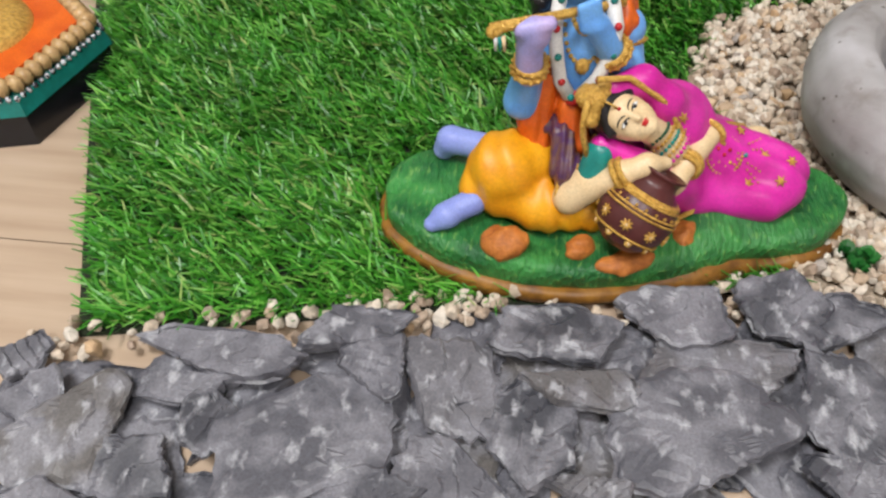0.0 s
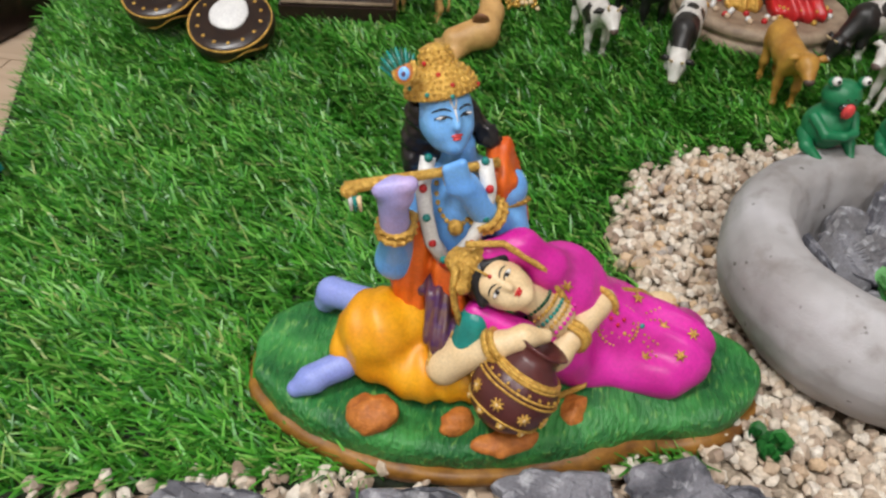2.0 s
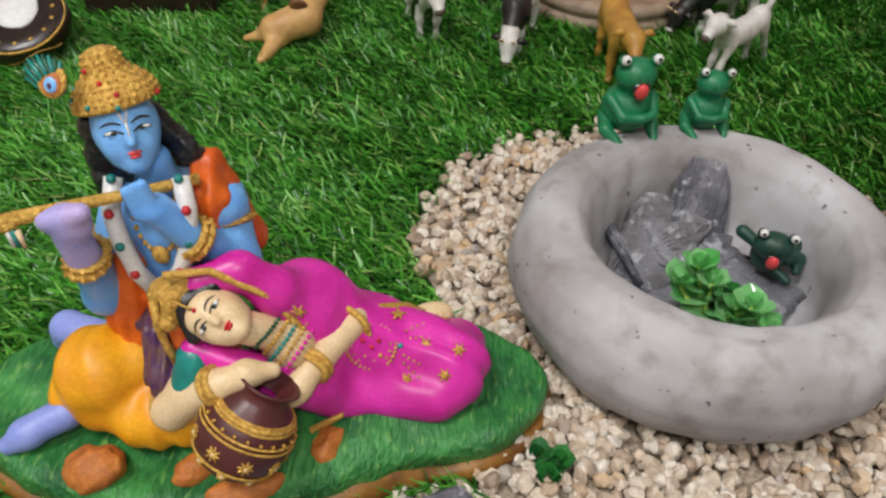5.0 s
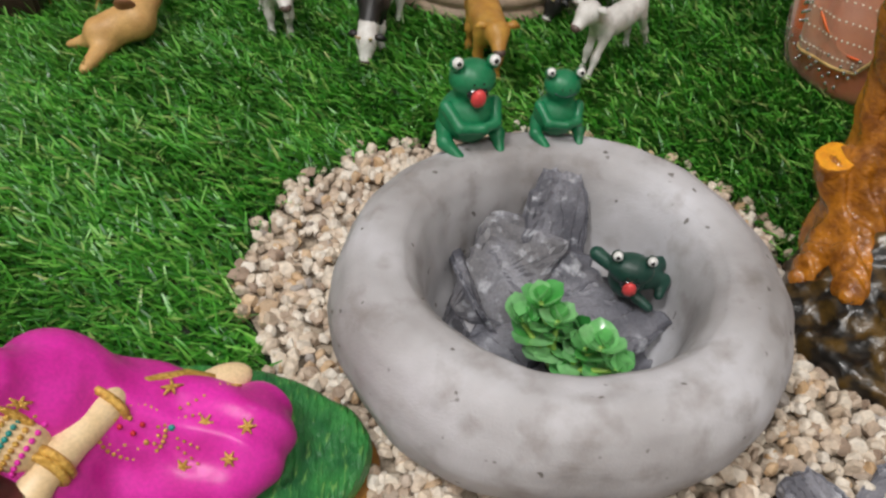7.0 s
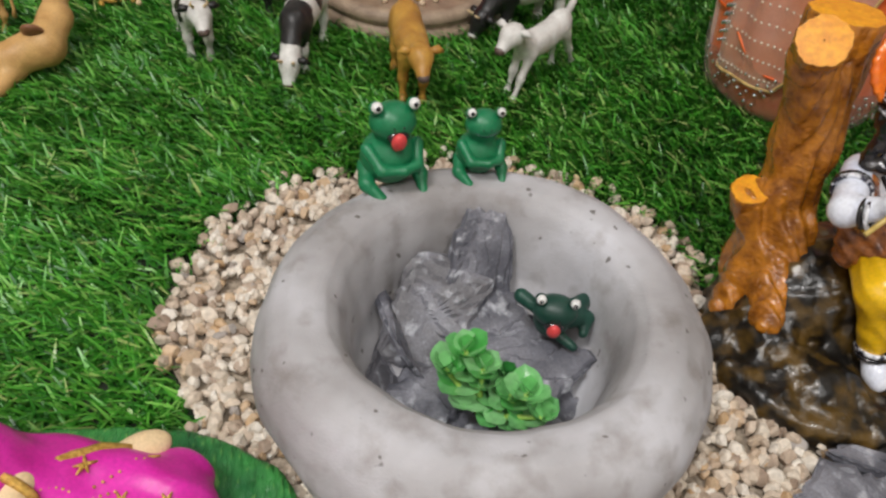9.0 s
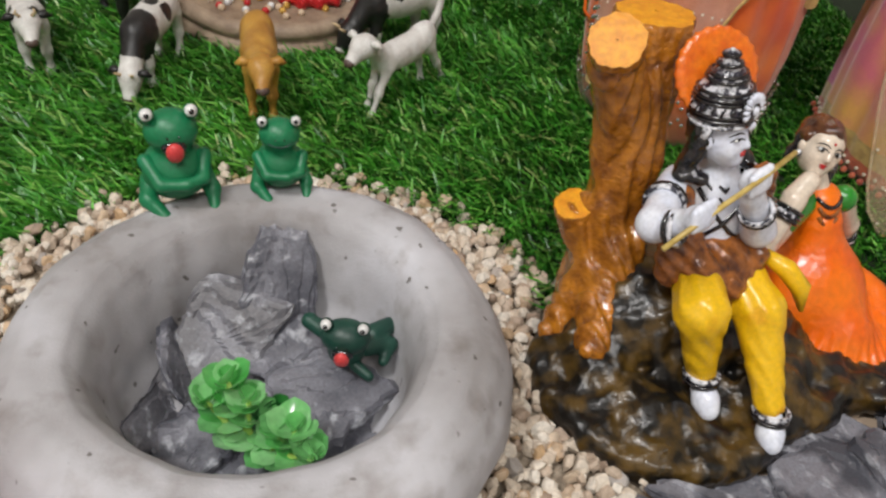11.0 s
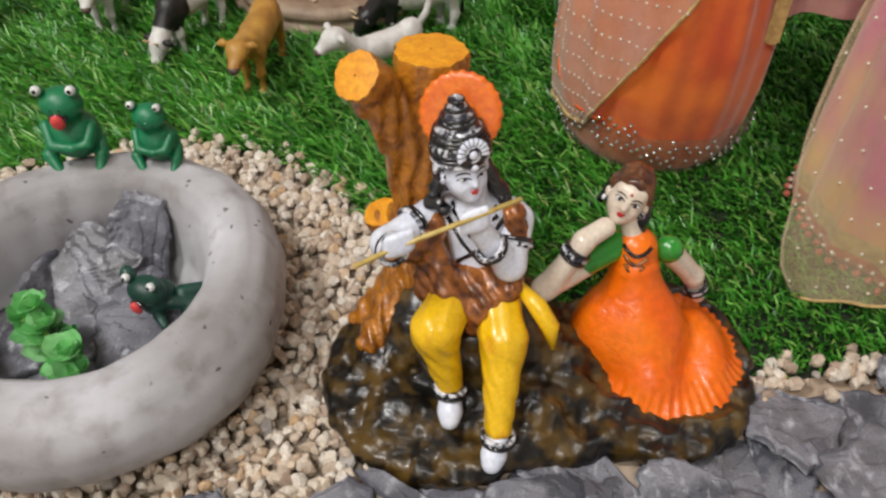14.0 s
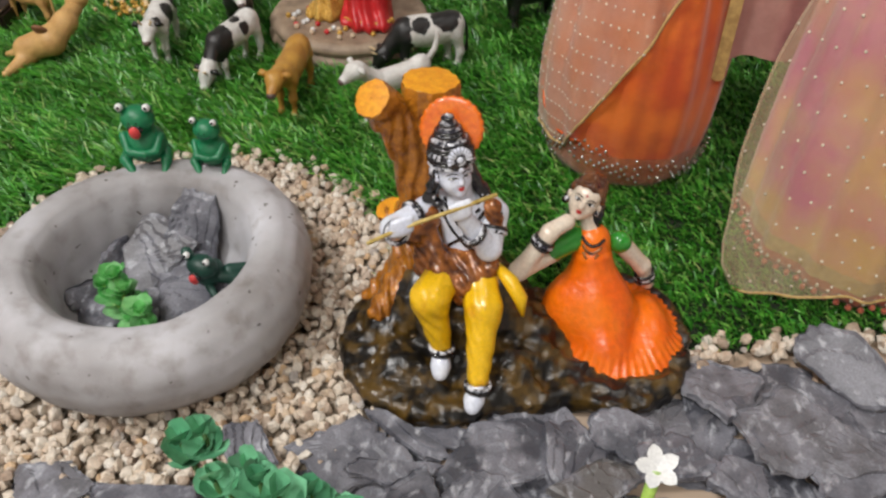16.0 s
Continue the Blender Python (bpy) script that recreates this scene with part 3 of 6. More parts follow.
FRONT = [
    (-0.139, 0.117, 0.03, 0.017, 6), (0.016, 0.134, 0.027, 0.02, -10), (0.133, 0.165, 0.048, 0.037, -5),
    (0.076, 0.137, 0.022, 0.014, 6), (0.198, 0.152, 0.025, 0.013, 6), (-0.03, 0.108, 0.032, 0.016, 6),
    (0.166, 0.125, 0.032, 0.016, 6), (-0.168, 0.09, 0.025, 0.016, 6),
]
RIGHT = [
    (0.326, 0.263, 0.029, 0.014, 12), (0.386, 0.269, 0.035, 0.012, 12), (0.436, 0.312, 0.02, 0.015, -19),
    (0.497, 0.319, 0.037, 0.024, 24), (0.529, 0.343, 0.029, 0.011, -16), (0.527, 0.314, 0.028, 0.009, 12),
    (0.597, 0.343, 0.043, 0.025, 29), (0.591, 0.313, 0.029, 0.013, 12), (0.548, 0.302, 0.021, 0.013, 34),
    (0.64, 0.352, 0.023, 0.025, 12), (0.671, 0.374, 0.026, 0.021, 12), (0.655, 0.331, 0.033, 0.018, 12),
    (0.732, 0.432, 0.027, 0.029, -22), (0.703, 0.354, 0.028, 0.023, 12), (0.786, 0.399, 0.043, 0.035, 12),
    (0.755, 0.395, 0.017, 0.03, 12), (0.818, 0.374, 0.031, 0.024, 12), (0.744, 0.352, 0.025, 0.017, 0),
]
for row in (LEFT, FRONT, RIGHT):
    for i, (x, y, rx, ry, turn) in enumerate(row):
        y += 0.008 if x < 0.0 else 0.0
        slate(x, y, rx, ry, turn, 0.006 + 0.0026 * (i % 3), None, rng.uniform(-5, 7), rng.uniform(-5, 5))
for x, y, rx, ry, turn in ((0.607, 0.380, 0.024, 0.014, 20), (0.553, 0.352, 0.022, 0.011, 5), (0.634, 0.384, 0.022, 0.013, -10), (0.505, 0.366, 0.018, 0.011, -25)):
    slate(x, y, rx, ry, turn, 0.003, 0.007, 2, -2)
slate(0.825, 0.462, 0.042, 0.022, -33, 0.012, 0.010, 38, 8, label="dark slate piece propped up on its edge")

# floor planks round the display
plank = Form()
L, W, G = 1.2, 0.19, 0.0006
plank.add([(x, y, z) for x in (G, L - G) for y in (G, W - G) for z in (-0.003, 0.0)], [[0, 1, 3, 2], [4, 6, 7, 5], [0, 4, 5, 1], [2, 3, 7, 6], [1, 5, 7, 3]], WOOD)
plank_mesh = plank.mesh("plank", False)
for j in range(30):
    for i in range(5):
        ob = new("plank", plank_mesh)
        ob.location = (-2.7 + L * i - (0.4 * j) % 1.2 + 0.31, -2.6 + W * j + 0.02, FLOOR_Z)
        ob.parent = floor

# ---- gravel ----


def chip(seed, r):
    """An angular rounded chip of stone."""
    rg = random.Random(seed)
    bm = bmesh.new()
    s = Vector((rg.uniform(0.8, 1.15), rg.uniform(0.65, 1.0), rg.uniform(0.55, 0.85)))
    for i in range(26):
        v = Vector((rg.gauss(0, 1), rg.gauss(0, 1), rg.gauss(0, 1))).normalized() * rg.uniform(0.92, 1.04)
        bm.verts.new((v.x * s.x * r, v.y * s.y * r, v.z * s.z * r))
    bmesh.ops.convex_hull(bm, input=bm.verts[:])
    loose = [v for v in bm.verts if not v.link_faces]
    bmesh.ops.delete(bm, geom=loose, context="VERTS")
    me = bpy.data.meshes.new("pebble")
    bm.to_mesh(me)
    bm.free()
    return me


CHIPS = [chip(50 + i, 0.0049) for i in range(10)]
for me in CHIPS:
    me.materials.append(PEBBLE)


def gravel_places():
    rg = np.random.RandomState(21)
    x, y = rg.uniform(0.15, 0.53, 9000), rg.uniform(0.24, 0.63, 9000)
    jig = 0.006
    ok = in_outline(x + rg.normal(0, jig, 9000), y + rg.normal(0, jig, 9000), GRAVEL) & ~in_oval(x, y, 0.326, 0.402, 0.078, 0.084)
    ok &= ~in_oval(x, y, 0.06, 0.315, 0.1, 0.06) & ~in_oval(x, y, 0.15, 0.337, 0.082, 0.045)
    x, y = x[ok][:3300], y[ok][:3300]
    z = rg.uniform(0.001, 0.006, len(x))
    sx = rg.uniform(-0.23, 1.05, 900)
    sy = np.interp(sx, FRONT_X, FRONT_Y) + rg.normal(-0.005, 0.007, 900)
    ok = ~in_outline(sx, sy, GRAVEL) & ((sx > 0.15) | ((sx < 0.03) & (sx > -0.06)) | (np.arange(900) % 4 == 0)) & ((sx < 0.47) | (sx > 0.7))
    return np.r_[x, sx[ok]], np.r_[y, sy[ok]], np.r_[z, rg.uniform(0.001, 0.004, ok.sum())], rg


def build_gravel():
    f = Form()
    pts = GRAVEL
    f.add([(x, y, 0.0006) for x, y in pts], [list(range(len(pts)))], GRIT)
    bed = f.thing("gravel_bed", "bed of pale beige and white gravel round the bowl", "gravel", kind="structure")
    x, y, z, rg = gravel_places()
    stretch = (y < 0.45) & (x > 0.40) & (x < 0.5) & (z > 0.0025)
    single = np.flatnonzero(stretch)[:300]
    for i in single:
        ob = new("pebble", CHIPS[i % 10])
        s = rg.uniform(0.7, 1.25)
        ob.matrix_world = pose(x[i], y[i], z[i] + 0.003, *rg.uniform(0, 360, 3)) @ Matrix.Scale(s, 4)
        ob.parent = bed
    rest = np.setdiff1d(np.arange(len(x)), single)
    geo = [(np.array([v.co[:] for v in me.vertices]), [list(p.vertices) for p in me.polygons]) for me in CHIPS]
    verts, faces, base = [], [], 0
    for i in rest:
        v, fc = geo[i % 10]
        r = np.array(Euler(rg.uniform(0, 6.28, 3)).to_matrix())
        verts.append(v @ r.T * rg.uniform(0.6, 1.3) + (x[i], y[i], z[i] + 0.003))
        faces += [[k + base for k in q] for q in fc]
        base += len(v)
    g = Form()
    g.add(np.concatenate(verts), faces, PEBBLE_REST)
    ob = g.part("pebbles", bed, "beige, white and pinkish gravel chips", False)
    tagged(ob, kind="stuff")
    return bed


build_gravel()

# ---- concrete bowl ----


def bowl():
    cx, cy = 0.330, 0.413
    prof = [(0.070, 0.000), (0.082, 0.004), (0.094, 0.014), (0.103, 0.028), (0.107, 0.043), (0.105, 0.056), (0.098, 0.068), (0.088, 0.0745), (0.080, 0.0735), (0.0735, 0.067), (0.069, 0.056), (0.066, 0.042), (0.063, 0.028), (0.055, 0.018), (0.035, 0.013), (0.010, 0.012)]
    prof = [(r * (1.035 if k < 8 else 0.965), h * 1.06) for k, (r, h) in enumerate(prof)]
    fine = []
    for (r0, h0), (r1, h1) in zip(prof, prof[1:]):
        fine += [(r0 + (r1 - r0) * k / 3, h0 + (h1 - h0) * k / 3) for k in range(3)]
    fine.append(prof[-1])

    def shape(a, h):
        return 1 + 0.018 * math.sin(2 * a + 0.9) + 0.012 * math.sin(3 * a + 2 + 30 * h) + 0.008 * math.sin(7 * a - 60 * h) + 0.05 * math.sin(a) ** 2 + 0.004 * math.sin(19 * a + 90 * h)

    f = Form()
    f.lathe((cx, cy, 0), fine, CONCRETE, 120, shape=shape, top=True)
    return f.thing("stone_bowl", "thick-rimmed round grey cast concrete bowl with worn pitted rim", "bowl")


bowl()
# slate flakes lying in the bowl
inside = "slate in the bowl"
slate(0.331, 0.413, 0.052, 0.050, 30, 0.0135, 0.006, 0, 0, inside, "wide dark slate piece covering the bowl floor")
slate(0.303, 0.446, 0.035, 0.029, 20, 0.030, 0.011, 36, -8, inside, "slate piece leaning on the bowl wall")
slate(0.339, 0.464, 0.020, 0.032, 10, 0.042, 0.008, 60, 4, inside, "upright slate piece leaning against the bowl wall")
slate(0.338, 0.434, 0.026, 0.022, -18, 0.025, 0.009, 14, 2, inside, "small slate piece beside the dark frog")
slate(0.364, 0.407, 0.033, 0.027, -12, 0.025, 0.013, 5, 5, inside, "slate slab under the small dark frog")
slate(0.358, 0.388, 0.034, 0.022, -6, 0.015, 0.009, -3, 3, inside, "flat slate piece on the floor of the bowl")
slate(0.290, 0.424, 0.017, 0.029, 16, 0.028, 0.007, 0, 62, inside, "upright slate piece leaning against the bowl wall")
slate(0.278, 0.404, 0.016, 0.023, 4, 0.022, 0.008, 0, 48, inside, "upright slate piece leaning against the bowl wall")
slate(0.306, 0.394, 0.034, 0.026, 35, 0.017, 0.009, 4, -6, inside, "flat slate piece on the floor of the bowl")
slate(0.332, 0.366, 0.028, 0.014, 0, 0.018, 0.008, -5, 2, inside, "flat slate piece on the floor of the bowl")
slate(0.330, 0.405, 0.020, 0.016, 50, 0.018, 0.009, -4, 6, inside, "small slate piece on the floor of the bowl")


def frame_of(across, up):
    """A face's own axes: across, out of the face, up."""
    across, up = Vector(across).normalized(), Vector(up)
    up = (up - across * up.dot(across)).normalized()
    return across, across.cross(up), up


def carved_face(f, mid, axes, s, skin, white, dark, lips, lid=0.0, brow=0.0042):
    """A doll-like painted head about 25 mm wide at s = 1; gives a map from face to place and one onto its skin."""
    across, out, up = axes
    turn = tuple(math.degrees(t) for t in Matrix((across, -out, up)).transposed().to_euler())
    quat = Matrix((across, -out, up)).transposed().to_quaternion()

    def at(a, o, u):
        return Vector(mid) + s * (across * a + out * o + up * u)

    def ell(a, o, u, ra, ro, ru):
        return ("ell", tuple(at(a, o, u)), (s * ra, s * ro, s * ru), turn)

    prims = [ell(0, 0, 0, 0.0122, 0.0132, 0.0152), ell(0, 0.0035, -0.0085, 0.0088, 0.0086, 0.0080), ell(0, 0.0080, -0.0132, 0.0040, 0.0038, 0.0034), ell(0, 0.0070, 0.0055, 0.0092, 0.0058, 0.0052)]
    prims += [ell(k * 0.0050, 0.0072, -0.0050, 0.0044, 0.0042, 0.0046) for k in (-1, 1)]
    prims.append(("cap", tuple(at(0, 0.0124, 0.0018)), tuple(at(0, 0.0146, -0.0038)), 0.0011 * s, 0.0017 * s))
    f.sculpt(prims, skin, 0.0009, 0.0030)

    def on(a, u, lift=0.0):
        q = at(a, 0.0, u)
        return snap(prims, 0.0030, q + out * 0.035, q) + lift * np.array(out)

    for k in (-1, 1):
        f.ball(on(0.0050 * k, 0.0006), (0.0031 * s, 0.0008 * s, (0.0014 - lid) * s), white, 12, quat)
        f.ball(on(0.0050 * k, 0.0004, 0.0004), (0.0013 * s, 0.0007 * s, (0.0013 - lid) * s), dark, 10, quat)
        f.tube([on(0.0050 * k + 0.0011 * j, 0.0018 - lid - 0.00013 * j * j, 0.0002) for j in range(-3, 4)], [0.00025 * s, 0.0004 * s, 0.0005 * s, 0.0005 * s, 0.0005 * s, 0.0004 * s, 0.00025 * s], dark, 5)
        f.tube([on(0.0052 * k + 0.0012 * j, brow - 0.00015 * j * j) for j in range(-3, 4)], [0.0002 * s, 0.0004 * s, 0.0005 * s, 0.0005 * s, 0.0005 * s, 0.0004 * s, 0.0002 * s], dark, 5)
    f.ball(on(0, -0.0078), (0.0027 * s, 0.0009 * s, 0.0008 * s), lips, 10, quat)
    f.ball(on(0, -0.0092), (0.0021 * s, 0.0010 * s, 0.0008 * s), lips, 10, quat)
    return at, on, turn, quat


# ---- reclining pair on a green base ----


def reclining_pair():
    f = Form()
    # base plate
    low = [("slab", (0.058, 0.317), (0.108, 0.066), 0.001, 0.011, 0.004), ("slab", (0.148, 0.338), (0.094, 0.055), 0.001, 0.011, 0.004)]
    high = [("slab", (0.058, 0.318), (0.104, 0.062), 0.006, 0.026, 0.006), ("slab", (0.148, 0.339), (0.090, 0.051), 0.006, 0.024, 0.006)]
    edge = lambda p: 0.0022 * wobble(p * (1, 1, 0.2), 75, 3, 2)
    f.sculpt(low, RIM, 0.002, 0.03, edge)
    f.sculpt(high, BASE_GREEN, 0.002, 0.03, lambda p: edge(p) + 0.0012 * wobble(p, 130, 9, 2))
    for c, r, s in (((0.030, 0.270, 0.030), (0.0135, 0.011, 0.010), 1), ((0.0725, 0.274, 0.027), (0.010, 0.006, 0.006), 2), ((0.098, 0.267, 0.026), (0.018, 0.007, 0.005), 1), ((0.131, 0.289, 0.028), (0.012, 0.008, 0.007), 4)):
        f.sculpt([("ell", c, r, (0, 0, 20 * s))], TERRA, 0.0013, 0.002, lambda p, s=s: 0.0016 * wobble(p, 320, s, 2))
    # kneeling figure: draped legs
    legs = [("ell", (0.026, 0.306, 0.055), (0.021, 0.021, 0.020), (0, 0, 0)), ("cap", (0.030, 0.308, 0.054), (0.062, 0.330, 0.048), 0.019, 0.020), ("cap", (0.012, 0.302, 0.040), (0.050, 0.295, 0.038), 0.012, 0.0145), ("cap", (0.050, 0.295, 0.038), (0.080, 0.298, 0.035), 0.0145, 0.013), ("cap", (0.022, 0.335, 0.038), (0.06, 0.34, 0.04), 0.014, 0.02)]
    fold = lambda p: 0.0008 * np.sin(p[:, 0] * 420 + 60 * p[:, 2] + 2 * wobble(p, 60, 4))
    f.sculpt(legs, YELLOW, 0.0013, 0.006, fold)
    f.sculpt([("cap", (0.010, 0.293, 0.038), (-0.006, 0.284, 0.034), 0.0078, 0.0072), ("cap", (-0.004, 0.283, 0.034), (-0.0125, 0.280, 0.030), 0.0068, 0.0048)], FOOTBLUE, 0.0011, 0.003)
    f.sculpt([("cap", (0.016, 0.335, 0.044), (-0.008, 0.344, 0.040), 0.0082, 0.0085), ("cap", (-0.008, 0.344, 0.040), (-0.012, 0.345, 0.032), 0.0085, 0.007)], FOOTBLUE, 0.0011, 0.003)
    # torso, neck, arms
    body = [("cap", (0.060, 0.338, 0.070), (0.062, 0.340, 0.122), 0.017, 0.021), ("ell", (0.048, 0.339, 0.127), (0.014, 0.012, 0.011), (0, 0, 0)), ("ell", (0.081, 0.342, 0.127), (0.013, 0.012, 0.012), (0, 0, 0)), ("cap", (0.060, 0.338, 0.13), (0.059, 0.336, 0.152), 0.010, 0.008)]
    f.sculpt(body, BLUE, 0.0013, 0.006)
    f.sculpt([("cap", (0.041, 0.338, 0.126), (0.0325, 0.319, 0.092), 0.0098, 0.0096), ("cap", (0.0325, 0.319, 0.092), (0.0345, 0.310, 0.119), 0.0095, 0.0074), ("cap", (0.0815, 0.347, 0.128), (0.0880, 0.334, 0.102), 0.0102, 0.0100), ("cap", (0.0880, 0.334, 0.102), (0.0730, 0.3205, 0.1285), 0.0098, 0.0068)], BLUE, 0.0012, 0.004)
    f.sculpt([("cap", (0.034, 0.310, 0.116), (0.033, 0.307, 0.134), 0.0072, 0.0070), ("ell", (0.034, 0.306, 0.142), (0.009, 0.0075, 0.009), (0, 0, 0)), ("cap", (0.028, 0.302, 0.146), (0.041, 0.304, 0.149), 0.0040, 0.0040)], LILAC, 0.0011, 0.003)
    fingers = [("cap", (0.074, 0.320, 0.128), (0.065, 0.3165, 0.143), 0.0068, 0.0066)] + [("cap", (0.066 - 0.0035 * k, 0.3135, 0.144 - 0.001 * k), (0.063 - 0.0035 * k, 0.3135, 0.157 - 0.002 * k), 0.0027, 0.0022) for k in range(3)]
    f.sculpt(fingers, BLUE, 0.001, 0.0025)
    # head, leaning a little to one side and turned to the listener
    axes = frame_of((0.87, 0.47, 0.04), (-0.22, 0.28, 0.93))
    spot, on_face, turn, quat = carved_face(f, (0.0515, 0.3365, 0.1680), axes, 1.07, BLUE, WHITE, BLACK, TONGUE, 0.0007)
    for k in (-1, 1):
        f.tube([on_face(0.0014 * k * w, h) for h, w in ((0.0035, 0.2), (0.0065, 0.9), (0.0100, 1.2), (0.0125, 1.3))], 0.0005, WHITE, 5)
    f.tube([on_face(0, h) for h in (0.0035, 0.0010, -0.0015)], [0.0005, 0.0005, 0.0002], WHITE, 5)
    f.ball(on_face(0, 0.0128), (0.0012, 0.0010, 0.0014), RED, 8)
    curl = lambda p: 0.0011 * wobble(p, 520, 8, 2)
    hair = [("ell", tuple(spot(0, -0.0050, 0.001)), (0.0140, 0.0125, 0.0165), turn), ("cap", tuple(spot(-0.0118, -0.002, 0.004)), (0.0375, 0.3395, 0.150), 0.0042, 0.0062), ("cap", (0.0375, 0.3395, 0.150), (0.0385, 0.338, 0.132), 0.0062, 0.0048), ("cap", tuple(spot(0, -0.010, -0.002)), (0.055, 0.350, 0.135), 0.012, 0.013), ("cap", tuple(spot(0.0115, -0.003, 0.002)), (0.0700, 0.3440, 0.1540), 0.0040, 0.0050)]
    hair += [("ell", c, (0.0034, 0.0034, 0.0028), (0, 0, 0)) for c in ((0.0705, 0.3400, 0.1545), (0.0740, 0.3405, 0.1530), (0.0765, 0.3420, 0.1535), (0.0725, 0.3420, 0.1580), (0.0365, 0.3350, 0.1440), (0.0360, 0.3360, 0.1360))]
    f.sculpt(hair, BLACK, 0.0011, 0.003, curl)
    # crown, with studs, and the feather
    axis = Vector((-0.24, 0.20, 0.95)).normalized()
    foot = spot(0, -0.0005, 0.0088)
    profile = [(0.0150, 0.0), (0.0166, 0.0006), (0.0167, 0.0026), (0.0160, 0.0050), (0.0144, 0.0078), (0.0118, 0.0104), (0.0094, 0.0124), (0.0080, 0.0140), (0.0078, 0.0158), (0.0074, 0.0184), (0.0058, 0.0208), (0.0030, 0.0221), (0.0004, 0.0225)]
    f.lathe(foot, profile, GOLD, 40, axis)
    side = axis.orthogonal().normalized()
    for row in range(9):
        h = 0.0014 + 0.0023 * row
        r = float(np.interp(h, [b for _, b in profile], [a for a, _ in profile]))
        k = max(8, int(2 * math.pi * r / 0.0031))
        for i in range(k):
            a = 2 * math.pi * (i + 0.5 * (row % 2)) / k
            gem = TEAL if (i * 7 + row * 5) % 23 == 0 else RED if (i * 5 + row * 3) % 29 == 0 else GOLD
            f.ball(foot + axis * h + r * (math.cos(a) * side + math.sin(a) * axis.cross(side)), 0.0008 if gem is GOLD else 0.0012, gem, 6)
    for i in range(11):
        a = radians(48 + 14 * i)
        tip = Vector((0.0320 + 0.0088 * math.cos(a), 0.3275, 0.1935 + 0.0088 * math.sin(a)))
        root = Vector((0.0370, 0.3260, 0.1880))
        f.tube([root, root.lerp(tip, 0.5) + Vector((0, -0.0015, 0)), tip], [0.0010, 0.0019, 0.0004], DEEPTEAL if i % 2 else TEAL, 6)
    fa = Euler((radians(60), 0, radians(-8)))
    f.ball((0.0345, 0.3245, 0.1935), (0.0058, 0.0066, 0.0016), GOLD, 16, fa)
    f.ball((0.0346, 0.3236, 0.1932), (0.0044, 0.0050, 0.0015), TERRA, 14, fa)
    f.ball((0.0347, 0.3228, 0.1929), (0.0030, 0.0034, 0.0014), BLUE, 12, fa)
    f.ball((0.0347, 0.3222, 0.1927), (0.0015, 0.0018, 0.0012), PURPLE, 10, fa)
    # shawl, sash and lap cloth
    f.sculpt([("cap", (0.0770, 0.3430, 0.1480), (0.0795, 0.3370, 0.1340), 0.0060, 0.0078), ("cap", (0.0795, 0.3370, 0.1340), (0.0780, 0.3320, 0.1150), 0.0078, 0.0060), ("cap", (0.080, 0.346, 0.146), (0.088, 0.354, 0.10), 0.006, 0.009), ("cap", (0.045, 0.322, 0.108), (0.040, 0.320, 0.082), 0.0075, 0.010), ("cap", (0.040, 0.320, 0.082), (0.046, 0.318, 0.062), 0.010, 0.011), ("cap", (0.058, 0.318, 0.092), (0.064, 0.312, 0.074), 0.008, 0.009)], ORANGE, 0.0013, 0.004, lambda p: 0.0006 * np.sin(p[:, 0] * 900))
    f.sculpt([("cap", (0.056, 0.308, 0.080), (0.060, 0.297, 0.064), 0.0065, 0.008), ("cap", (0.060, 0.297, 0.064), (0.062, 0.290, 0.052), 0.008, 0.006), ("cap", (0.05, 0.316, 0.080), (0.075, 0.318, 0.082), 0.007, 0.007)], PURPLE, 0.0013, 0.004, lambda p: 0.0009 * np.sin(p[:, 0] * 1200))
    for k in range(4):
        f.tube([(0.056 + 0.003 * k, 0.290 + 0.0008 * k, 0.0625), (0.0555 + 0.0036 * k, 0.2855, 0.055), (0.056 + 0.0036 * k, 0.284, 0.050)], [0.001, 0.0016, 0.0008], GOLD, 6)
    # flute with its end bell and tassel
    f.tube([(0.0135, 0.2975, 0.1480), (0.0335, 0.3075, 0.1485), (0.0580, 0.3205, 0.1478), (0.0785, 0.3320, 0.1475)], [0.0032, 0.0026, 0.0024, 0.0026], GOLD, 10)
    f.ball((0.0150, 0.2978, 0.1465), (0.0042, 0.0035, 0.0036), GOLD, 10)
    for k, m in enumerate((WHITE, TEAL, CREAM)):
        f.tube([(0.016 + 0.0018 * k, 0.296, 0.1455), (0.0165 + 0.0022 * k, 0.295, 0.138)], [0.0013, 0.0007], m, 6)
    # garland: white cords with red and green flowers
    left = [(0.0460, 0.3265, 0.150), (0.0450, 0.3190, 0.138), (0.0475, 0.3155, 0.124), (0.0510, 0.3145, 0.110), (0.0570, 0.3140, 0.101)]
    right = [(0.0720, 0.3290, 0.150), (0.0755, 0.3215, 0.140), (0.0750, 0.3180, 0.126), (0.0700, 0.3155, 0.112), (0.0620, 0.3140, 0.101)]
    for path in (left, right):
        f.tube(path, 0.0038, WHITE, 10)
        for i, q in enumerate(path):
            f.ball(np.array(q) + (0.0005, -0.0032, 0.0014), 0.0021, RED if i % 2 else TEAL, 8)
    f.ball((0.059, 0.3135, 0.100), 0.0045, RED, 10)
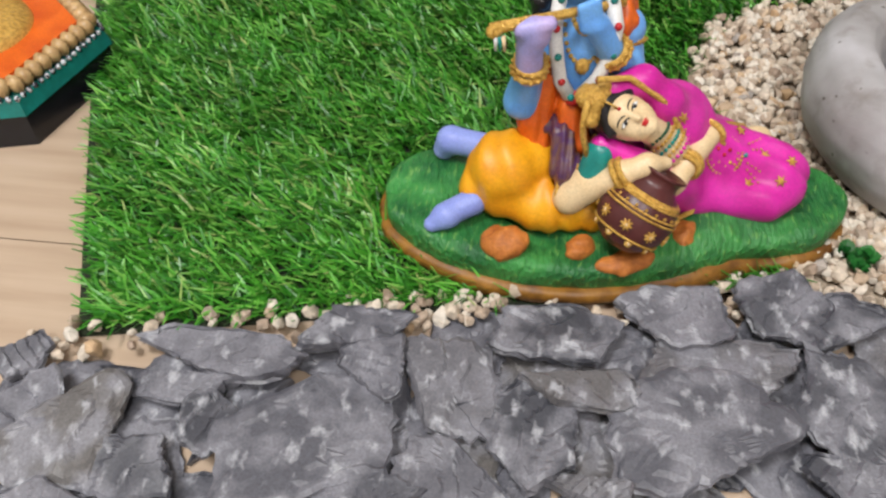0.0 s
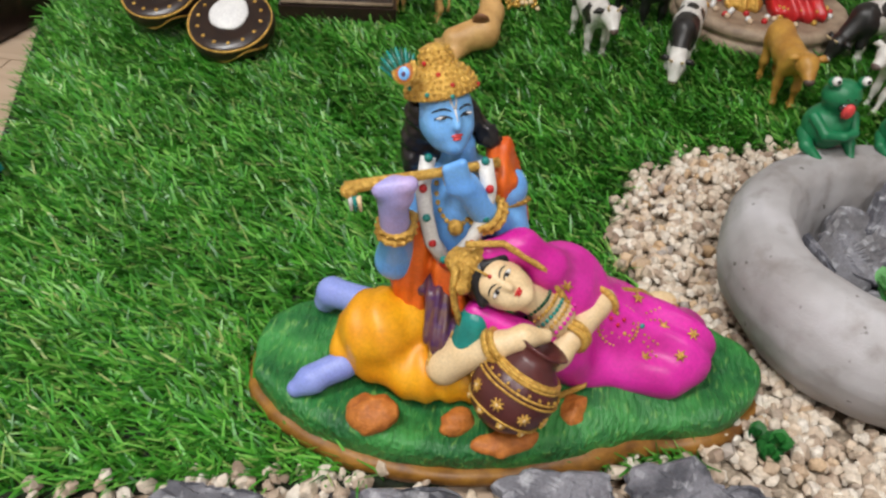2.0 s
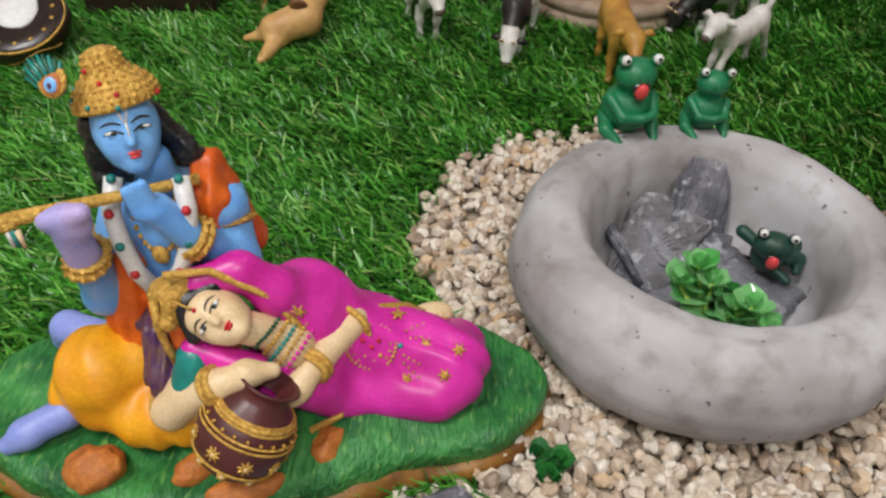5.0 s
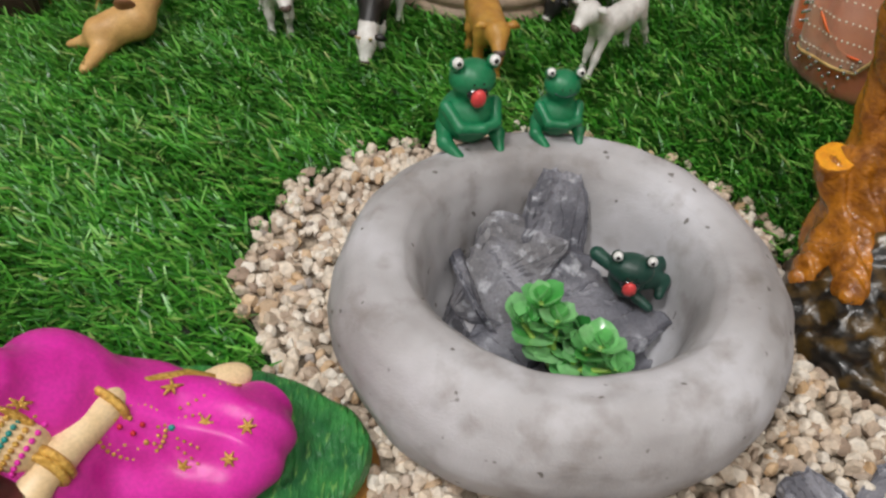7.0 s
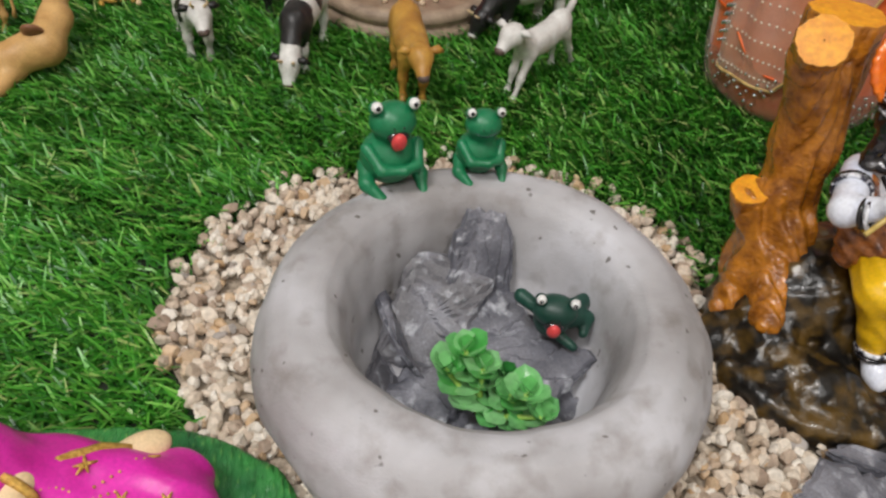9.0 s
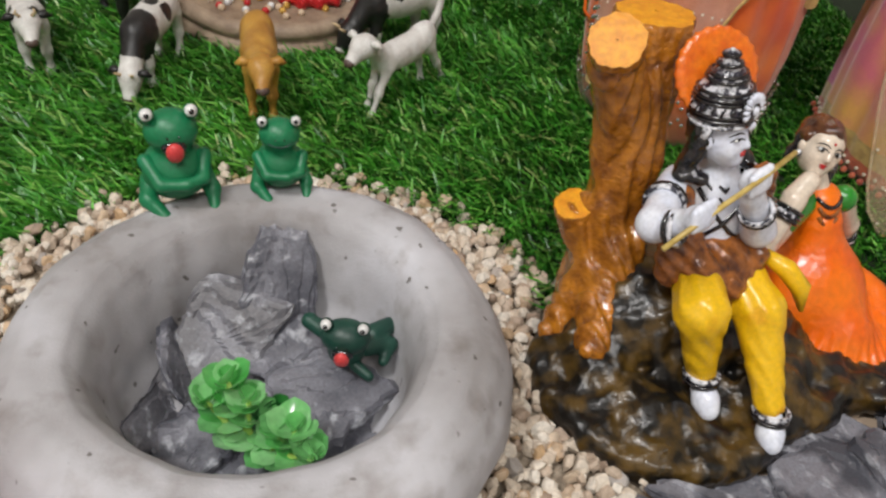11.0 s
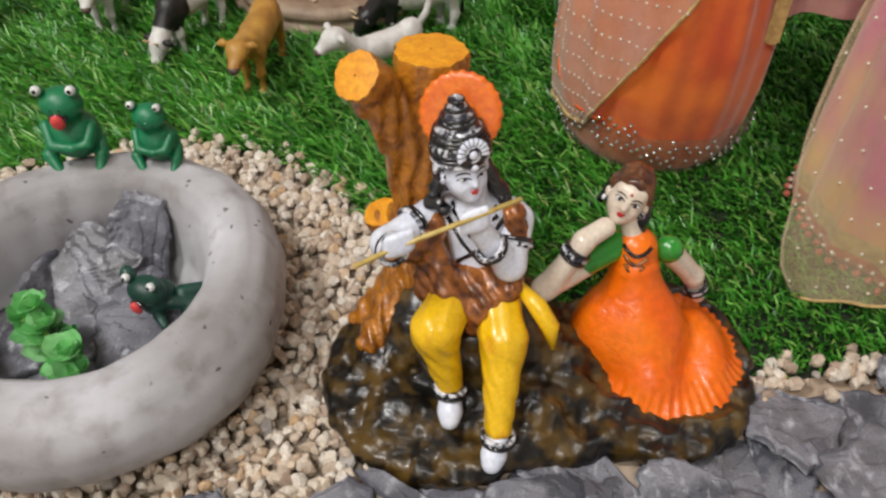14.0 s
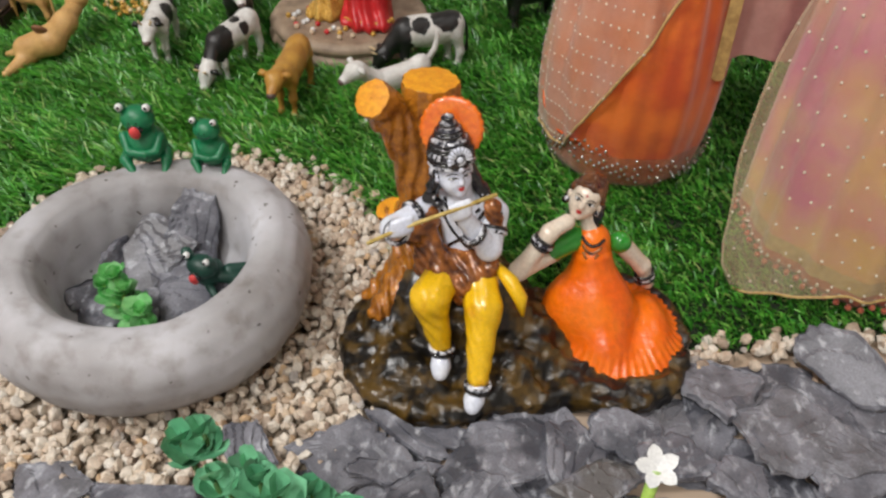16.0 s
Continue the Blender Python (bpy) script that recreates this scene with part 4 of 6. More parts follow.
    for k in range(15):
        a = math.pi * (0.08 + 0.84 * k / 14)
        q = snap(body, 0.006, (0.061 - 0.011 * math.cos(a), 0.28, 0.146 - 0.024 * math.sin(a)), (0.061 - 0.011 * math.cos(a), 0.34, 0.140 - 0.024 * math.sin(a)))
        f.ball(q, 0.0014, GOLD, 6)
        q = snap(body, 0.006, (0.061 - 0.008 * math.cos(a), 0.28, 0.150 - 0.012 * math.sin(a)), (0.061 - 0.008 * math.cos(a), 0.34, 0.144 - 0.012 * math.sin(a)))
        f.ball(q, 0.0016, GOLD, 6)
    f.ball((0.0615, 0.3175, 0.1175), (0.004, 0.002, 0.005), GOLD, 8)
    # arm rings
    for c, nrm, r in (((0.034, 0.3095, 0.119), (0, -0.3, 1), 0.0082), ((0.0345, 0.3100, 0.1225), (0, -0.3, 1), 0.0080), ((0.0775, 0.3215, 0.1240), (-0.6, -0.35, 0.7), 0.0083), ((0.0755, 0.3205, 0.1262), (-0.6, -0.35, 0.7), 0.0080), ((0.0840, 0.3420, 0.1185), (0.24, -0.45, -0.95), 0.0104), ((0.038, 0.332, 0.115), (-0.2, -0.4, -1), 0.0102)):
        f.ring(c, nrm, r, 0.0017, GOLD, 22, 6)
        x = Vector(nrm).normalized().orthogonal().normalized()
        y = Vector(nrm).normalized().cross(x)
        for i in range(14):
            a = 2 * math.pi * i / 14
            f.ball(Vector(c) + (r + 0.0012) * (math.cos(a) * x + math.sin(a) * y), 0.0012, GOLD, 6)
    # reclining figure: draped body
    drape = [("cap", (0.114, 0.328, 0.070), (0.142, 0.338, 0.054), 0.021, 0.020), ("ell", (0.117, 0.339, 0.074), (0.022, 0.017, 0.022), (0, 25, 0)), ("cap", (0.140, 0.338, 0.048), (0.182, 0.336, 0.040), 0.022, 0.0205), ("ell", (0.187, 0.335, 0.037), (0.017, 0.025, 0.017), (0, 0, -12)), ("cap", (0.104, 0.304, 0.062), (0.122, 0.310, 0.052), 0.013, 0.015), ("cap", (0.130, 0.314, 0.038), (0.182, 0.317, 0.033), 0.012, 0.010), ("cap", (0.078, 0.3085, 0.112), (0.094, 0.3165, 0.112), 0.0062, 0.0066), ("cap", (0.094, 0.3165, 0.112), (0.108, 0.3185, 0.099), 0.0066, 0.0085), ("cap", (0.108, 0.3185, 0.099), (0.116, 0.328, 0.082), 0.0085, 0.0160)]
    crease = lambda p: 0.0011 * np.sin(330 * p[:, 1] + 90 * p[:, 0] + 3 * wobble(p, 50, 2)) * np.clip((p[:, 0] - 0.12) * 30, 0.1, 1)
    f.sculpt(drape, PINK, 0.0014, 0.010, crease)
    # head leaning on the lap, its crown turned aside
    up = Vector((-0.92, 0.22, 0.30)).normalized()
    across = Vector((0.42, 0.62, 0.66))
    across = (across - up * across.dot(up)).normalized()
    out = up.cross(across)
    if out.y > 0:
        out = -out
    mid = Vector((0.0865, 0.3015, 0.0995))
    spot, cheek, turn, quat = carved_face(f, mid, frame_of(across, up), 0.96, CREAM, WHITE, BLACK, RED, 0.0003)

    def face_at(u, v, d=0.0):
        return mid + across * u + up * v + out * d

    def on_cheek(u, v):
        return cheek(u, v)

    f.sculpt([("cap", (0.109, 0.308, 0.083), tuple(face_at(0, -0.010)), 0.0078, 0.0072), ("ell", (0.113, 0.309, 0.076), (0.012, 0.011, 0.011), (0, 0, 0))], CREAM, 0.0011, 0.004)
    f.ball(on_cheek(0, 0.0072), 0.0011, RED, 6)
    f.sculpt([("ell", tuple(face_at(0, 0.0050, -0.0042)), (0.0138, 0.0125, 0.0135), turn), ("cap", tuple(face_at(0.002, 0.0130, 0.0060)), tuple(face_at(0.0115, 0.0060, 0.004)), 0.0038, 0.0030), ("cap", tuple(face_at(-0.002, 0.0130, 0.0060)), tuple(face_at(-0.0115, 0.004, 0.004)), 0.0038, 0.0030)], BLACK, 0.001, 0.003)
    tiara = [("cap", tuple(face_at(-0.010, 0.0160, 0.004)), tuple(face_at(0, 0.0190, 0.007)), 0.0042, 0.0050), ("cap", tuple(face_at(0, 0.0190, 0.007)), tuple(face_at(0.010, 0.0160, 0.004)), 0.0050, 0.0042), ("ell", tuple(face_at(0, 0.0235, 0.004)), (0.0065, 0.0055, 0.006), turn)]
    f.sculpt(tiara, GOLD, 0.0011, 0.003, lambda p: 0.0008 * np.sin(p[:, 0] * 1800) * np.sin(p[:, 2] * 1800))
    f.tube([face_at(0, 0.0165, 0.0125), face_at(0, 0.0125, 0.0135), on_cheek(0, 0.0085) + 0.0006 * np.array(out)], 0.0006, GOLD, 6)
    # veil with gold border round the head, shoulder and front
    f.sculpt([("cap", (0.076, 0.296, 0.084), (0.100, 0.294, 0.075), 0.0060, 0.0075)], PINK, 0.0013, 0.004)
    for path, r in (
        ([(0.0681, 0.3003, 0.1220), (0.0849, 0.3067, 0.1200), (0.1064, 0.3100, 0.1045), (0.1180, 0.3105, 0.0870), (0.1280, 0.3085, 0.0660), (0.1375, 0.3065, 0.0470), (0.1355, 0.3020, 0.0355), (0.1220, 0.2940, 0.0330)], 0.0017),
        ([(0.0645, 0.2945, 0.1130), (0.0640, 0.2938, 0.1000), (0.0655, 0.2935, 0.0900), (0.0690, 0.2915, 0.0800)], 0.0018),
        ([(0.1345, 0.3270, 0.0745), (0.150, 0.3400, 0.0700), (0.163, 0.3500, 0.0620), (0.175, 0.3570, 0.0490)], 0.0026),
    ):
        f.tube(path, r, GOLD, 8)
    f.sculpt([("ell", (0.174, 0.3560, 0.0490), (0.014, 0.008, 0.006), (20, 0, 30))], CREAM, 0.0012, 0.003)
    f.sculpt([("cap", (0.0760, 0.2945, 0.0800), (0.0735, 0.2905, 0.0680), 0.0082, 0.0085)], TEAL, 0.0012, 0.003)
    f.ring((0.0745, 0.2935, 0.0720), (0.3, 0.0, -1), 0.0090, 0.0018, GOLD, 20, 6)
    # arms over the pot
    f.sculpt([("cap", (0.071, 0.2900, 0.0640), (0.063, 0.2880, 0.0520), 0.0088, 0.0085), ("cap", (0.063, 0.2880, 0.0520), (0.088, 0.2830, 0.0770), 0.0085, 0.0064), ("cap", (0.088, 0.2830, 0.0770), (0.100, 0.2860, 0.0815), 0.0062, 0.0058), ("cap", (0.100, 0.2860, 0.0815), (0.110, 0.2900, 0.0800), 0.0056, 0.0036)], CREAM, 0.0011, 0.004)
    f.sculpt([("cap", (0.139, 0.3290, 0.0720), (0.1265, 0.3060, 0.0700), 0.0078, 0.0064), ("cap", (0.1265, 0.3060, 0.0700), (0.1200, 0.2960, 0.0650), 0.0062, 0.0060), ("ell", (0.1170, 0.2925, 0.0625), (0.0080, 0.0062, 0.0065), (0, 0, 40))], CREAM, 0.0011, 0.004)
    for c, nrm, r in (((0.0885, 0.2830, 0.0775), (1, 0.0, 0.8), 0.0076), ((0.0860, 0.2835, 0.0750), (1, 0.0, 0.8), 0.0078), ((0.1255, 0.3045, 0.0698), (0.45, 0.85, 0.1), 0.0078), ((0.1240, 0.3020, 0.0690), (0.45, 0.85, 0.1), 0.0077), ((0.1385, 0.3280, 0.0722), (0.45, 0.85, 0.1), 0.0088)):
        f.ring(c, nrm, r, 0.0019, GOLD, 20, 6)
    # necklaces
    neck = [("ell", (0.113, 0.309, 0.076), (0.0125, 0.0115, 0.0115), (0, 0, 0)), ("cap", (0.109, 0.308, 0.083), tuple(face_at(0, -0.010)), 0.0080, 0.0075)] + drape
    for row, (m, r) in enumerate(((DEEPTEAL, 0.0011), (GOLD, 0.0012), (TEAL, 0.0012), (GOLD, 0.0012), (PINK, 0.0012))):
        for k in range(13):
            u = (k - 6) / 6
            q = Vector((0.1085 + 0.0030 * row - 0.003 * u * u, 0.308, 0.086 - 0.0026 * row)) + Vector((0.0050, 0.0062, 0.0066)) * (u * (1 + 0.15 * row))
            f.ball(snap(neck, 0.004, q + Vector((0.0, -0.05, 0.05)), q), r, m, 6)
    # gold embroidery on the drape
    def stud(u, v, r, m=GOLD):
        q = Vector((0.1500 + u, 0.3290 + 0.68 * v, 0.0560 + 0.73 * v))
        p = snap(drape, 0.010, q + Vector((-0.01, -0.073, 0.068)), q)
        if np.linalg.norm(p - np.array(q)) < 0.022:
            f.ball(p, r, m, 6)
        return p

    for k in range(30):
        a = 2 * math.pi * k / 30
        stud(0.0105 * math.cos(a), 0.0105 * math.sin(a), 0.0010)
        if k % 2:
            stud(0.0082 * math.cos(a), 0.0082 * math.sin(a), 0.0008)
    for du, dv in ((0, 0), (0.003, 0.003), (-0.004, 0.003), (-0.003, -0.004), (0.004, -0.004), (-0.001, 0.006), (0.001, -0.006)):
        stud(du, dv, 0.0012, RED if dv in (0, 0.003) else GOLD)
    stud(0.0125, 0.001, 0.0017, TEAL)
    for k in range(5):
        for j in range(4):
            stud(0.0145 + 0.0024 * j, 0.008 - 0.0038 * k + 0.0012 * j * (1 - 0.7 * k), 0.0007)
    for cu, cv in ((0.030, 0.014), (0.024, 0.002), (0.040, 0.000), (0.016, -0.015), (0.034, -0.012), (-0.028, 0.016), (0.010, 0.016)):
        q = stud(cu, cv, 0.0010)
        for k in range(6):
            a = 2 * math.pi * k / 6
            p = stud(cu + 0.0030 * math.cos(a), cv + 0.0030 * math.sin(a), 0.0005)
            if np.linalg.norm(p - q) < 0.006:
                f.tube([q, (p + q) / 2, p], [0.0008, 0.0008, 0.0004], GOLD, 5)
    # the tipped pot
    c, up = np.array((0.0985, 0.2755, 0.0560)), Vector((0.42, 0.40, 0.82)).normalized()
    prof = [(0.0005, -0.0205), (0.010, -0.0192), (0.0165, -0.0140), (0.0203, -0.0060), (0.0212, 0.0010), (0.0195, 0.0085), (0.0155, 0.0150), (0.0118, 0.0185), (0.0108, 0.0215), (0.0118, 0.0245), (0.0140, 0.0262), (0.0128, 0.0268), (0.0095, 0.0240), (0.0060, 0.0200)]
    f.lathe(c, prof, MAROON, 40, up)
    for h, r in ((-0.0105, 0.0188), (0.0040, 0.0212), (0.0062, 0.0206), (0.0110, 0.0184), (0.0140, 0.0166)):
        f.ring(c + np.array(up) * h, up, r, 0.0007, GOLD, 40, 5)
    f.ring(c + np.array(up) * 0.0125, up, 0.0172, 0.0014, GOLD, 40, 6)
    x = up.orthogonal().normalized()
    y = up.cross(x)
    for i in range(9):
        a = 2 * math.pi * i / 9
        for h, r, s in ((-0.0035, 0.0212, 0.0034), (-0.0125, 0.0178, 0.0022)):
            b = a + (0.35 if h < -0.01 else 0)
            o = math.cos(b) * x + math.sin(b) * y
            side = up.cross(o)
            q = Vector(c) + up * h + o * r
            for k in range(8):
                t = 2 * math.pi * k / 8
                f.tube([q, q + s * (math.cos(t) * up + math.sin(t) * side) - 0.0003 * o], [0.0008, 0.0005], GOLD, 5)
            f.ball(q, 0.0011, CREAM, 6)
    for i in range(22):
        a = 2 * math.pi * i / 22
        f.ball(Vector(c) + up * 0.0080 + 0.0203 * (math.cos(a) * x + math.sin(a) * y), 0.0009, GOLD, 6)
    return f.thing("painted_statue", "painted resin statue of flute player and reclining figure on green base", "statue")


reclining_pair()

# ---- glossy statue with tree stump ----


def stump_statue():
    f = Form()
    rock = [("slab", (0.535, 0.424), (0.070, 0.070), 0.0, 0.020, 0.007), ("slab", (0.655, 0.458), (0.060, 0.068), 0.0, 0.017, 0.006), ("slab", (0.595, 0.435), (0.05, 0.058), 0.0, 0.017, 0.006), ("ell", (0.545, 0.452, 0.020), (0.058, 0.045, 0.050), (0, 0, 0)), ("ell", (0.500, 0.432, 0.010), (0.026, 0.030, 0.028), (0, 0, 0)), ("ell", (0.600, 0.440, 0.012), (0.026, 0.030, 0.026), (0, 0, 0)), ("ell", (0.515, 0.395, 0.010), (0.024, 0.020, 0.020), (0, 0, 0)), ("ell", (0.585, 0.405, 0.010), (0.022, 0.020, 0.022), (0, 0, 0))]

    def craggy(p):
        a = wobble(p, 95, 31, 3)
        return 0.0050 * (np.abs(a) - 0.4) + 0.0016 * np.abs(wobble(p, 210, 33, 2)) + 0.0006 * wobble(p, 420, 32, 2)

    f.sculpt(rock, ROCK, 0.0017, 0.010, craggy)
    # stump
    grain = lambda p: 0.0012 * np.sin(700 * p[:, 0] + 300 * p[:, 1] + 3.0 * wobble(p, 90, 41, 2)) + 0.0016 * wobble(p, 120, 42, 2)
    trunk = [("cap", (0.510, 0.474, 0.030), (0.511, 0.480, 0.110), 0.020, 0.0155), ("cap", (0.511, 0.480, 0.110), (0.513, 0.492, 0.160), 0.0155, 0.0165), ("cap", (0.507, 0.482, 0.115), (0.488, 0.471, 0.172), 0.0120, 0.0118), ("cap", (0.503, 0.473, 0.055), (0.4905, 0.4775, 0.078), 0.0115, 0.0095), ("cap", (0.505, 0.468, 0.050), (0.481, 0.448, 0.022), 0.0130, 0.0080), ("cap", (0.508, 0.462, 0.050), (0.492, 0.425, 0.036), 0.0125, 0.0085), ("cap", (0.515, 0.462, 0.070), (0.506, 0.442, 0.040), 0.010, 0.008)]
    f.sculpt(trunk, BARK, 0.0015, 0.007, grain)
    bark_r = lambda a, h: 1 + 0.03 * math.sin(5 * a + 1) + 0.03 * math.sin(13 * a)
    f.lathe((0.512, 0.4935, 0.1545), [(0.0175, 0.0), (0.0186, 0.012), (0.0190, 0.0265), (0.0182, 0.0285)], BARK, 60, (0.0, 0.05, 1), bark_r)
    f.lathe((0.512, 0.4935, 0.1545), [(0.0183, 0.0284), (0.0120, 0.0290), (0.0005, 0.0290)], CUT, 60, (0.0, 0.05, 1), bark_r)
    way = Vector((-0.38, -0.62, 0.70))
    f.lathe((0.4855, 0.4690, 0.1770), [(0.0118, -0.012), (0.0124, 0.0), (0.0128, 0.0085), (0.0122, 0.0100)], BARK, 40, way, bark_r)
    f.lathe((0.4855, 0.4690, 0.1770), [(0.0123, 0.0100), (0.007, 0.0105), (0.0004, 0.0105)], CUT, 40, way, bark_r)
    f.lathe((0.4895, 0.4780, 0.0800), [(0.0095, -0.010), (0.0104, 0.0), (0.0106, 0.006), (0.0100, 0.007)], BARK, 36, (-0.3, -0.2, 0.93), bark_r)
    f.lathe((0.4895, 0.4780, 0.0800), [(0.0101, 0.007), (0.005, 0.0074), (0.0004, 0.0074)], CUT, 36, (-0.3, -0.2, 0.93), bark_r)
    # halo with scalloped edge
    f.lathe((0.5325, 0.4640, 0.1690), [(0.0004, 0.0030), (0.015, 0.0028), (0.0180, 0.0030), (0.0200, 0.0022), (0.0202, 0.0004), (0.0180, -0.0010), (0.0004, -0.0010)], HALO, 96, (0.02, -0.88, 0.47), lambda a, h: 1 + 0.022 * math.sin(24 * a))
    # seated figure
    legs = [("cap", (0.541, 0.438, 0.080), (0.532, 0.406, 0.075), 0.0130, 0.0122), ("cap", (0.532, 0.406, 0.075), (0.541, 0.401, 0.040), 0.0118, 0.0076), ("cap", (0.558, 0.438, 0.080), (0.567, 0.412, 0.068), 0.0130, 0.0122), ("cap", (0.567, 0.412, 0.068), (0.5705, 0.381, 0.034), 0.0118, 0.0072)]
    f.sculpt(legs, LEGYELLOW, 0.0012, 0.005, lambda p: 0.00035 * np.sin(500 * p[:, 2] + 700 * p[:, 0] + 4 * wobble(p, 80, 3)))
    for a, b, c in (((0.542, 0.399, 0.034), (0.5435, 0.391, 0.027), (0.5440, 0.387, 0.0245)), ((0.5710, 0.377, 0.029), (0.5700, 0.371, 0.0235), (0.5695, 0.367, 0.021))):
        f.sculpt([("cap", a, b, 0.0058, 0.0064), ("cap", b, c, 0.0064, 0.0052)], PALE, 0.001, 0.003)
        f.ring(np.array(a) + (0, 0.001, 0.003), (0, 0.25, 1), 0.0080, 0.0015, SILVER, 18, 6)
        f.ring(np.array(a) + (0, 0.0, 0.0002), (0, 0.25, 1), 0.0082, 0.0013, JET, 18, 6)
    torso = [("cap", (0.549, 0.447, 0.086), (0.5445, 0.453, 0.112), 0.0150, 0.0165), ("ell", (0.528, 0.452, 0.117), (0.011, 0.010, 0.009), (0, 0, 0)), ("ell", (0.561, 0.455, 0.116), (0.011, 0.010, 0.010), (0, 0, 0)), ("cap", (0.543, 0.451, 0.12), (0.542, 0.449, 0.138), 0.0085, 0.0070)]
    f.sculpt(torso, PALE, 0.0012, 0.005)
    f.sculpt([("cap", (0.523, 0.450, 0.117), (0.5035, 0.424, 0.1145), 0.0082, 0.0080), ("cap", (0.5035, 0.424, 0.1145), (0.510, 0.4135, 0.124), 0.0078, 0.0060), ("ell", (0.5125, 0.4090, 0.1295), (0.0066, 0.0056, 0.0060), (0, 0, 20)), ("cap", (0.566, 0.453, 0.116), (0.565, 0.434, 0.101), 0.0085, 0.0082), ("cap", (0.565, 0.434, 0.101), (0.5500, 0.4290, 0.1255), 0.0080, 0.0060), ("ell", (0.5460, 0.4270, 0.1345), (0.0064, 0.0058, 0.0068), (0, 0, 0))] + [("cap", (0.5085 + 0.0034 * k, 0.4050 + 0.0018 * k, 0.1352 + 0.0008 * k), (0.5090 + 0.0034 * k, 0.4030 + 0.0018 * k, 0.1275 + 0.0008 * k), 0.0019, 0.0017) for k in range(4)] + [("cap", (0.5412 + 0.0033 * k, 0.4215 + 0.0018 * k, 0.1405 + 0.0008 * k), (0.5420 + 0.0033 * k, 0.4200 + 0.0018 * k, 0.1325 + 0.0008 * k), 0.0019, 0.0017) for k in range(4)], PALE, 0.0011, 0.003)
    for c, nrm, r in (((0.5085, 0.4150, 0.1195), (0.5, -0.75, 0.4), 0.0074), ((0.5555, 0.4285, 0.1165), (-0.6, -0.3, 0.8), 0.0074), ((0.5655, 0.4440, 0.1085), (0, -0.7, -0.7), 0.0090), ((0.5140, 0.4385, 0.1160), (-0.6, -0.8, 0), 0.0090)):
        for d in (-0.0014, 0.0014):
            f.ring(Vector(c) + d * Vector(nrm).normalized(), nrm, r, 0.0014, SILVER if d > 0 else JET, 18, 6)
    for path in ([(0.531, 0.4385, 0.122), (0.540, 0.4355, 0.110), (0.550, 0.4335, 0.100), (0.560, 0.4340, 0.094)], [(0.560, 0.4420, 0.124), (0.552, 0.4360, 0.112), (0.545, 0.4345, 0.104), (0.538, 0.4340, 0.097)], [(0.532, 0.442, 0.128), (0.543, 0.4335, 0.1225), (0.555, 0.442, 0.128)], [(0.533, 0.443, 0.125), (0.5435, 0.4325, 0.116), (0.556, 0.442, 0.124)]):
        f.tube([snap(torso, 0.005, np.array(q) + (0, -0.03, 0.01), np.array(q) + (0, 0.015, -0.005)) for q in path], 0.0014, JET, 6)
    # waist cloth, arm shawl and sash
    f.sculpt([("ell", (0.550, 0.439, 0.084), (0.0235, 0.0190, 0.0130), (0, 0, 0)), ("cap", (0.527, 0.434, 0.104), (0.535, 0.424, 0.086), 0.0055, 0.0075), ("cap", (0.535, 0.424, 0.086), (0.552, 0.419, 0.078), 0.0075, 0.0060), ("cap", (0.568, 0.430, 0.088), (0.552, 0.420, 0.078), 0.0055, 0.0065), ("cap", (0.550, 0.424, 0.078), (0.551, 0.420, 0.068), 0.0075, 0.0065), ("cap", (0.522, 0.443, 0.113), (0.515, 0.432, 0.107), 0.0094, 0.0090), ("cap", (0.522, 0.440, 0.110), (0.524, 0.430, 0.080), 0.0070, 0.0080), ("cap", (0.564, 0.445, 0.126), (0.568, 0.444, 0.112), 0.0060, 0.0050)], COPPER, 0.0012, 0.004, lambda p: 0.0005 * np.sin(600 * p[:, 0] + 900 * p[:, 2] + 2 * wobble(p, 60, 3)))
    f.tube([(0.571, 0.433, 0.088), (0.582, 0.424, 0.084), (0.590, 0.418, 0.076), (0.593, 0.414, 0.064)], [0.0030, 0.0052, 0.0050, 0.0012], LEGYELLOW, 10)
    # head, turned aside
    axes = frame_of((0.82, 0.56, 0.06), (-0.16, 0.20, 0.96))
    spot, on_face, turn, quat = carved_face(f, (0.5368, 0.4500, 0.1462), axes, 0.90, PALE, EYEWHITE, JET, TONGUE, 0.0006)
    for h in (0.0060, 0.0080, 0.0100):
        f.ball(on_face(0, h), (0.0008, 0.0008, 0.0012), RED, 8)
    locks = [("ell", tuple(spot(0, -0.0055, 0.002)), (0.0128, 0.0105, 0.0150), turn), ("cap", tuple(spot(-0.012, -0.003, 0.000)), (0.5235, 0.4480, 0.1290), 0.0045, 0.0046), ("cap", tuple(spot(0.012, -0.004, 0.000)), (0.5560, 0.4560, 0.1290), 0.0045, 0.0046)]
    locks += [("ell", c, (0.0036, 0.0034, 0.0032), (0, 0, 0)) for c in ((0.5260, 0.4440, 0.1270), (0.5215, 0.4450, 0.1255), (0.5300, 0.4405, 0.1270), (0.5585, 0.4520, 0.1270))]
    f.sculpt(locks, JET, 0.0011, 0.003, lambda p: 0.0009 * wobble(p, 560, 5, 2))
    tilt = Vector((-0.12, 0.08, 0.98)).normalized()
    foot = spot(0, -0.001, 0.0085)
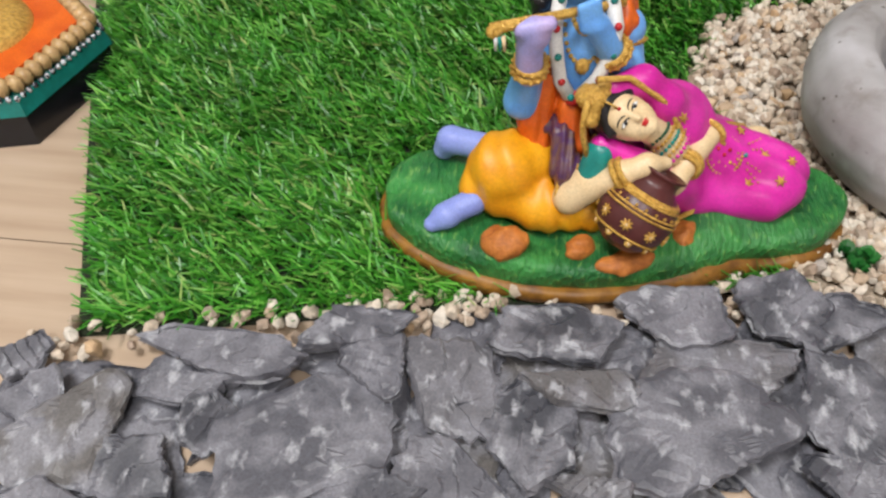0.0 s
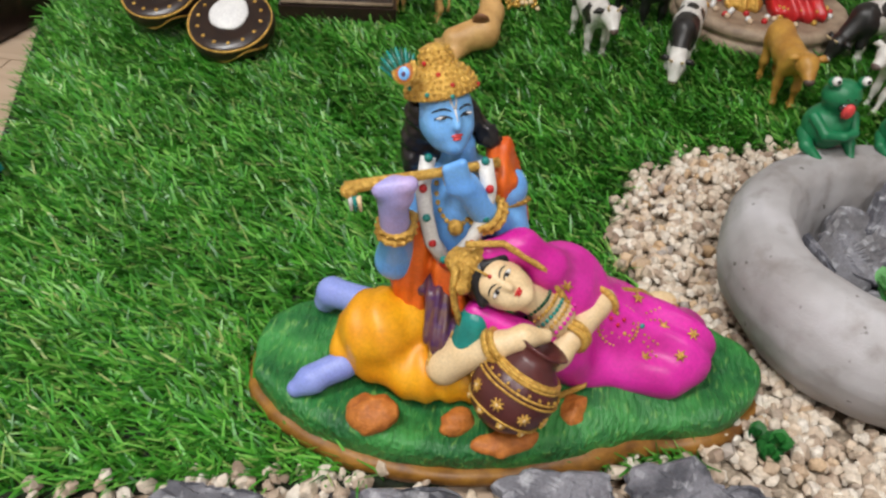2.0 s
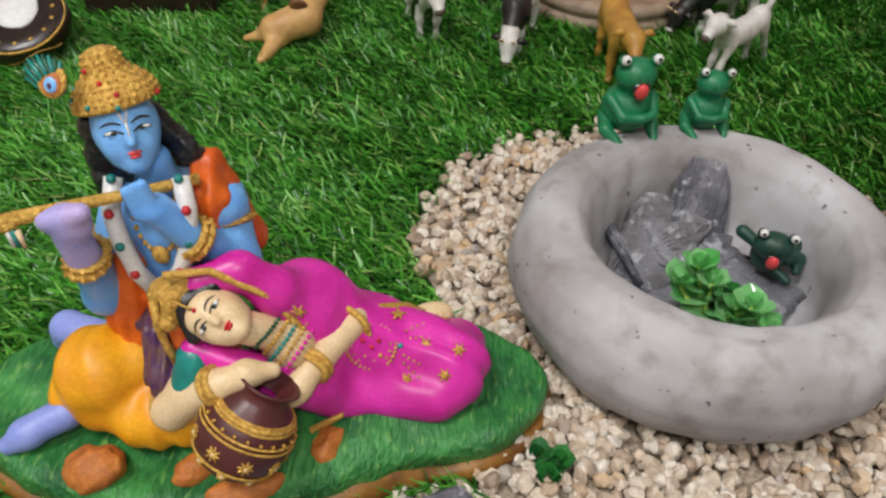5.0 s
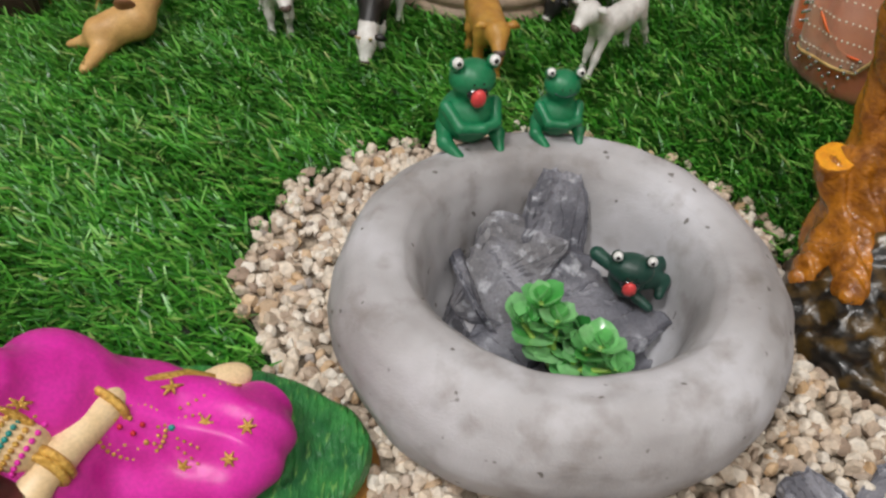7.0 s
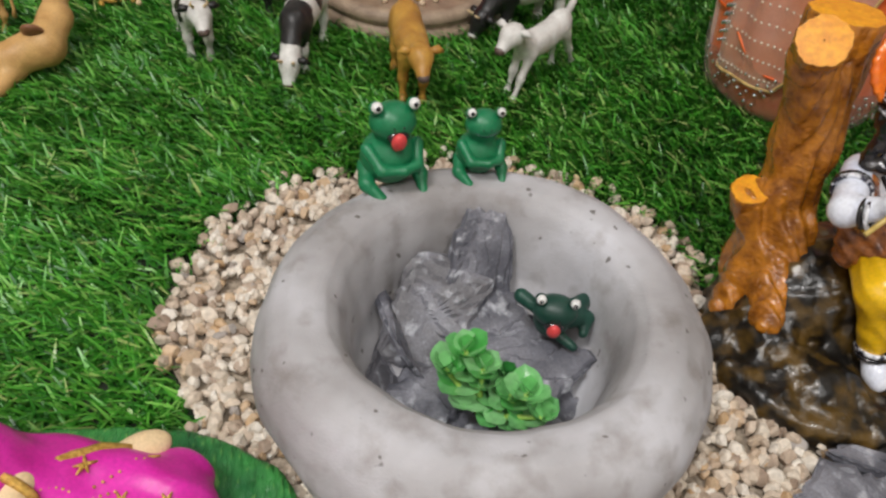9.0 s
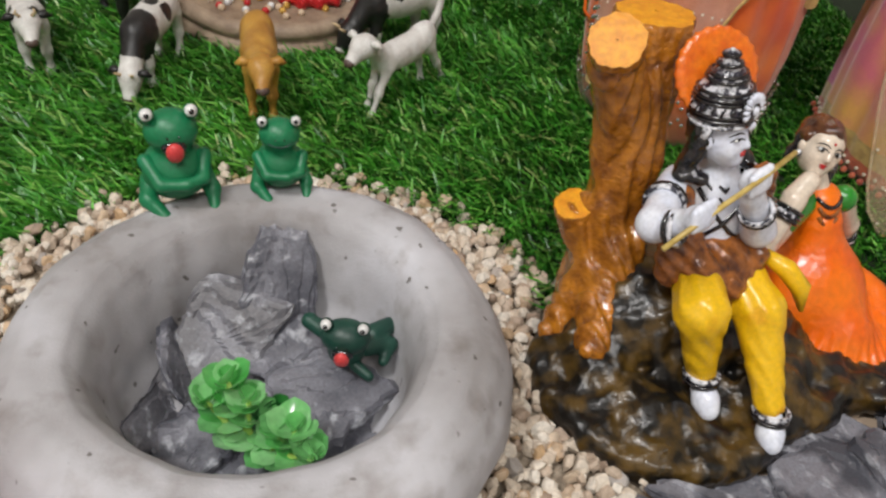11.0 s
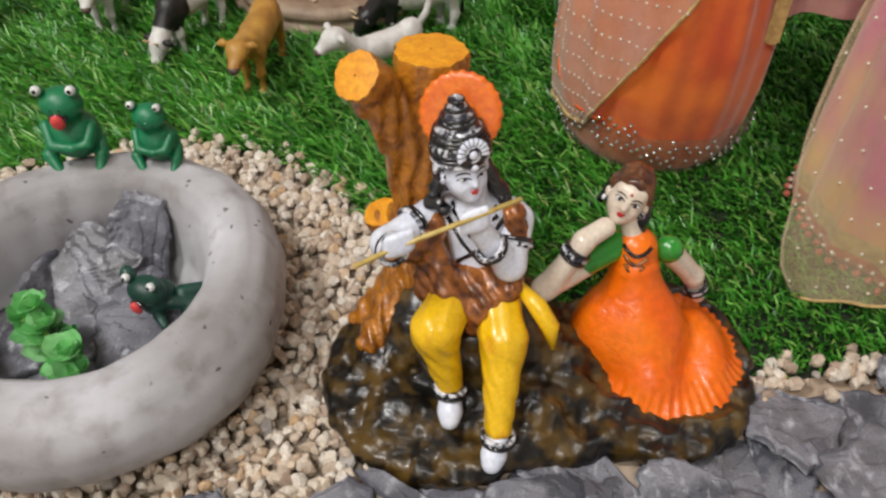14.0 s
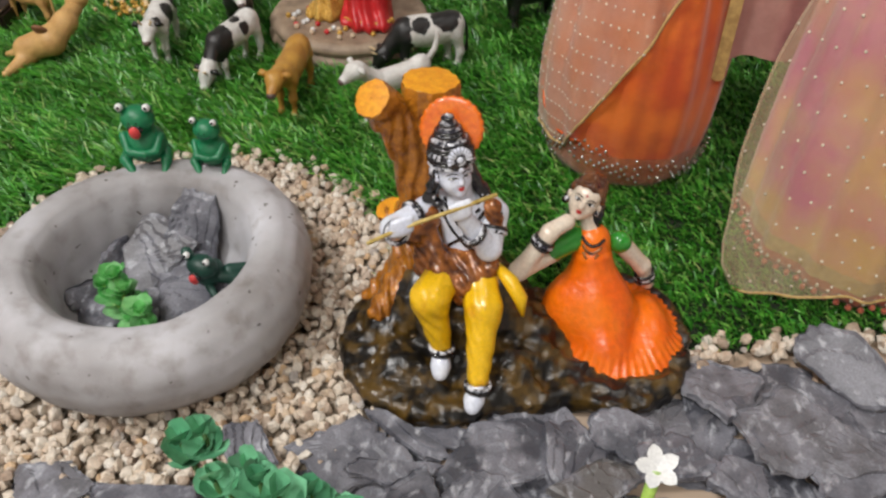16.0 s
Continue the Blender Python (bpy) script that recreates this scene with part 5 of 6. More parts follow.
    f.lathe(foot, [(0.0132, 0.0), (0.0140, 0.0022), (0.0138, 0.0050), (0.0146, 0.0070), (0.0138, 0.0098), (0.0122, 0.0122), (0.0126, 0.0138), (0.0106, 0.0165), (0.0082, 0.0188), (0.0088, 0.0204), (0.0066, 0.0228), (0.0046, 0.0248), (0.0052, 0.0264), (0.0030, 0.0288), (0.0032, 0.0306), (0.0004, 0.0326)], SILVER, 44, tilt)
    for h, r, m in ((0.0008, 0.0140, SILVER), (0.0036, 0.0143, JET), (0.0058, 0.0143, JET), (0.0112, 0.0133, JET), (0.0130, 0.0128, JET), (0.0152, 0.0120, JET), (0.0196, 0.0089, JET), (0.0218, 0.0080, JET), (0.0258, 0.0052, JET), (0.0298, 0.0034, JET)):
        f.ring(foot + h * tilt, tilt, r, 0.0010, m, 36, 6)
    for i in range(22):
        a = 2 * math.pi * i / 22
        side = tilt.orthogonal().normalized()
        o = math.cos(a) * side + math.sin(a) * tilt.cross(side)
        f.tube([foot + tilt * (0.0064 + 0.0008 * (i % 3)) + o * 0.0146, foot + tilt * 0.0100 + (o + 0.12 * tilt.cross(o)) * 0.0136], 0.0007, JET, 5)
    fan = spot(0, 0.0168, 0.0150)
    f.ball(fan - axes[1] * 0.0012, (0.0082, 0.0018, 0.0078), JET, 18, quat)
    for k in range(11):
        a = radians(-100 + 20 * k)
        f.tube([fan + axes[0] * 0.0030 * math.sin(a) + axes[2] * 0.0030 * math.cos(a), fan + axes[0] * 0.0080 * math.sin(a) + axes[2] * 0.0080 * math.cos(a)], [0.0006, 0.0012], PALE, 6)
    f.ball(fan + axes[1] * 0.0006, (0.0022, 0.0014, 0.0022), PALE, 10, quat)
    f.ring(fan + axes[1] * 0.0004, axes[1], 0.0034, 0.0007, SILVER, 18, 5)
    f.ball(spot(0, 0.0158, 0.0072), (0.0024, 0.0016, 0.0022), PALE, 10)
    for k in (-1, 1):
        f.ball(spot(0.0150 * k, 0.001, 0.006), (0.0026, 0.0026, 0.0040), SILVER, 8)
        f.sculpt([("ell", tuple(spot(0.0128 * k, 0.0005, -0.0005)), (0.0018, 0.0026, 0.0038), turn)], PALE, 0.0009, 0.001)
    f.tube([(0.4945, 0.3972, 0.1230), (0.5115, 0.4040, 0.1315), (0.5440, 0.4210, 0.1400), (0.5670, 0.4350, 0.1450)], 0.0013, STRAW, 8)
    # listening figure in a spread orange skirt
    skirt = [("ell", (0.661, 0.466, 0.012), (0.048, 0.052, 0.0125), (0, 0, 0)), ("ell", (0.650, 0.446, 0.021), (0.017, 0.022, 0.017), (0, 0, 10)), ("ell", (0.682, 0.468, 0.019), (0.013, 0.026, 0.014), (0, 0, 12)), ("cap", (0.640, 0.468, 0.025), (0.634, 0.476, 0.070), 0.027, 0.014), ("ell", (0.618, 0.462, 0.026), (0.013, 0.018, 0.024), (0, 0, 0)), ("ell", (0.640, 0.464, 0.032), (0.030, 0.024, 0.028), (0, 0, 0))]

    def pleat(p):
        d = p[:, :2] - (0.661, 0.466)
        a, r = np.arctan2(d[:, 1], d[:, 0]), np.linalg.norm(d / (0.92, 1.0), axis=1)
        return 0.0007 * np.sin(46 * a) * np.clip((r - 0.026) * 70, 0, 1) * np.clip((0.030 - p[:, 2]) * 80, 0, 1)

    f.sculpt(skirt, SKIRT, 0.0013, 0.012, pleat)
    for k in range(52):
        a = 2 * math.pi * k / 52 - 2.9
        if k < 44:
            c, s = math.cos(a), math.sin(a)
            f.ball((0.661 + 0.0480 * c, 0.466 + 0.0520 * s, 0.0115), (0.0030, 0.0030, 0.0020), SKIRT, 8)
    bust = [("cap", (0.634, 0.477, 0.066), (0.632, 0.480, 0.082), 0.0145, 0.0125), ("cap", (0.631, 0.480, 0.086), (0.625, 0.485, 0.102), 0.0062, 0.0058)]
    f.sculpt(bust[:1], SKIRT, 0.0012, 0.004)
    f.sculpt([("cap", (0.620, 0.478, 0.083), (0.606, 0.468, 0.078), 0.0088, 0.0082), ("ell", (0.651, 0.4845, 0.080), (0.0085, 0.0078, 0.0085), (0, 0, 0))], GREENG, 0.0012, 0.003)
    f.sculpt([bust[1], ("cap", (0.608, 0.469, 0.077), (0.585, 0.452, 0.068), 0.0072, 0.0068), ("cap", (0.585, 0.452, 0.068), (0.602, 0.462, 0.096), 0.0068, 0.0058), ("cap", (0.602, 0.464, 0.097), (0.6125, 0.4705, 0.1025), 0.0060, 0.0056), ("cap", (0.654, 0.486, 0.076), (0.671, 0.492, 0.055), 0.0070, 0.0062), ("cap", (0.671, 0.492, 0.055), (0.679, 0.497, 0.034), 0.0060, 0.0048)], IVORY, 0.0011, 0.003)
    axes = frame_of((0.93, -0.22, -0.26), (0.28, 0.28, 0.92))
    spot, on_face, turn, quat = carved_face(f, (0.6228, 0.4862, 0.1128), axes, 0.88, IVORY, EYEWHITE, JET, RED)
    f.ball(on_face(0, 0.0060), 0.0009, RED, 6)
    f.sculpt([("ell", tuple(spot(0, -0.0045, 0.0048)), (0.0124, 0.0118, 0.0134), turn), ("cap", tuple(spot(-0.002, 0.0085, 0.0125)), tuple(spot(-0.0118, 0.001, 0.005)), 0.0026, 0.0024), ("cap", tuple(spot(0.002, 0.0085, 0.0125)), tuple(spot(0.0118, 0.001, 0.004)), 0.0026, 0.0026), ("ell", tuple(spot(0.001, -0.010, 0.010)), (0.0100, 0.0080, 0.0080), turn)], HAIRBROWN, 0.0011, 0.003, lambda p: 0.0005 * np.sin(900 * p[:, 0]))
    f.sculpt([("cap", tuple(spot(0.0125, -0.002, -0.002)), tuple(spot(0.0150, -0.004, -0.018)), 0.0036, 0.0050), ("cap", tuple(spot(-0.0128, -0.003, 0.002)), tuple(spot(-0.0135, -0.005, -0.010)), 0.0028, 0.0030)], JET, 0.0011, 0.003, lambda p: 0.0009 * wobble(p, 500, 6, 2))
    f.ring(spot(0.001, -0.012, 0.0130), axes[2], 0.0068, 0.0022, SKIRT, 20, 6)
    for k in (-1, 1):
        f.ball(spot(0.0125 * k, 0.002, -0.002), (0.0018, 0.0024, 0.0034), IVORY, 8)
        f.ball(spot(0.0128 * k, 0.003, -0.0065), (0.0018, 0.0018, 0.0020), SILVER, 8)
    for c, nrm, r in (((0.5985, 0.4595, 0.0905), (0.5, 0.3, 0.9), 0.0070), ((0.6750, 0.4945, 0.0440), (0.3, 0.2, -0.9), 0.0064)):
        for d in (-0.0026, 0.0, 0.0026):
            f.ring(Vector(c) + d * Vector(nrm).normalized(), nrm, r, 0.0014, JET if d else SILVER, 18, 6)
    for row in range(3):
        f.tube([snap(bust, 0.004, (0.632 + (0.0075 - 0.0012 * row) * u, 0.43, 0.092 - 0.006 * row - 0.006 * (1 - u * u) + 0.02), (0.632 + (0.0075 - 0.0012 * row) * u, 0.480, 0.086 - 0.006 * row - 0.006 * (1 - u * u))) for u in np.linspace(-1, 1, 9)], 0.0013, COPPER if row else JET, 6)
    return f.thing("glossy_statue", "glossy statue of flute player seated by stump beside a listener", "statue")


stump_statue()

# ---- clay frogs ----


def frog(x, y, z, s, turn, clay, tongue, label, lying=False):
    """Seated clay frog facing -y at unit scale of about 5 cm."""
    f = Form()
    if lying:
        body = [("ell", (0, 0.004, 0.011), (0.011, 0.013, 0.011), (0, 0, 0)), ("ell", (0, -0.003, 0.024), (0.0130, 0.0105, 0.0095), (-20, 0, 0))]
        limbs = [("cap", (-0.010, -0.001, 0.022), (-0.020, 0.003, 0.026), 0.0040, 0.0045), ("cap", (0.010, 0.004, 0.010), (0.022, 0.012, 0.006), 0.0050, 0.0042), ("cap", (0.022, 0.012, 0.006), (0.020, 0.002, 0.003), 0.0042, 0.0030), ("cap", (0.006, -0.006, 0.006), (0.014, -0.010, 0.003), 0.0035, 0.0028), ("cap", (0.012, 0.014, 0.010), (0.020, 0.024, 0.008), 0.0060, 0.0050)]
        head_z, head_y, ex = 0.024, -0.003, 0.0095
    else:
        body = [("ell", (0, 0.002, 0.0155), (0.0155, 0.0140, 0.0150), (0, 0, 0)), ("cap", (0, 0.002, 0.024), (0, 0.0, 0.032), 0.0085, 0.0085), ("ell", (0, -0.001, 0.0385), (0.0120, 0.0108, 0.0100), (-10, 0, 0))]
        limbs = [("cap", (-0.012, 0.003, 0.010), (-0.0145, -0.007, 0.006), 0.0050, 0.0040), ("cap", (-0.0145, -0.007, 0.006), (-0.008, -0.0145, 0.000), 0.0038, 0.0030), ("cap", (0.012, 0.003, 0.010), (0.0150, -0.005, 0.006), 0.0050, 0.0040), ("cap", (0.0150, -0.005, 0.006), (0.0145, -0.0130, 0.000), 0.0036, 0.0026), ("cap", (-0.013, -0.002, 0.024), (-0.008, -0.0125, 0.017), 0.0036, 0.0032), ("cap", (-0.008, -0.0125, 0.017), (0.003, -0.0145, 0.0165), 0.0032, 0.0028), ("cap", (0.013, -0.002, 0.024), (0.011, -0.011, 0.017), 0.0036, 0.0030), ("cap", (0.011, -0.011, 0.017), (0.004, -0.0145, 0.0168), 0.0030, 0.0026)]
        head_z, head_y, ex = 0.0385, -0.001, 0.0095
    f.sculpt(body, clay, 0.0011, 0.002)
    f.sculpt(limbs, clay, 0.0011, 0.002)
    for sx in (-1, 1):
        f.ball((sx * ex, head_y - 0.002, head_z + 0.0095), 0.0036, clay, 12)
        f.ball((sx * ex, head_y - 0.0042, head_z + 0.0112), 0.0029, EYEWHITE, 14)
        f.ball((sx * ex, head_y - 0.0065, head_z + 0.0118), 0.0013, JET, 10)
        f.ball((sx * 0.0025, head_y - 0.0113, head_z + 0.0025), 0.0006, JET, 6)
    lip = [("ell", (0, head_y, head_z), (0.0122, 0.0110, 0.0100), (-10, 0, 0))]
    if tongue:
        f.ball((0, head_y - 0.0098, head_z - 0.0035), (0.0058, 0.0030, 0.0036), JET, 12)
        f.sculpt([("ell", (0, head_y - 0.0118, head_z - 0.0052), (0.0040, 0.0030, 0.0056), (14, 0, 0))], TONGUE, 0.0008, 0.001)
    else:
        f.tube([snap(lip, 0.002, (0.008 * u, -0.03, head_z - 0.0030 + 0.0020 * u * u), (0.006 * u, head_y, head_z - 0.0030 + 0.0020 * u * u)) for u in np.linspace(-1, 1, 9)], 0.0005, FROG_DARK, 6)
    ob = f.thing("frog_figurine", label, "frog", "clay frogs")
    ob.matrix_world = pose(x, y, z, 0, 0, turn) @ Matrix.Scale(s, 4)
    return ob


frog(0.2890, 0.5020, 0.0765, 1.04, 12, FROG, True, "green clay frog with red tongue out, on the bowl rim")
frog(0.3390, 0.5090, 0.0770, 0.84, 2, FROG, False, "small smiling green clay frog seated on the bowl rim")
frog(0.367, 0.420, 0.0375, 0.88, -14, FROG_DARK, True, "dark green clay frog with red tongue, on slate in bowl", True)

# ---- toy animals ----


def quadruped(name, x, y, z, turn, s, coat, label, head="up", patches=(), patch=None, horns=True, slim=1.0, tail_up=False, category="cow", splay=0.0):
    """Toy animal facing +x at about 10 cm long and 7 cm high, one moulded piece."""
    f = Form()
    trunk = [("cap", (-0.026, 0, 0.048), (0.024, 0, 0.047), 0.0165 * slim, 0.0160 * slim), ("ell", (0.0, 0, 0.043), (0.030, 0.0165 * slim, 0.0165 * slim), (0, 0, 0)), ("ell", (-0.030, 0, 0.050), (0.012, 0.0145 * slim, 0.014), (0, 0, 0))]
    legs = []
    for lx, ly, kx in ((0.026, 0.010, 0.003), (0.024, -0.010, -0.002), (-0.032, 0.010, -0.005), (-0.029, -0.010, 0.002)):
        ly *= slim
        kx += splay if lx > 0 else -splay
        legs += [("cap", (lx, ly, 0.040), (lx + kx, ly, 0.021), 0.0072 * slim, 0.0044 * slim), ("cap", (lx + kx, ly, 0.021), (lx + kx * (1.8 if splay else 0.3), ly, 0.003), 0.0040 * slim, 0.0034 * slim), ("cap", (lx + kx * (1.8 if splay else 0.3), ly, 0.002), (lx + kx * (1.8 if splay else 0.3) + 0.003, ly, 0.0015), 0.0040 * slim, 0.0034 * slim)]
    if head == "up":
        n0, n1, hd, mz = (0.030, 0, 0.052), (0.047, 0, 0.066), (0.052, 0, 0.067), (0.066, 0, 0.059)
    elif head == "level":
        n0, n1, hd, mz = (0.030, 0, 0.050), (0.048, 0, 0.056), (0.053, 0, 0.057), (0.067, 0, 0.049)
    else:
        n0, n1, hd, mz = (0.030, 0, 0.045), (0.049, 0.002, 0.026), (0.053, 0.003, 0.021), (0.062, 0.004, 0.008)
    n0, n1, hd, mz = map(np.array, (n0, n1, hd, mz))
    neck = [("cap", n0, n1, 0.0125 * slim, 0.0085), ("ell", hd, (0.0095, 0.0085, 0.0085), (0, 0, 0)), ("cap", hd, mz, 0.0078, 0.0052)]
    skin = lambda p: 0.0005 * wobble(p, 260, 7, 2)
    whole = trunk + legs + neck
    v, fc = blob(whole, 0.0014, 0.006, skin)
    mid = v[fc].mean(1)
    spots = np.zeros(len(fc), bool)
    for c, r in patches:
        spots |= np.linalg.norm((mid - np.array(c)) / (1, 1, 1.2), axis=1) + 0.002 * wobble(mid, 350, 9, 2) < r
    f.add(v, fc[~spots].tolist(), coat)
    if spots.any():
        f.add(v, fc[spots].tolist(), patch)
    fw = (mz - hd) / np.linalg.norm(mz - hd)
    upv = np.array((-fw[2], 0, fw[0]))
    for sy in (-1, 1):
        base = hd + upv * 0.004 - fw * 0.003
        f.tube([base + (0, sy * 0.007, 0), base + (-0.001, sy * 0.013, 0.0005), base + (-0.002, sy * 0.018, -0.002)], [0.0022, 0.0038, 0.0010], patch or coat, 8)
        f.ball(hd + fw * 0.004 + upv * 0.003 + (0, sy * 0.0072, 0), 0.0014, JET, 8)
        if horns:
            f.tube([hd + upv * 0.008 + (0, sy * 0.004, 0), hd + upv * 0.013 + (0, sy * 0.007, 0), hd + upv * 0.017 + (0, sy * 0.006, 0)], [0.0016, 0.0012, 0.0004], CREAM, 6)
    f.ball(mz + fw * 0.002, (0.0046, 0.0050, 0.0042), NOSE, 12)
    if tail_up:
        f.tube([(-0.040, 0, 0.056), (-0.048, 0, 0.066), (-0.051, 0.001, 0.080), (-0.048, 0.002, 0.088)], [0.0040, 0.0034, 0.0030, 0.0012], coat, 8)
    else:
        f.tube([(-0.041, 0, 0.056), (-0.046, 0.001, 0.046), (-0.047, 0.002, 0.028), (-0.046, 0.003, 0.018)], [0.0022, 0.0016, 0.0016, 0.0030], patch or coat, 8)
    ob = f.thing(name, label, category, "toy farm animals")
    ob.matrix_world = pose(x, y, z, 0, 0, turn) @ Matrix.Scale(s, 4)
    return ob


G = 0.004
spotted = [((0.0, 0.015, 0.052), 0.013), ((-0.03, -0.012, 0.05), 0.014), ((0.050, 0.0, 0.076), 0.008), ((0.02, -0.014, 0.045), 0.010), ((-0.03, 0.014, 0.055), 0.010), ((0.036, 0.010, 0.062), 0.008)]
belted = [((0.030, 0.0, 0.048), 0.021), ((-0.006, 0.0, 0.064), 0.007), ((-0.008, 0.014, 0.052), 0.007), ((-0.008, -0.014, 0.052), 0.007), ((-0.044, 0.0, 0.05), 0.010)]
pied = [((0.038, 0.0, 0.040), 0.024), ((0.054, 0.0, 0.018), 0.014), ((-0.020, 0.0, 0.056), 0.018), ((0.010, 0.012, 0.060), 0.010)]
quadruped("toy_cow", 0.149, 0.786, G, -74, 0.92, COWHIDE, "white toy cow with black spots standing on the turf", "level", spotted, COWBLACK, slim=0.82)
quadruped("toy_cow", 0.240, 0.770, G, -106, 0.92, COWHIDE, "white toy cow with black belt grazing on the turf", "down", belted, COWBLACK, slim=0.82)
quadruped("toy_cow", 0.205, 0.865, G, -60, 0.95, COWBLACK, "black toy cow with white face standing behind the others", "up", [((0.060, 0, 0.062), 0.010)], COWHIDE)
quadruped("toy_calf", 0.323, 0.722, G, -87, 0.95, CALF, "glossy brown toy calf looking ahead", "level", horns=False, slim=0.8, category="calf")
quadruped("toy_goat", 0.431, 0.728, G, 224, 0.90, COWHIDE, "small white toy goat kid with raised tail", "up", horns=False, slim=0.66, tail_up=True, category="goat", splay=0.008)
quadruped("toy_cow", 0.440, 0.826, G, 206, 0.95, COWHIDE, "black and white toy cow grazing beside the wooden stand", "down", pied, COWBLACK)
quadruped("toy_cow", 0.540, 0.960, G, 215, 1.0, COWBLACK, "black toy cow with white legs far back on the turf", "level", [((0.0, 0, 0.028), 0.012)], COWHIDE)


def toy_dog():
    f = Form()
    body = [("cap", (0.020, 0.728, 0.022), (0.046, 0.735, 0.030), 0.0135, 0.0155), ("cap", (0.046, 0.735, 0.032), (0.052, 0.760, 0.040), 0.0135, 0.012), ("cap", (0.024, 0.722, 0.016), (0.014, 0.692, 0.010), 0.0085, 0.0042), ("cap", (0.016, 0.728, 0.018), (-0.006, 0.728, 0.012), 0.0070, 0.0036), ("cap", (0.050, 0.760, 0.040), (0.046, 0.790, 0.044), 0.011, 0.009), ("cap", (0.030, 0.740, 0.015), (0.000, 0.752, 0.008), 0.006, 0.004)]
    f.sculpt(body, DOGTAN, 0.0014, 0.006, lambda p: 0.0005 * wobble(p, 200, 3))
    p = snap(body, 0.006, (0.040, 0.60, 0.15), (0.043, 0.740, 0.036))
    f.ball(p + (0, 0.001, -0.0006), (0.0085, 0.0040, 0.0110), DOGBROWN, 16, Euler((radians(40), 0, 0)))
    f.sculpt([("ell", (0.046, 0.797, 0.050), (0.011, 0.014, 0.011), (0, 0, 0)), ("cap", (0.046, 0.80, 0.048), (0.030, 0.806, 0.044), 0.008, 0.005)], DOGTAN, 0.0014, 0.005)
    return f.thing("toy_dog", "tan toy dog with a brown patch lying on the turf", "dog", "toy farm animals")


toy_dog()
quadruped("toy_dog", -0.030, 0.815, G, 170, 0.75, DOGTAN, "tan toy dog standing on the turf", "level", horns=False, slim=0.7, category="dog")

# ---- turned wooden stand with a robed figurine ----


def stand():
    f = Form()
    f.lathe((0.335, 0.885, 0.0), [(0.086, 0.0), (0.092, 0.004), (0.094, 0.010), (0.090, 0.014), (0.087, 0.016), (0.090, 0.019), (0.092, 0.024), (0.088, 0.029), (0.082, 0.031), (0.080, 0.0295), (0.010, 0.0295)], TURNED, 96, shape=lambda a, h: 1 + 0.006 * math.sin(9 * a + 1), top=True)
    return f.thing("display_stand", "round turned wooden display stand with a grooved edge", "stand")


def robed_figures():
    f = Form()
    wave = lambda p: 0.0022 * np.sin(420 * p[:, 0] + 3 * wobble(p, 40, 2)) 
    f.sculpt([("cap", (0.362, 0.868, 0.036), (0.360, 0.885, 0.13), 0.027, 0.016), ("ell", (0.366, 0.852, 0.036), (0.030, 0.020, 0.010), (0, 0, 0))], RED, 0.002, 0.01, wave)
    f.sculpt([("cap", (0.314, 0.875, 0.036), (0.318, 0.890, 0.13), 0.018, 0.014), ("ell", (0.312, 0.862, 0.034), (0.020, 0.014, 0.008), (0, 0, 0))], GOLD, 0.002, 0.01, wave)
    for i in range(34):
        a = random.Random(i).uniform(3.3, 6.1)
        r = random.Random(i + 90).uniform(0.045, 0.072)
        f.ball((0.335 + r * math.cos(a), 0.885 + r * math.sin(a), 0.0315), 0.0034, (WHITE, PEBBLE, GOLD, RED)[i % 4], 6)
    for k in range(16):
        a = math.pi + math.pi * k / 15
        f.ball((0.365 + 0.028 * math.cos(a), 0.856 + 0.018 * math.sin(a), 0.040), 0.0022, GOLD, 6)
    return f.thing("robed_figurine", "pair of robed figurines in red and gold on a wooden stand", "figurine")


stand()
robed_figures()

# ---- decorated lamp dish: dark petals with wax ----


def lamp_dish():
    top = empty_thing("candle_dish", 0, 0, 0, "dark brown lacquered petal dish with gold trim and white wax", "candle dish")
    for i, (x, y, r) in enumerate(((-0.186, 0.700, 0.040), (-0.262, 0.728, 0.037))):
        f = Form()
        f.lathe((x, y, 0.006), [(r * 0.75, 0.0), (r * 0.95, 0.006), (r, 0.014), (r * 0.97, 0.021), (r * 0.90, 0.024), (r * 0.55, 0.0225), (0.0005, 0.0215)], LACQUER, 48, shape=lambda a, h: 1 + 0.025 * math.sin(3 * a + 1))
        petal = f.part("petal", top)
        w = Form()
        w.sculpt([("ell", (x - 0.002, y + 0.006, 0.029), (r * 0.45, r * 0.50, 0.0045), (0, 0, 20))], WAX, 0.0012, 0.002, lambda p: 0.0012 * wobble(p, 130, 4, 2))
        w.part("wax", petal, "white wax filling")
        t = Form()
        t.ring((x, y, 0.0275), (0, 0, 1), r * 0.955, 0.0012, GOLD, 48, 6)
        t.part("trim", petal, "thin gold painted trim")
        for k in range(14):
            a = 2 * math.pi * k / 14
            d = Form()
            d.ball((x + r * 0.74 * math.cos(a), y + r * 0.74 * math.sin(a), 0.0297), (0.0019, 0.0019, 0.0010), GOLD, 8)
            d.part("dot", petal, "gold painted dot")
        s = Form()
        s.tube([(x + r * (0.97 * math.cos(b)), y + r * 0.97 * math.sin(b), 0.019 + 0.004 * math.sin(5 * b)) for b in np.linspace(3.6, 5.9, 24)], 0.0010, GOLD, 6)
        s.part("scroll", petal, "gold painted scroll")
    top.matrix_world = pose(-0.2, 0.665, 0.004) @ pose(0, 0, 0, 24) @ pose(0.2, -0.665, -0.004)
    return top


lamp_dish()


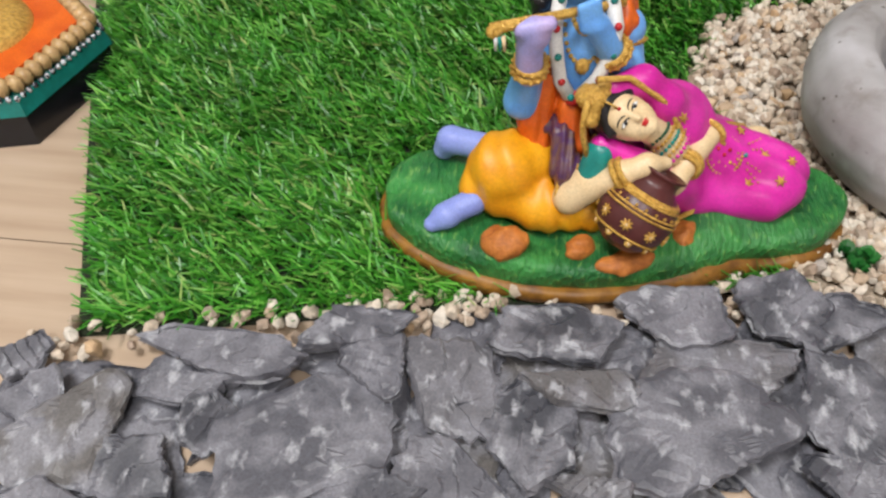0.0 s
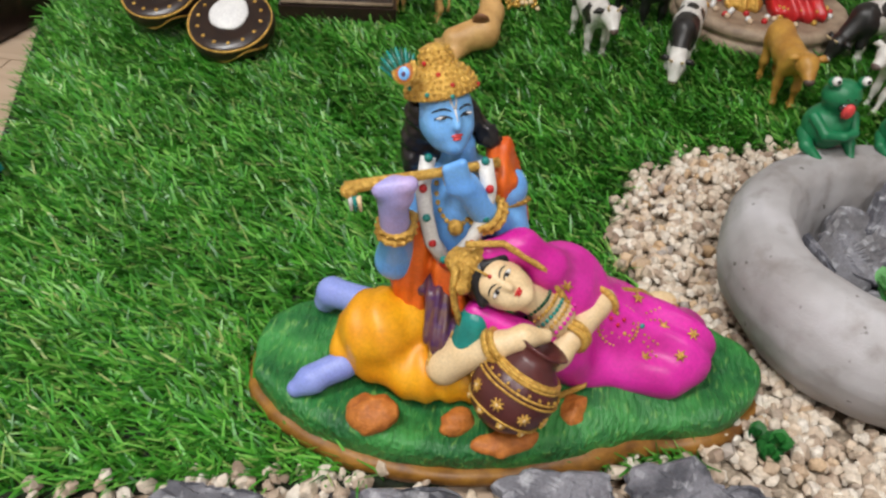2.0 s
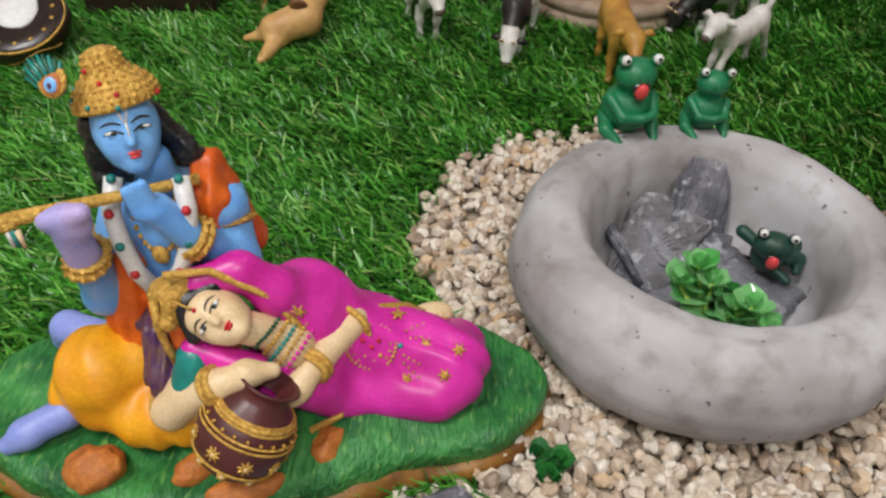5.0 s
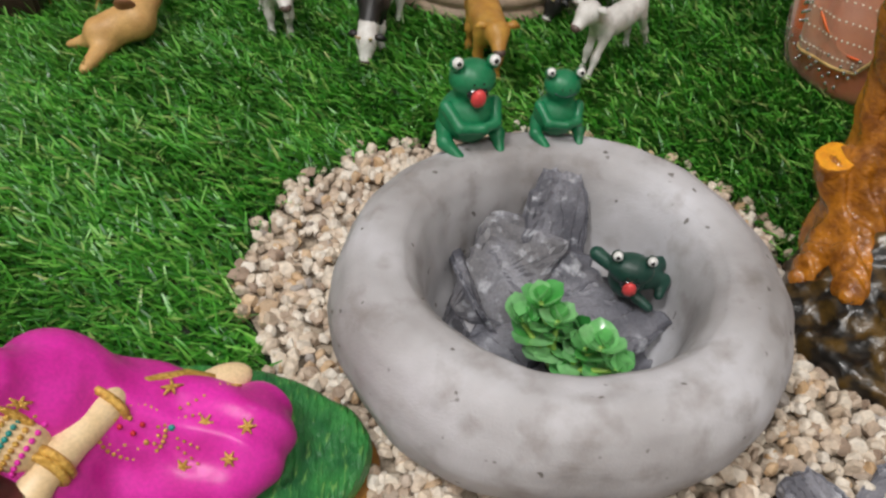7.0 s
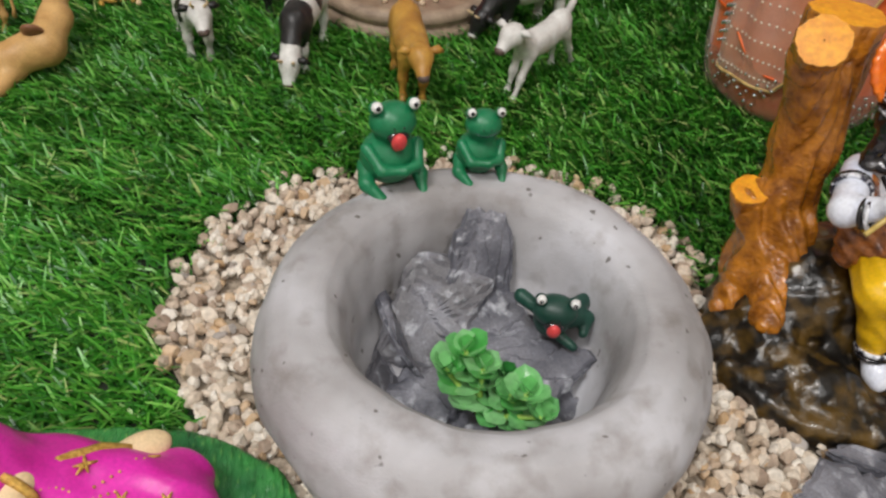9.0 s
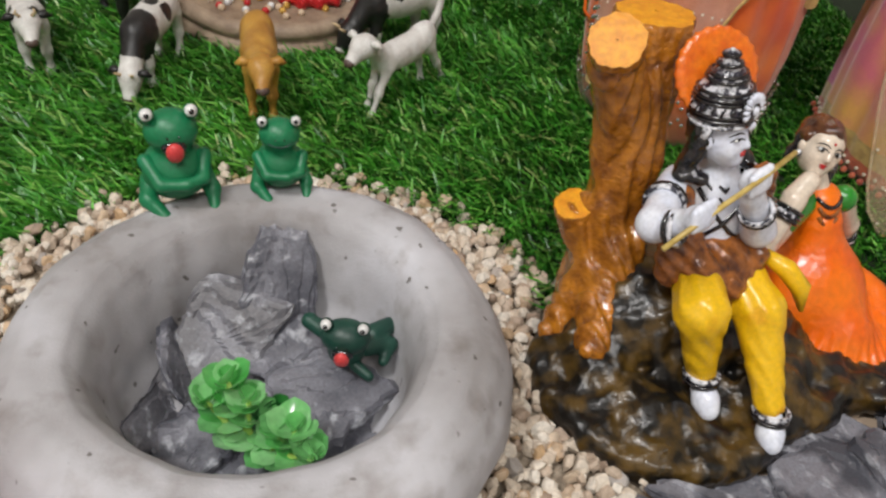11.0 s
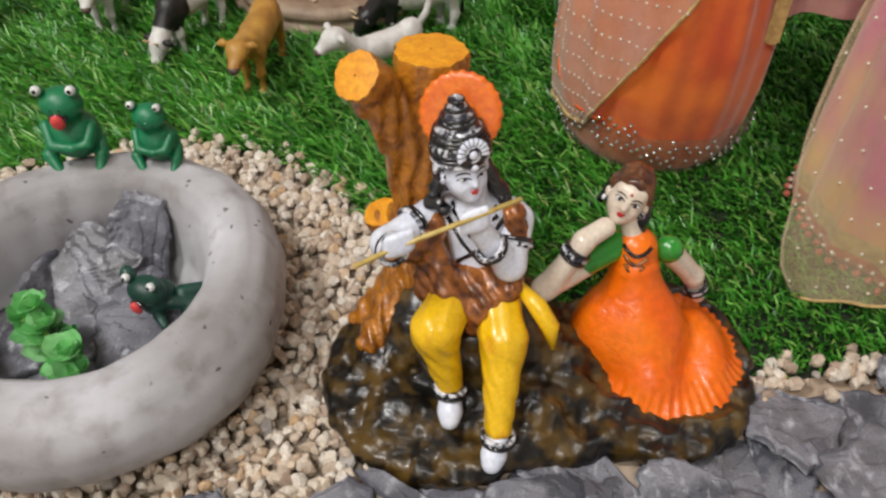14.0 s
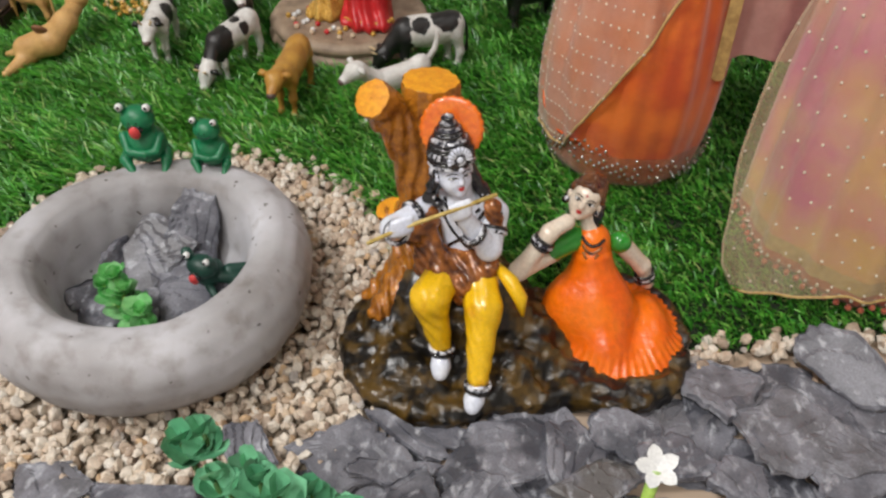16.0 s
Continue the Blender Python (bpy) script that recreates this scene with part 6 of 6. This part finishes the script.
def dark_block(name, label, cat, x, y, sx, sy, sz, z0, turn, mat, edge):
    """A bevelled low box with a proud rim line."""
    bm = bmesh.new()
    bmesh.ops.create_cube(bm, size=1, matrix=pose(x, y, z0 + sz / 2, 0, 0, turn) @ Matrix.Diagonal((sx, sy, sz, 1)))
    bmesh.ops.bevel(bm, geom=bm.edges[:], offset=0.003, segments=2, affect="EDGES")
    me = bpy.data.meshes.new(name)
    bm.to_mesh(me)
    bm.free()
    me.materials.append(mat)
    ob = tagged(new(name, me), label, cat)
    f = Form()
    m = pose(x, y, z0 + sz, 0, 0, turn)
    f.tube([m @ Vector((a * (sx / 2 - 0.004), b * (sy / 2 - 0.004), 0.0005)) for a, b in ((-1, -1), (1, -1), (1, 1), (-1, 1))], 0.0018, edge, 6, True)
    f.part("rim", ob, "pale worn rim line")
    return ob


dark_block("wooden_tray", "long dark brown wooden tray behind the lamp dish", "tray", -0.11, 0.80, 0.12, 0.05, 0.022, 0.004, 8, LACQUER, TURNED)
dark_block("storage_box", "dark box with a pale rim standing on the plank floor", "box", -0.475, 0.73, 0.14, 0.11, 0.06, FLOOR_Z, -12, LACQUER, TURNED)

# ---- six-sided painted pedestal at the turf's edge ----


def hexa(f, cx, cy, r, z0, z1, mat, turn, inset=0.0):
    v = []
    for z, q in ((z0, r), (z1, r - inset)):
        v += [(cx + q * math.cos(radians(60 * k + turn)), cy + q * math.sin(radians(60 * k + turn)), z) for k in range(6)]
    f.add(v, [[k, (k + 1) % 6, 6 + (k + 1) % 6, 6 + k] for k in range(6)] + [[6, 7, 8, 9, 10, 11]], mat)


def pedestal():
    top = empty_thing("pedestal", 0, 0, 0, "six-sided orange pedestal with teal edge and gold rope moulding", "pedestal")
    cx, cy, r, turn = -0.365, 0.425, 0.096, 16
    dark = paint("dark_foot", (0.012, 0.013, 0.018), None, 0.25)
    f = Form()
    hexa(f, cx, cy, r, FLOOR_Z, 0.020, dark, turn, 0.004)
    f.part("foot", top, "dark glossy foot", False)
    f = Form()
    hexa(f, cx, cy, r - 0.001, 0.0195, 0.031, TEAL, turn, 0.003)
    f.part("edge_band", top, "teal painted band", False)
    rope = paint("gold_rope", (0.62, 0.42, 0.20), (0.40, 0.24, 0.10), 0.4, 200)
    for k in range(6):
        a, b = (Vector((cx + (r - 0.012) * math.cos(radians(60 * q + turn)), cy + (r - 0.012) * math.sin(radians(60 * q + turn)), 0.036)) for q in (k, k + 1))
        g = Form()
        for i in range(9):
            p, q = a.lerp(b, i / 9), a.lerp(b, (i + 0.9) / 9)
            g.tube([p, p.lerp(q, 0.5) + Vector((0, 0, 0.001)), q], [0.0045, 0.0072, 0.0045], rope, 10)
        g.part("rope", top, "twisted gold rope moulding")
        g = Form()
        for i in range(16):
            p = a.lerp(b, i / 16)
            out = (p - Vector((cx, cy, p.z))).normalized()
            g.ball(p + out * 0.0075 + Vector((0, 0, -0.004)), 0.0022, SILVER, 6)
        g.part("bead_row", top, "row of small pale beads")
    g = Form()
    hexa(g, cx, cy, r - 0.018, 0.030, 0.040, ORANGE, turn, 0.002)
    g.part("top", top, "glossy orange top", False)
    g = Form()
    g.lathe((cx, cy, 0.039), [(0.046, 0.0), (0.044, 0.006), (0.036, 0.010), (0.028, 0.012), (0.0005, 0.013)], GOLD, 40)
    g.part("boss", top, "gold painted boss")
    return top


pedestal()

# ---- dressed dolls ----


def cloth(name, col, col2, rough, alpha=1.0, scale=120, sheen=0.4):
    m, nt, b = nodes_of(name)
    weave = scaled_noise(nt, 1600, 2)
    patch = scaled_noise(nt, scale, 4)
    base = ramp(nt, patch.outputs["Fac"], [(0.35, col2), (0.62, col)]).outputs[0]
    g = ramp(nt, weave.outputs["Fac"], [(0.3, (0.75, 0.75, 0.75)), (0.7, (1, 1, 1))]).outputs[0]
    nt.links.new(mixed(nt, 1.0, base, g, "MULTIPLY"), b.inputs["Base Color"])
    b.inputs["Roughness"].default_value, b.inputs["Alpha"].default_value = rough, alpha
    b.inputs["Sheen Weight"].default_value = sheen
    bumped(nt, b, weave.outputs["Fac"], 0.4, 0.0006)
    return m


SATIN = cloth("orange_satin", (0.88, 0.19, 0.018), (0.66, 0.085, 0.010), 0.32, 1, 30)
SHEER_O = cloth("sheer_orange_net", (0.88, 0.60, 0.46), (0.80, 0.44, 0.28), 0.45, 0.45, 22)
SHEER_B = cloth("sheer_brown_hem", (0.50, 0.27, 0.16), (0.40, 0.18, 0.10), 0.5, 0.34, 60)
SHEER_G = cloth("sheer_gold_net", (0.80, 0.64, 0.42), (0.70, 0.53, 0.32), 0.45, 0.34, 30)
PATCHWORK = cloth("pink_and_yellow_brocade", (0.66, 0.06, 0.30), (0.82, 0.50, 0.06), 0.45, 1, 11)
HEMBEAD = cloth("orange_bead_hem", (0.58, 0.13, 0.05), (0.36, 0.06, 0.03), 0.45, 1, 200)
DUSTY = cloth("dusty_pink_cloth", (0.48, 0.24, 0.20), (0.40, 0.18, 0.15), 0.55, 1, 60)
GILT = cloth("gilt_ribbon", (0.62, 0.42, 0.14), (0.42, 0.26, 0.08), 0.4, 1, 200)
DOT = paint("pale_sequin", (0.80, 0.72, 0.58), None, 0.25)
MIRROR_DOT = paint("silver_sequin", (0.66, 0.68, 0.66), (0.40, 0.42, 0.40), 0.18, 300, 900, 0.2, 0.0003, 0.8)


def sheet(f, grid, mat):
    """A cloth from rows of points, 0.8 mm thick."""
    rows, cols = len(grid), len(grid[0])
    v = np.array(grid).reshape(-1, 3)
    du = np.gradient(np.array(grid), axis=0).reshape(-1, 3)
    dv = np.gradient(np.array(grid), axis=1).reshape(-1, 3)
    nrm = np.cross(du, dv)
    nrm /= np.linalg.norm(nrm, axis=1)[:, None] + 1e-12
    idx = lambda i, j: i * cols + j
    q = [[idx(i, j), idx(i, j + 1), idx(i + 1, j + 1), idx(i + 1, j)] for i in range(rows - 1) for j in range(cols - 1)]
    f.add(v, q, mat)
    return v.reshape(rows, cols, 3), nrm.reshape(rows, cols, 3)


def orange_doll():
    f = Form()
    cx, cy = 0.655, 0.716
    prof = [(0.040, 0.002), (0.062, 0.003), (0.068, 0.010), (0.072, 0.022), (0.0755, 0.040), (0.0785, 0.070), (0.0785, 0.110), (0.073, 0.160), (0.064, 0.220), (0.050, 0.280), (0.034, 0.320), (0.024, 0.330)]

    def radius(z):
        return float(np.interp(z, [h for _, h in prof], [r for r, _ in prof]))

    def folds(a, h):
        k = min(1.0, h / 0.03) * (0.4 + 0.6 * min(1, h / 0.2))
        return 1 + k * (0.028 * math.sin(11 * a + 6 * h) + 0.018 * math.sin(23 * a + 1.3 - 9 * h) + 0.02 * math.sin(3 * a))

    fine = [(radius(z), z) for z in np.linspace(0.0101, 0.330, 60)]
    f.lathe((cx, cy, 0), [(0.03, 0.002), (0.061, 0.003), (0.0675, 0.0101)] + fine[1:], SATIN, 120, shape=folds, top=True)

    def at(a, z, lift):
        r = radius(z) * folds(a, z) + lift
        return (cx + r * math.cos(a), cy + r * math.sin(a), z)

    # brown hem net, sheer veil over the front, edged with sequins
    sheet(f, [[at(a, z, 0.003 + 0.001 * math.sin(9 * a)) for a in np.linspace(0, 2 * math.pi, 121)] for z in np.linspace(0.004, 0.046, 12)], SHEER_B)
    veil = [[at(a, z, 0.005 + 0.002 * math.sin(17 * a + 20 * z)) for a in np.linspace(radians(185), radians(185 + 40 + 88 * min(1, t * 1.25)), 50)] for t, z in zip(np.linspace(0.02, 1, 40), np.linspace(0.036, 0.325, 40))]
    v, nr = sheet(f, veil, SHEER_O)
    rg = random.Random(5)
    for i in range(1, 40, 2):
        for j in range(1, 50, 3):
            k = min(49, j + (i // 2) % 2)
            f.ball(v[i][k] + 0.0006 * nr[i][k], 0.0013, DOT, 6)
    edge = [tuple(p) for p in v[0]] + [tuple(p) for p in v[:, -1]]
    f.tube(edge[::2], 0.0014, GILT, 6)
    f.tube([at(a, 0.052 + 0.05 * max(0, math.sin(a - 0.6)) + 0.004 * math.sin(6 * a), 0.0035) for a in np.linspace(2.8, 4.2, 40)], 0.0012, ORANGE, 6)
    for row in range(6):
        for k in range(64):
            a = 2 * math.pi * (k + 0.5 * (row % 2)) / 64
            wave = 0.012 * math.sin(3 * a + 1)
            if 175 < math.degrees(a) < 345 and rg.random() < 0.62:
                f.ball(at(a, 0.020 + 0.0048 * row + max(0, wave), 0.0055), (0.0016, 0.0016, 0.0016), MIRROR_DOT, 6)
    for k in range(10):
        for row in range(12):
            f.ball(at(radians(184 + 2.4 * (k % 4) - row * 0.2), 0.055 + 0.007 * row + 0.002 * k, 0.0065), 0.0013, MIRROR_DOT, 6)
    return f.thing("dressed_doll", "doll in an orange satin skirt under a sheer dotted veil", "doll", "dressed dolls")


def gold_doll():
    f = Form()
    cx, cy = 0.864, 0.632
    prof = [(0.080, 0.004), (0.096, 0.006), (0.099, 0.012), (0.099, 0.030), (0.099, 0.080), (0.097, 0.140), (0.092, 0.210), (0.080, 0.280), (0.050, 0.325), (0.026, 0.335)]

    def radius(z):
        return float(np.interp(z, [h for _, h in prof], [r for r, _ in prof]))

    def folds(a, h):
        return 1 + 0.025 * math.sin(9 * a + 5 * h) + 0.02 * math.sin(17 * a + 0.7) + 0.012 * math.sin(31 * a)

    f.lathe((cx, cy, 0), [(0.05, 0.004)] + [(radius(z), z) for z in np.linspace(0.006, 0.020, 6)], HEMBEAD, 120, shape=folds)
    f.lathe((cx, cy, 0), [(radius(z), z) for z in np.linspace(0.020, 0.034, 6)], GILT, 120, shape=folds)
    f.lathe((cx, cy, 0), [(radius(z), z) for z in np.linspace(0.034, 0.335, 50)], PATCHWORK, 120, shape=folds, top=True)

    def at(a, z, lift):
        r = radius(max(z, 0.012)) * folds(a, z) + lift
        return (cx + r * math.cos(a), cy + r * math.sin(a), z)

    for k in range(72):
        a = 2 * math.pi * k / 72
        f.ball(at(a, 0.008, 0.002), 0.0028, HEMBEAD, 8)
        f.ball(at(a, 0.0145, 0.0015), 0.0017, DOT, 6)
    # sheer net veil that hangs clear of the skirt at its corner
    a1 = radians(300)
    veil = []
    for t in np.linspace(0, 1, 44):
        row = []
        for s in np.linspace(0, 1, 60):
            start = radians(219 - 47 * t ** 0.7)
            a = start + (a1 - start) * s
            foot = 0.003 + 0.022 * min(1.0, (s / 0.35)) ** 1.2 + 0.05 * max(0, s - 0.6)
            z = foot + (0.33 - foot) * t
            corner = 0.040 * math.exp(-((s / 0.30) ** 1.5)) * (1 - t) ** 1.2
            row.append(at(a, z, 0.006 + corner + 0.0022 * math.sin(26 * s + 5 * t)))
        veil.append(row)
    v, nr = sheet(f, veil, SHEER_G)
    for i in range(1, 44, 3):
        for j in range(1, 60, 4):
            k = min(59, j + 2 * ((i // 3) % 2))
            f.ball(v[i][k] - 0.0006 * nr[i][k], 0.0012, DOT, 6)
    f.tube([tuple(p) for p in v[:, 0]][::2], 0.0012, SHEER_G, 6)
    f.tube([tuple(p) for p in v[0]][::2], 0.0012, GILT, 6)
    return f.thing("dressed_doll", "doll in pink and yellow brocade skirt under gold net veil", "doll", "dressed dolls")


def scarf():
    f = Form()
    rows = []
    for t in np.linspace(0, 1, 20):
        rows.append([(0.722 + 0.060 * s - 0.010 * t, 0.672 + 0.006 * math.sin(9 * s) - 0.010 * s, 0.128 + 0.20 * t + 0.012 * math.sin(3 * s)) for s in np.linspace(0, 1, 16)])
    sheet(f, rows, DUSTY)
    ob = f.thing("hanging_scarf", "dusty pink cloth hanging between the two dolls", "scarf")
    g = Form()
    sheet(g, [[(0.714 + 0.010 * s - 0.006 * t, 0.668, 0.112 + 0.20 * t + 0.006 * abs(s - 0.5)) for s in np.linspace(0, 1, 4)] for t in np.linspace(0, 1, 12)], GILT)
    g.part("ribbon", ob, "narrow gilt ribbon edge")
    return ob


orange_doll()
gold_doll()
scarf()

# ---- small plants ----


def leaf_form(size, mat, cup=0.25, wide=0.95):
    f = Form()
    rows = []
    for t in np.linspace(0, 1, 7):
        w = wide * math.sin(math.pi * min(1, 0.06 + 0.94 * t) ** 1.25) ** 0.75 * size * 0.5 + 0.0002
        rows.append([(s * w, t * size, cup * size * (t * t * 0.6 + (s * w / size) ** 2 * 2.2)) for s in (-1, -0.5, 0, 0.5, 1)])
    sheet(f, rows, mat)
    return f.mesh("leaf")


def leaf_material(name, a, b, rough, trans):
    m, nt, bs = nodes_of(name)
    rnd = nt.nodes.new("ShaderNodeObjectInfo").outputs["Random"]
    base = ramp(nt, rnd, [(0, a), (1, b)]).outputs[0]
    n = scaled_noise(nt, 260, 3)
    nt.links.new(mixed(nt, 1.0, base, ramp(nt, n.outputs["Fac"], [(0.3, (0.75, 0.75, 0.75)), (0.7, (1, 1, 1))]).outputs[0], "MULTIPLY"), bs.inputs["Base Color"])
    bs.inputs["Roughness"].default_value = rough
    bs.inputs["Transmission Weight"].default_value = trans
    bs.inputs["Coat Weight"].default_value = 0.4
    return m


GLASSLEAF = leaf_material("translucent_leaf", (0.10, 0.50, 0.10), (0.42, 0.86, 0.38), 0.22, 0.3)
DEEPLEAF = leaf_material("deep_leaf", (0.012, 0.10, 0.022), (0.03, 0.20, 0.035), 0.35, 0.0)
SUCCULENT = leaf_material("succulent_leaf", (0.09, 0.36, 0.18), (0.22, 0.58, 0.33), 0.5, 0.0)
STEM = paint("pale_stem", (0.42, 0.62, 0.12), (0.28, 0.46, 0.08), 0.45)
STEM_DARK = paint("green_stem", (0.06, 0.16, 0.03), None, 0.5)


def rosette_plant(name, label, x, y, z, stems, size, leaf_mat, stem_mat, seed, per=6):
    """Stems from one root, with leaves in whorls along and on top of each."""
    rg = random.Random(seed)
    top = empty_thing(name, x, y, z, label, "plant")
    leaf = leaf_form(size, leaf_mat)
    for tx, ty, tz in stems:
        f = Form()
        pts = [(x, y, z), ((x + tx) / 2 + rg.uniform(-0.003, 0.003), (y + ty) / 2, (z + tz) / 2 + 0.004), (tx, ty, tz)]
        f.tube(pts, [0.0016, 0.0014, 0.0010], stem_mat, 7)
        f.part("stem", top)
        for w, (h, n, lift) in enumerate(((0.45, per - 2, 8), (0.72, per - 1, 20), (0.95, per, 34), (1.0, 3, 62))):
            base = Vector(pts[0]).lerp(Vector(pts[2]), h)
            for k in range(n):
                ob = new("leaf", leaf)
                s = rg.uniform(0.7, 1.1) * (0.75 if h == 1.0 else 1)
                ob.matrix_world = Matrix.Translation(base) @ pose(0, 0, 0, 0, 0, 360 * k / n + 37 * w + rg.uniform(-15, 15)) @ pose(0, 0, 0, lift + rg.uniform(-10, 14)) @ Matrix.Scale(s, 4)
                ob.parent = top
    return top


rosette_plant("water_plant", "bright translucent green plastic plant among slate in the bowl", 0.328, 0.378, 0.022, [(0.316, 0.390, 0.064), (0.307, 0.388, 0.054), (0.324, 0.384, 0.058), (0.343, 0.370, 0.055), (0.350, 0.362, 0.047), (0.337, 0.374, 0.050)], 0.0138, GLASSLEAF, STEM, 3, 5)
rosette_plant("water_plant", "small dark green plastic sprig among slate in the bowl", 0.325, 0.385, 0.022, [(0.322, 0.390, 0.048), (0.334, 0.384, 0.046)], 0.012, DEEPLEAF, STEM_DARK, 4, 5)
tops = [(0.474 + 0.0088 * k, 0.209 - 0.0018 * k + 0.007 * math.sin(2.4 * k), 0.180 - 0.0014 * k + 0.006 * math.sin(1.7 * k)) for k in range(13)]
rosette_plant("succulent_plant", "matt green succulent with fleshy leaves standing among the slate", 0.518, 0.192, 0.004, tops, 0.0145, SUCCULENT, STEM_DARK, 5, 6)
rosette_plant("green_sprig", "small dark green sprig poking out of the gravel", 0.236, 0.298, 0.002, [(0.232, 0.304, 0.010), (0.242, 0.300, 0.011), (0.236, 0.292, 0.010)], 0.009, DEEPLEAF, STEM_DARK, 6, 4)


def bead_heap():
    f = Form()
    rg = random.Random(8)
    for i in range(60):
        f.ball((0.066 + rg.gauss(0, 0.016), 0.858 + rg.gauss(0, 0.012), 0.014 + rg.uniform(0, 0.006)), rg.uniform(0.002, 0.0034), GOLD if i % 3 else CREAM, 6)
    return f.thing("bead_garland", "small heap of gold and cream beads on the turf", "garland", kind="stuff")


bead_heap()


def white_flower():
    top = empty_thing("flower", 0, 0, 0, "small white plastic flower on a pale green stem", "flower")
    f = Form()
    f.tube([(0.652, 0.214, 0.004), (0.654, 0.216, 0.080), (0.655, 0.220, 0.150), (0.656, 0.2265, 0.190)], [0.0022, 0.0020, 0.0022, 0.0026], STEM, 8)
    f.part("stem", top)
    petal = leaf_form(0.0088, WHITE, 0.12, 0.62)
    for k in range(5):
        ob = new("petal", petal)
        ob.matrix_world = Matrix.Translation((0.656, 0.2265, 0.1905)) @ pose(0, 0, 0, 25, 0, 0) @ pose(0, 0, 0, 0, 0, 72 * k + 18) @ pose(0, 0, 0, 12)
        ob.parent = top
    for k in range(4):
        g = Form()
        a = 1.6 * k
        g.sculpt([("ell", (0.6555 + 0.004 * math.cos(a), 0.222 + 0.004 * math.sin(a), 0.160 + 0.005 * k), (0.0026, 0.0026, 0.0038), (0, 0, 0))], STEM, 0.001, 0.001)
        g.part("bud", top, "pale green bud")
    leaf = leaf_form(0.020, DEEPLEAF)
    for k in range(8):
        ob = new("leaf", leaf)
        ob.matrix_world = Matrix.Translation((0.656, 0.218, 0.125 + 0.004 * (k % 3))) @ pose(0, 0, 0, 0, 0, 45 * k) @ pose(0, 0, 0, 25)
        ob.parent = top
    top.matrix_world = pose(-0.002, 0.003, 0.0)
    return top


white_flower()
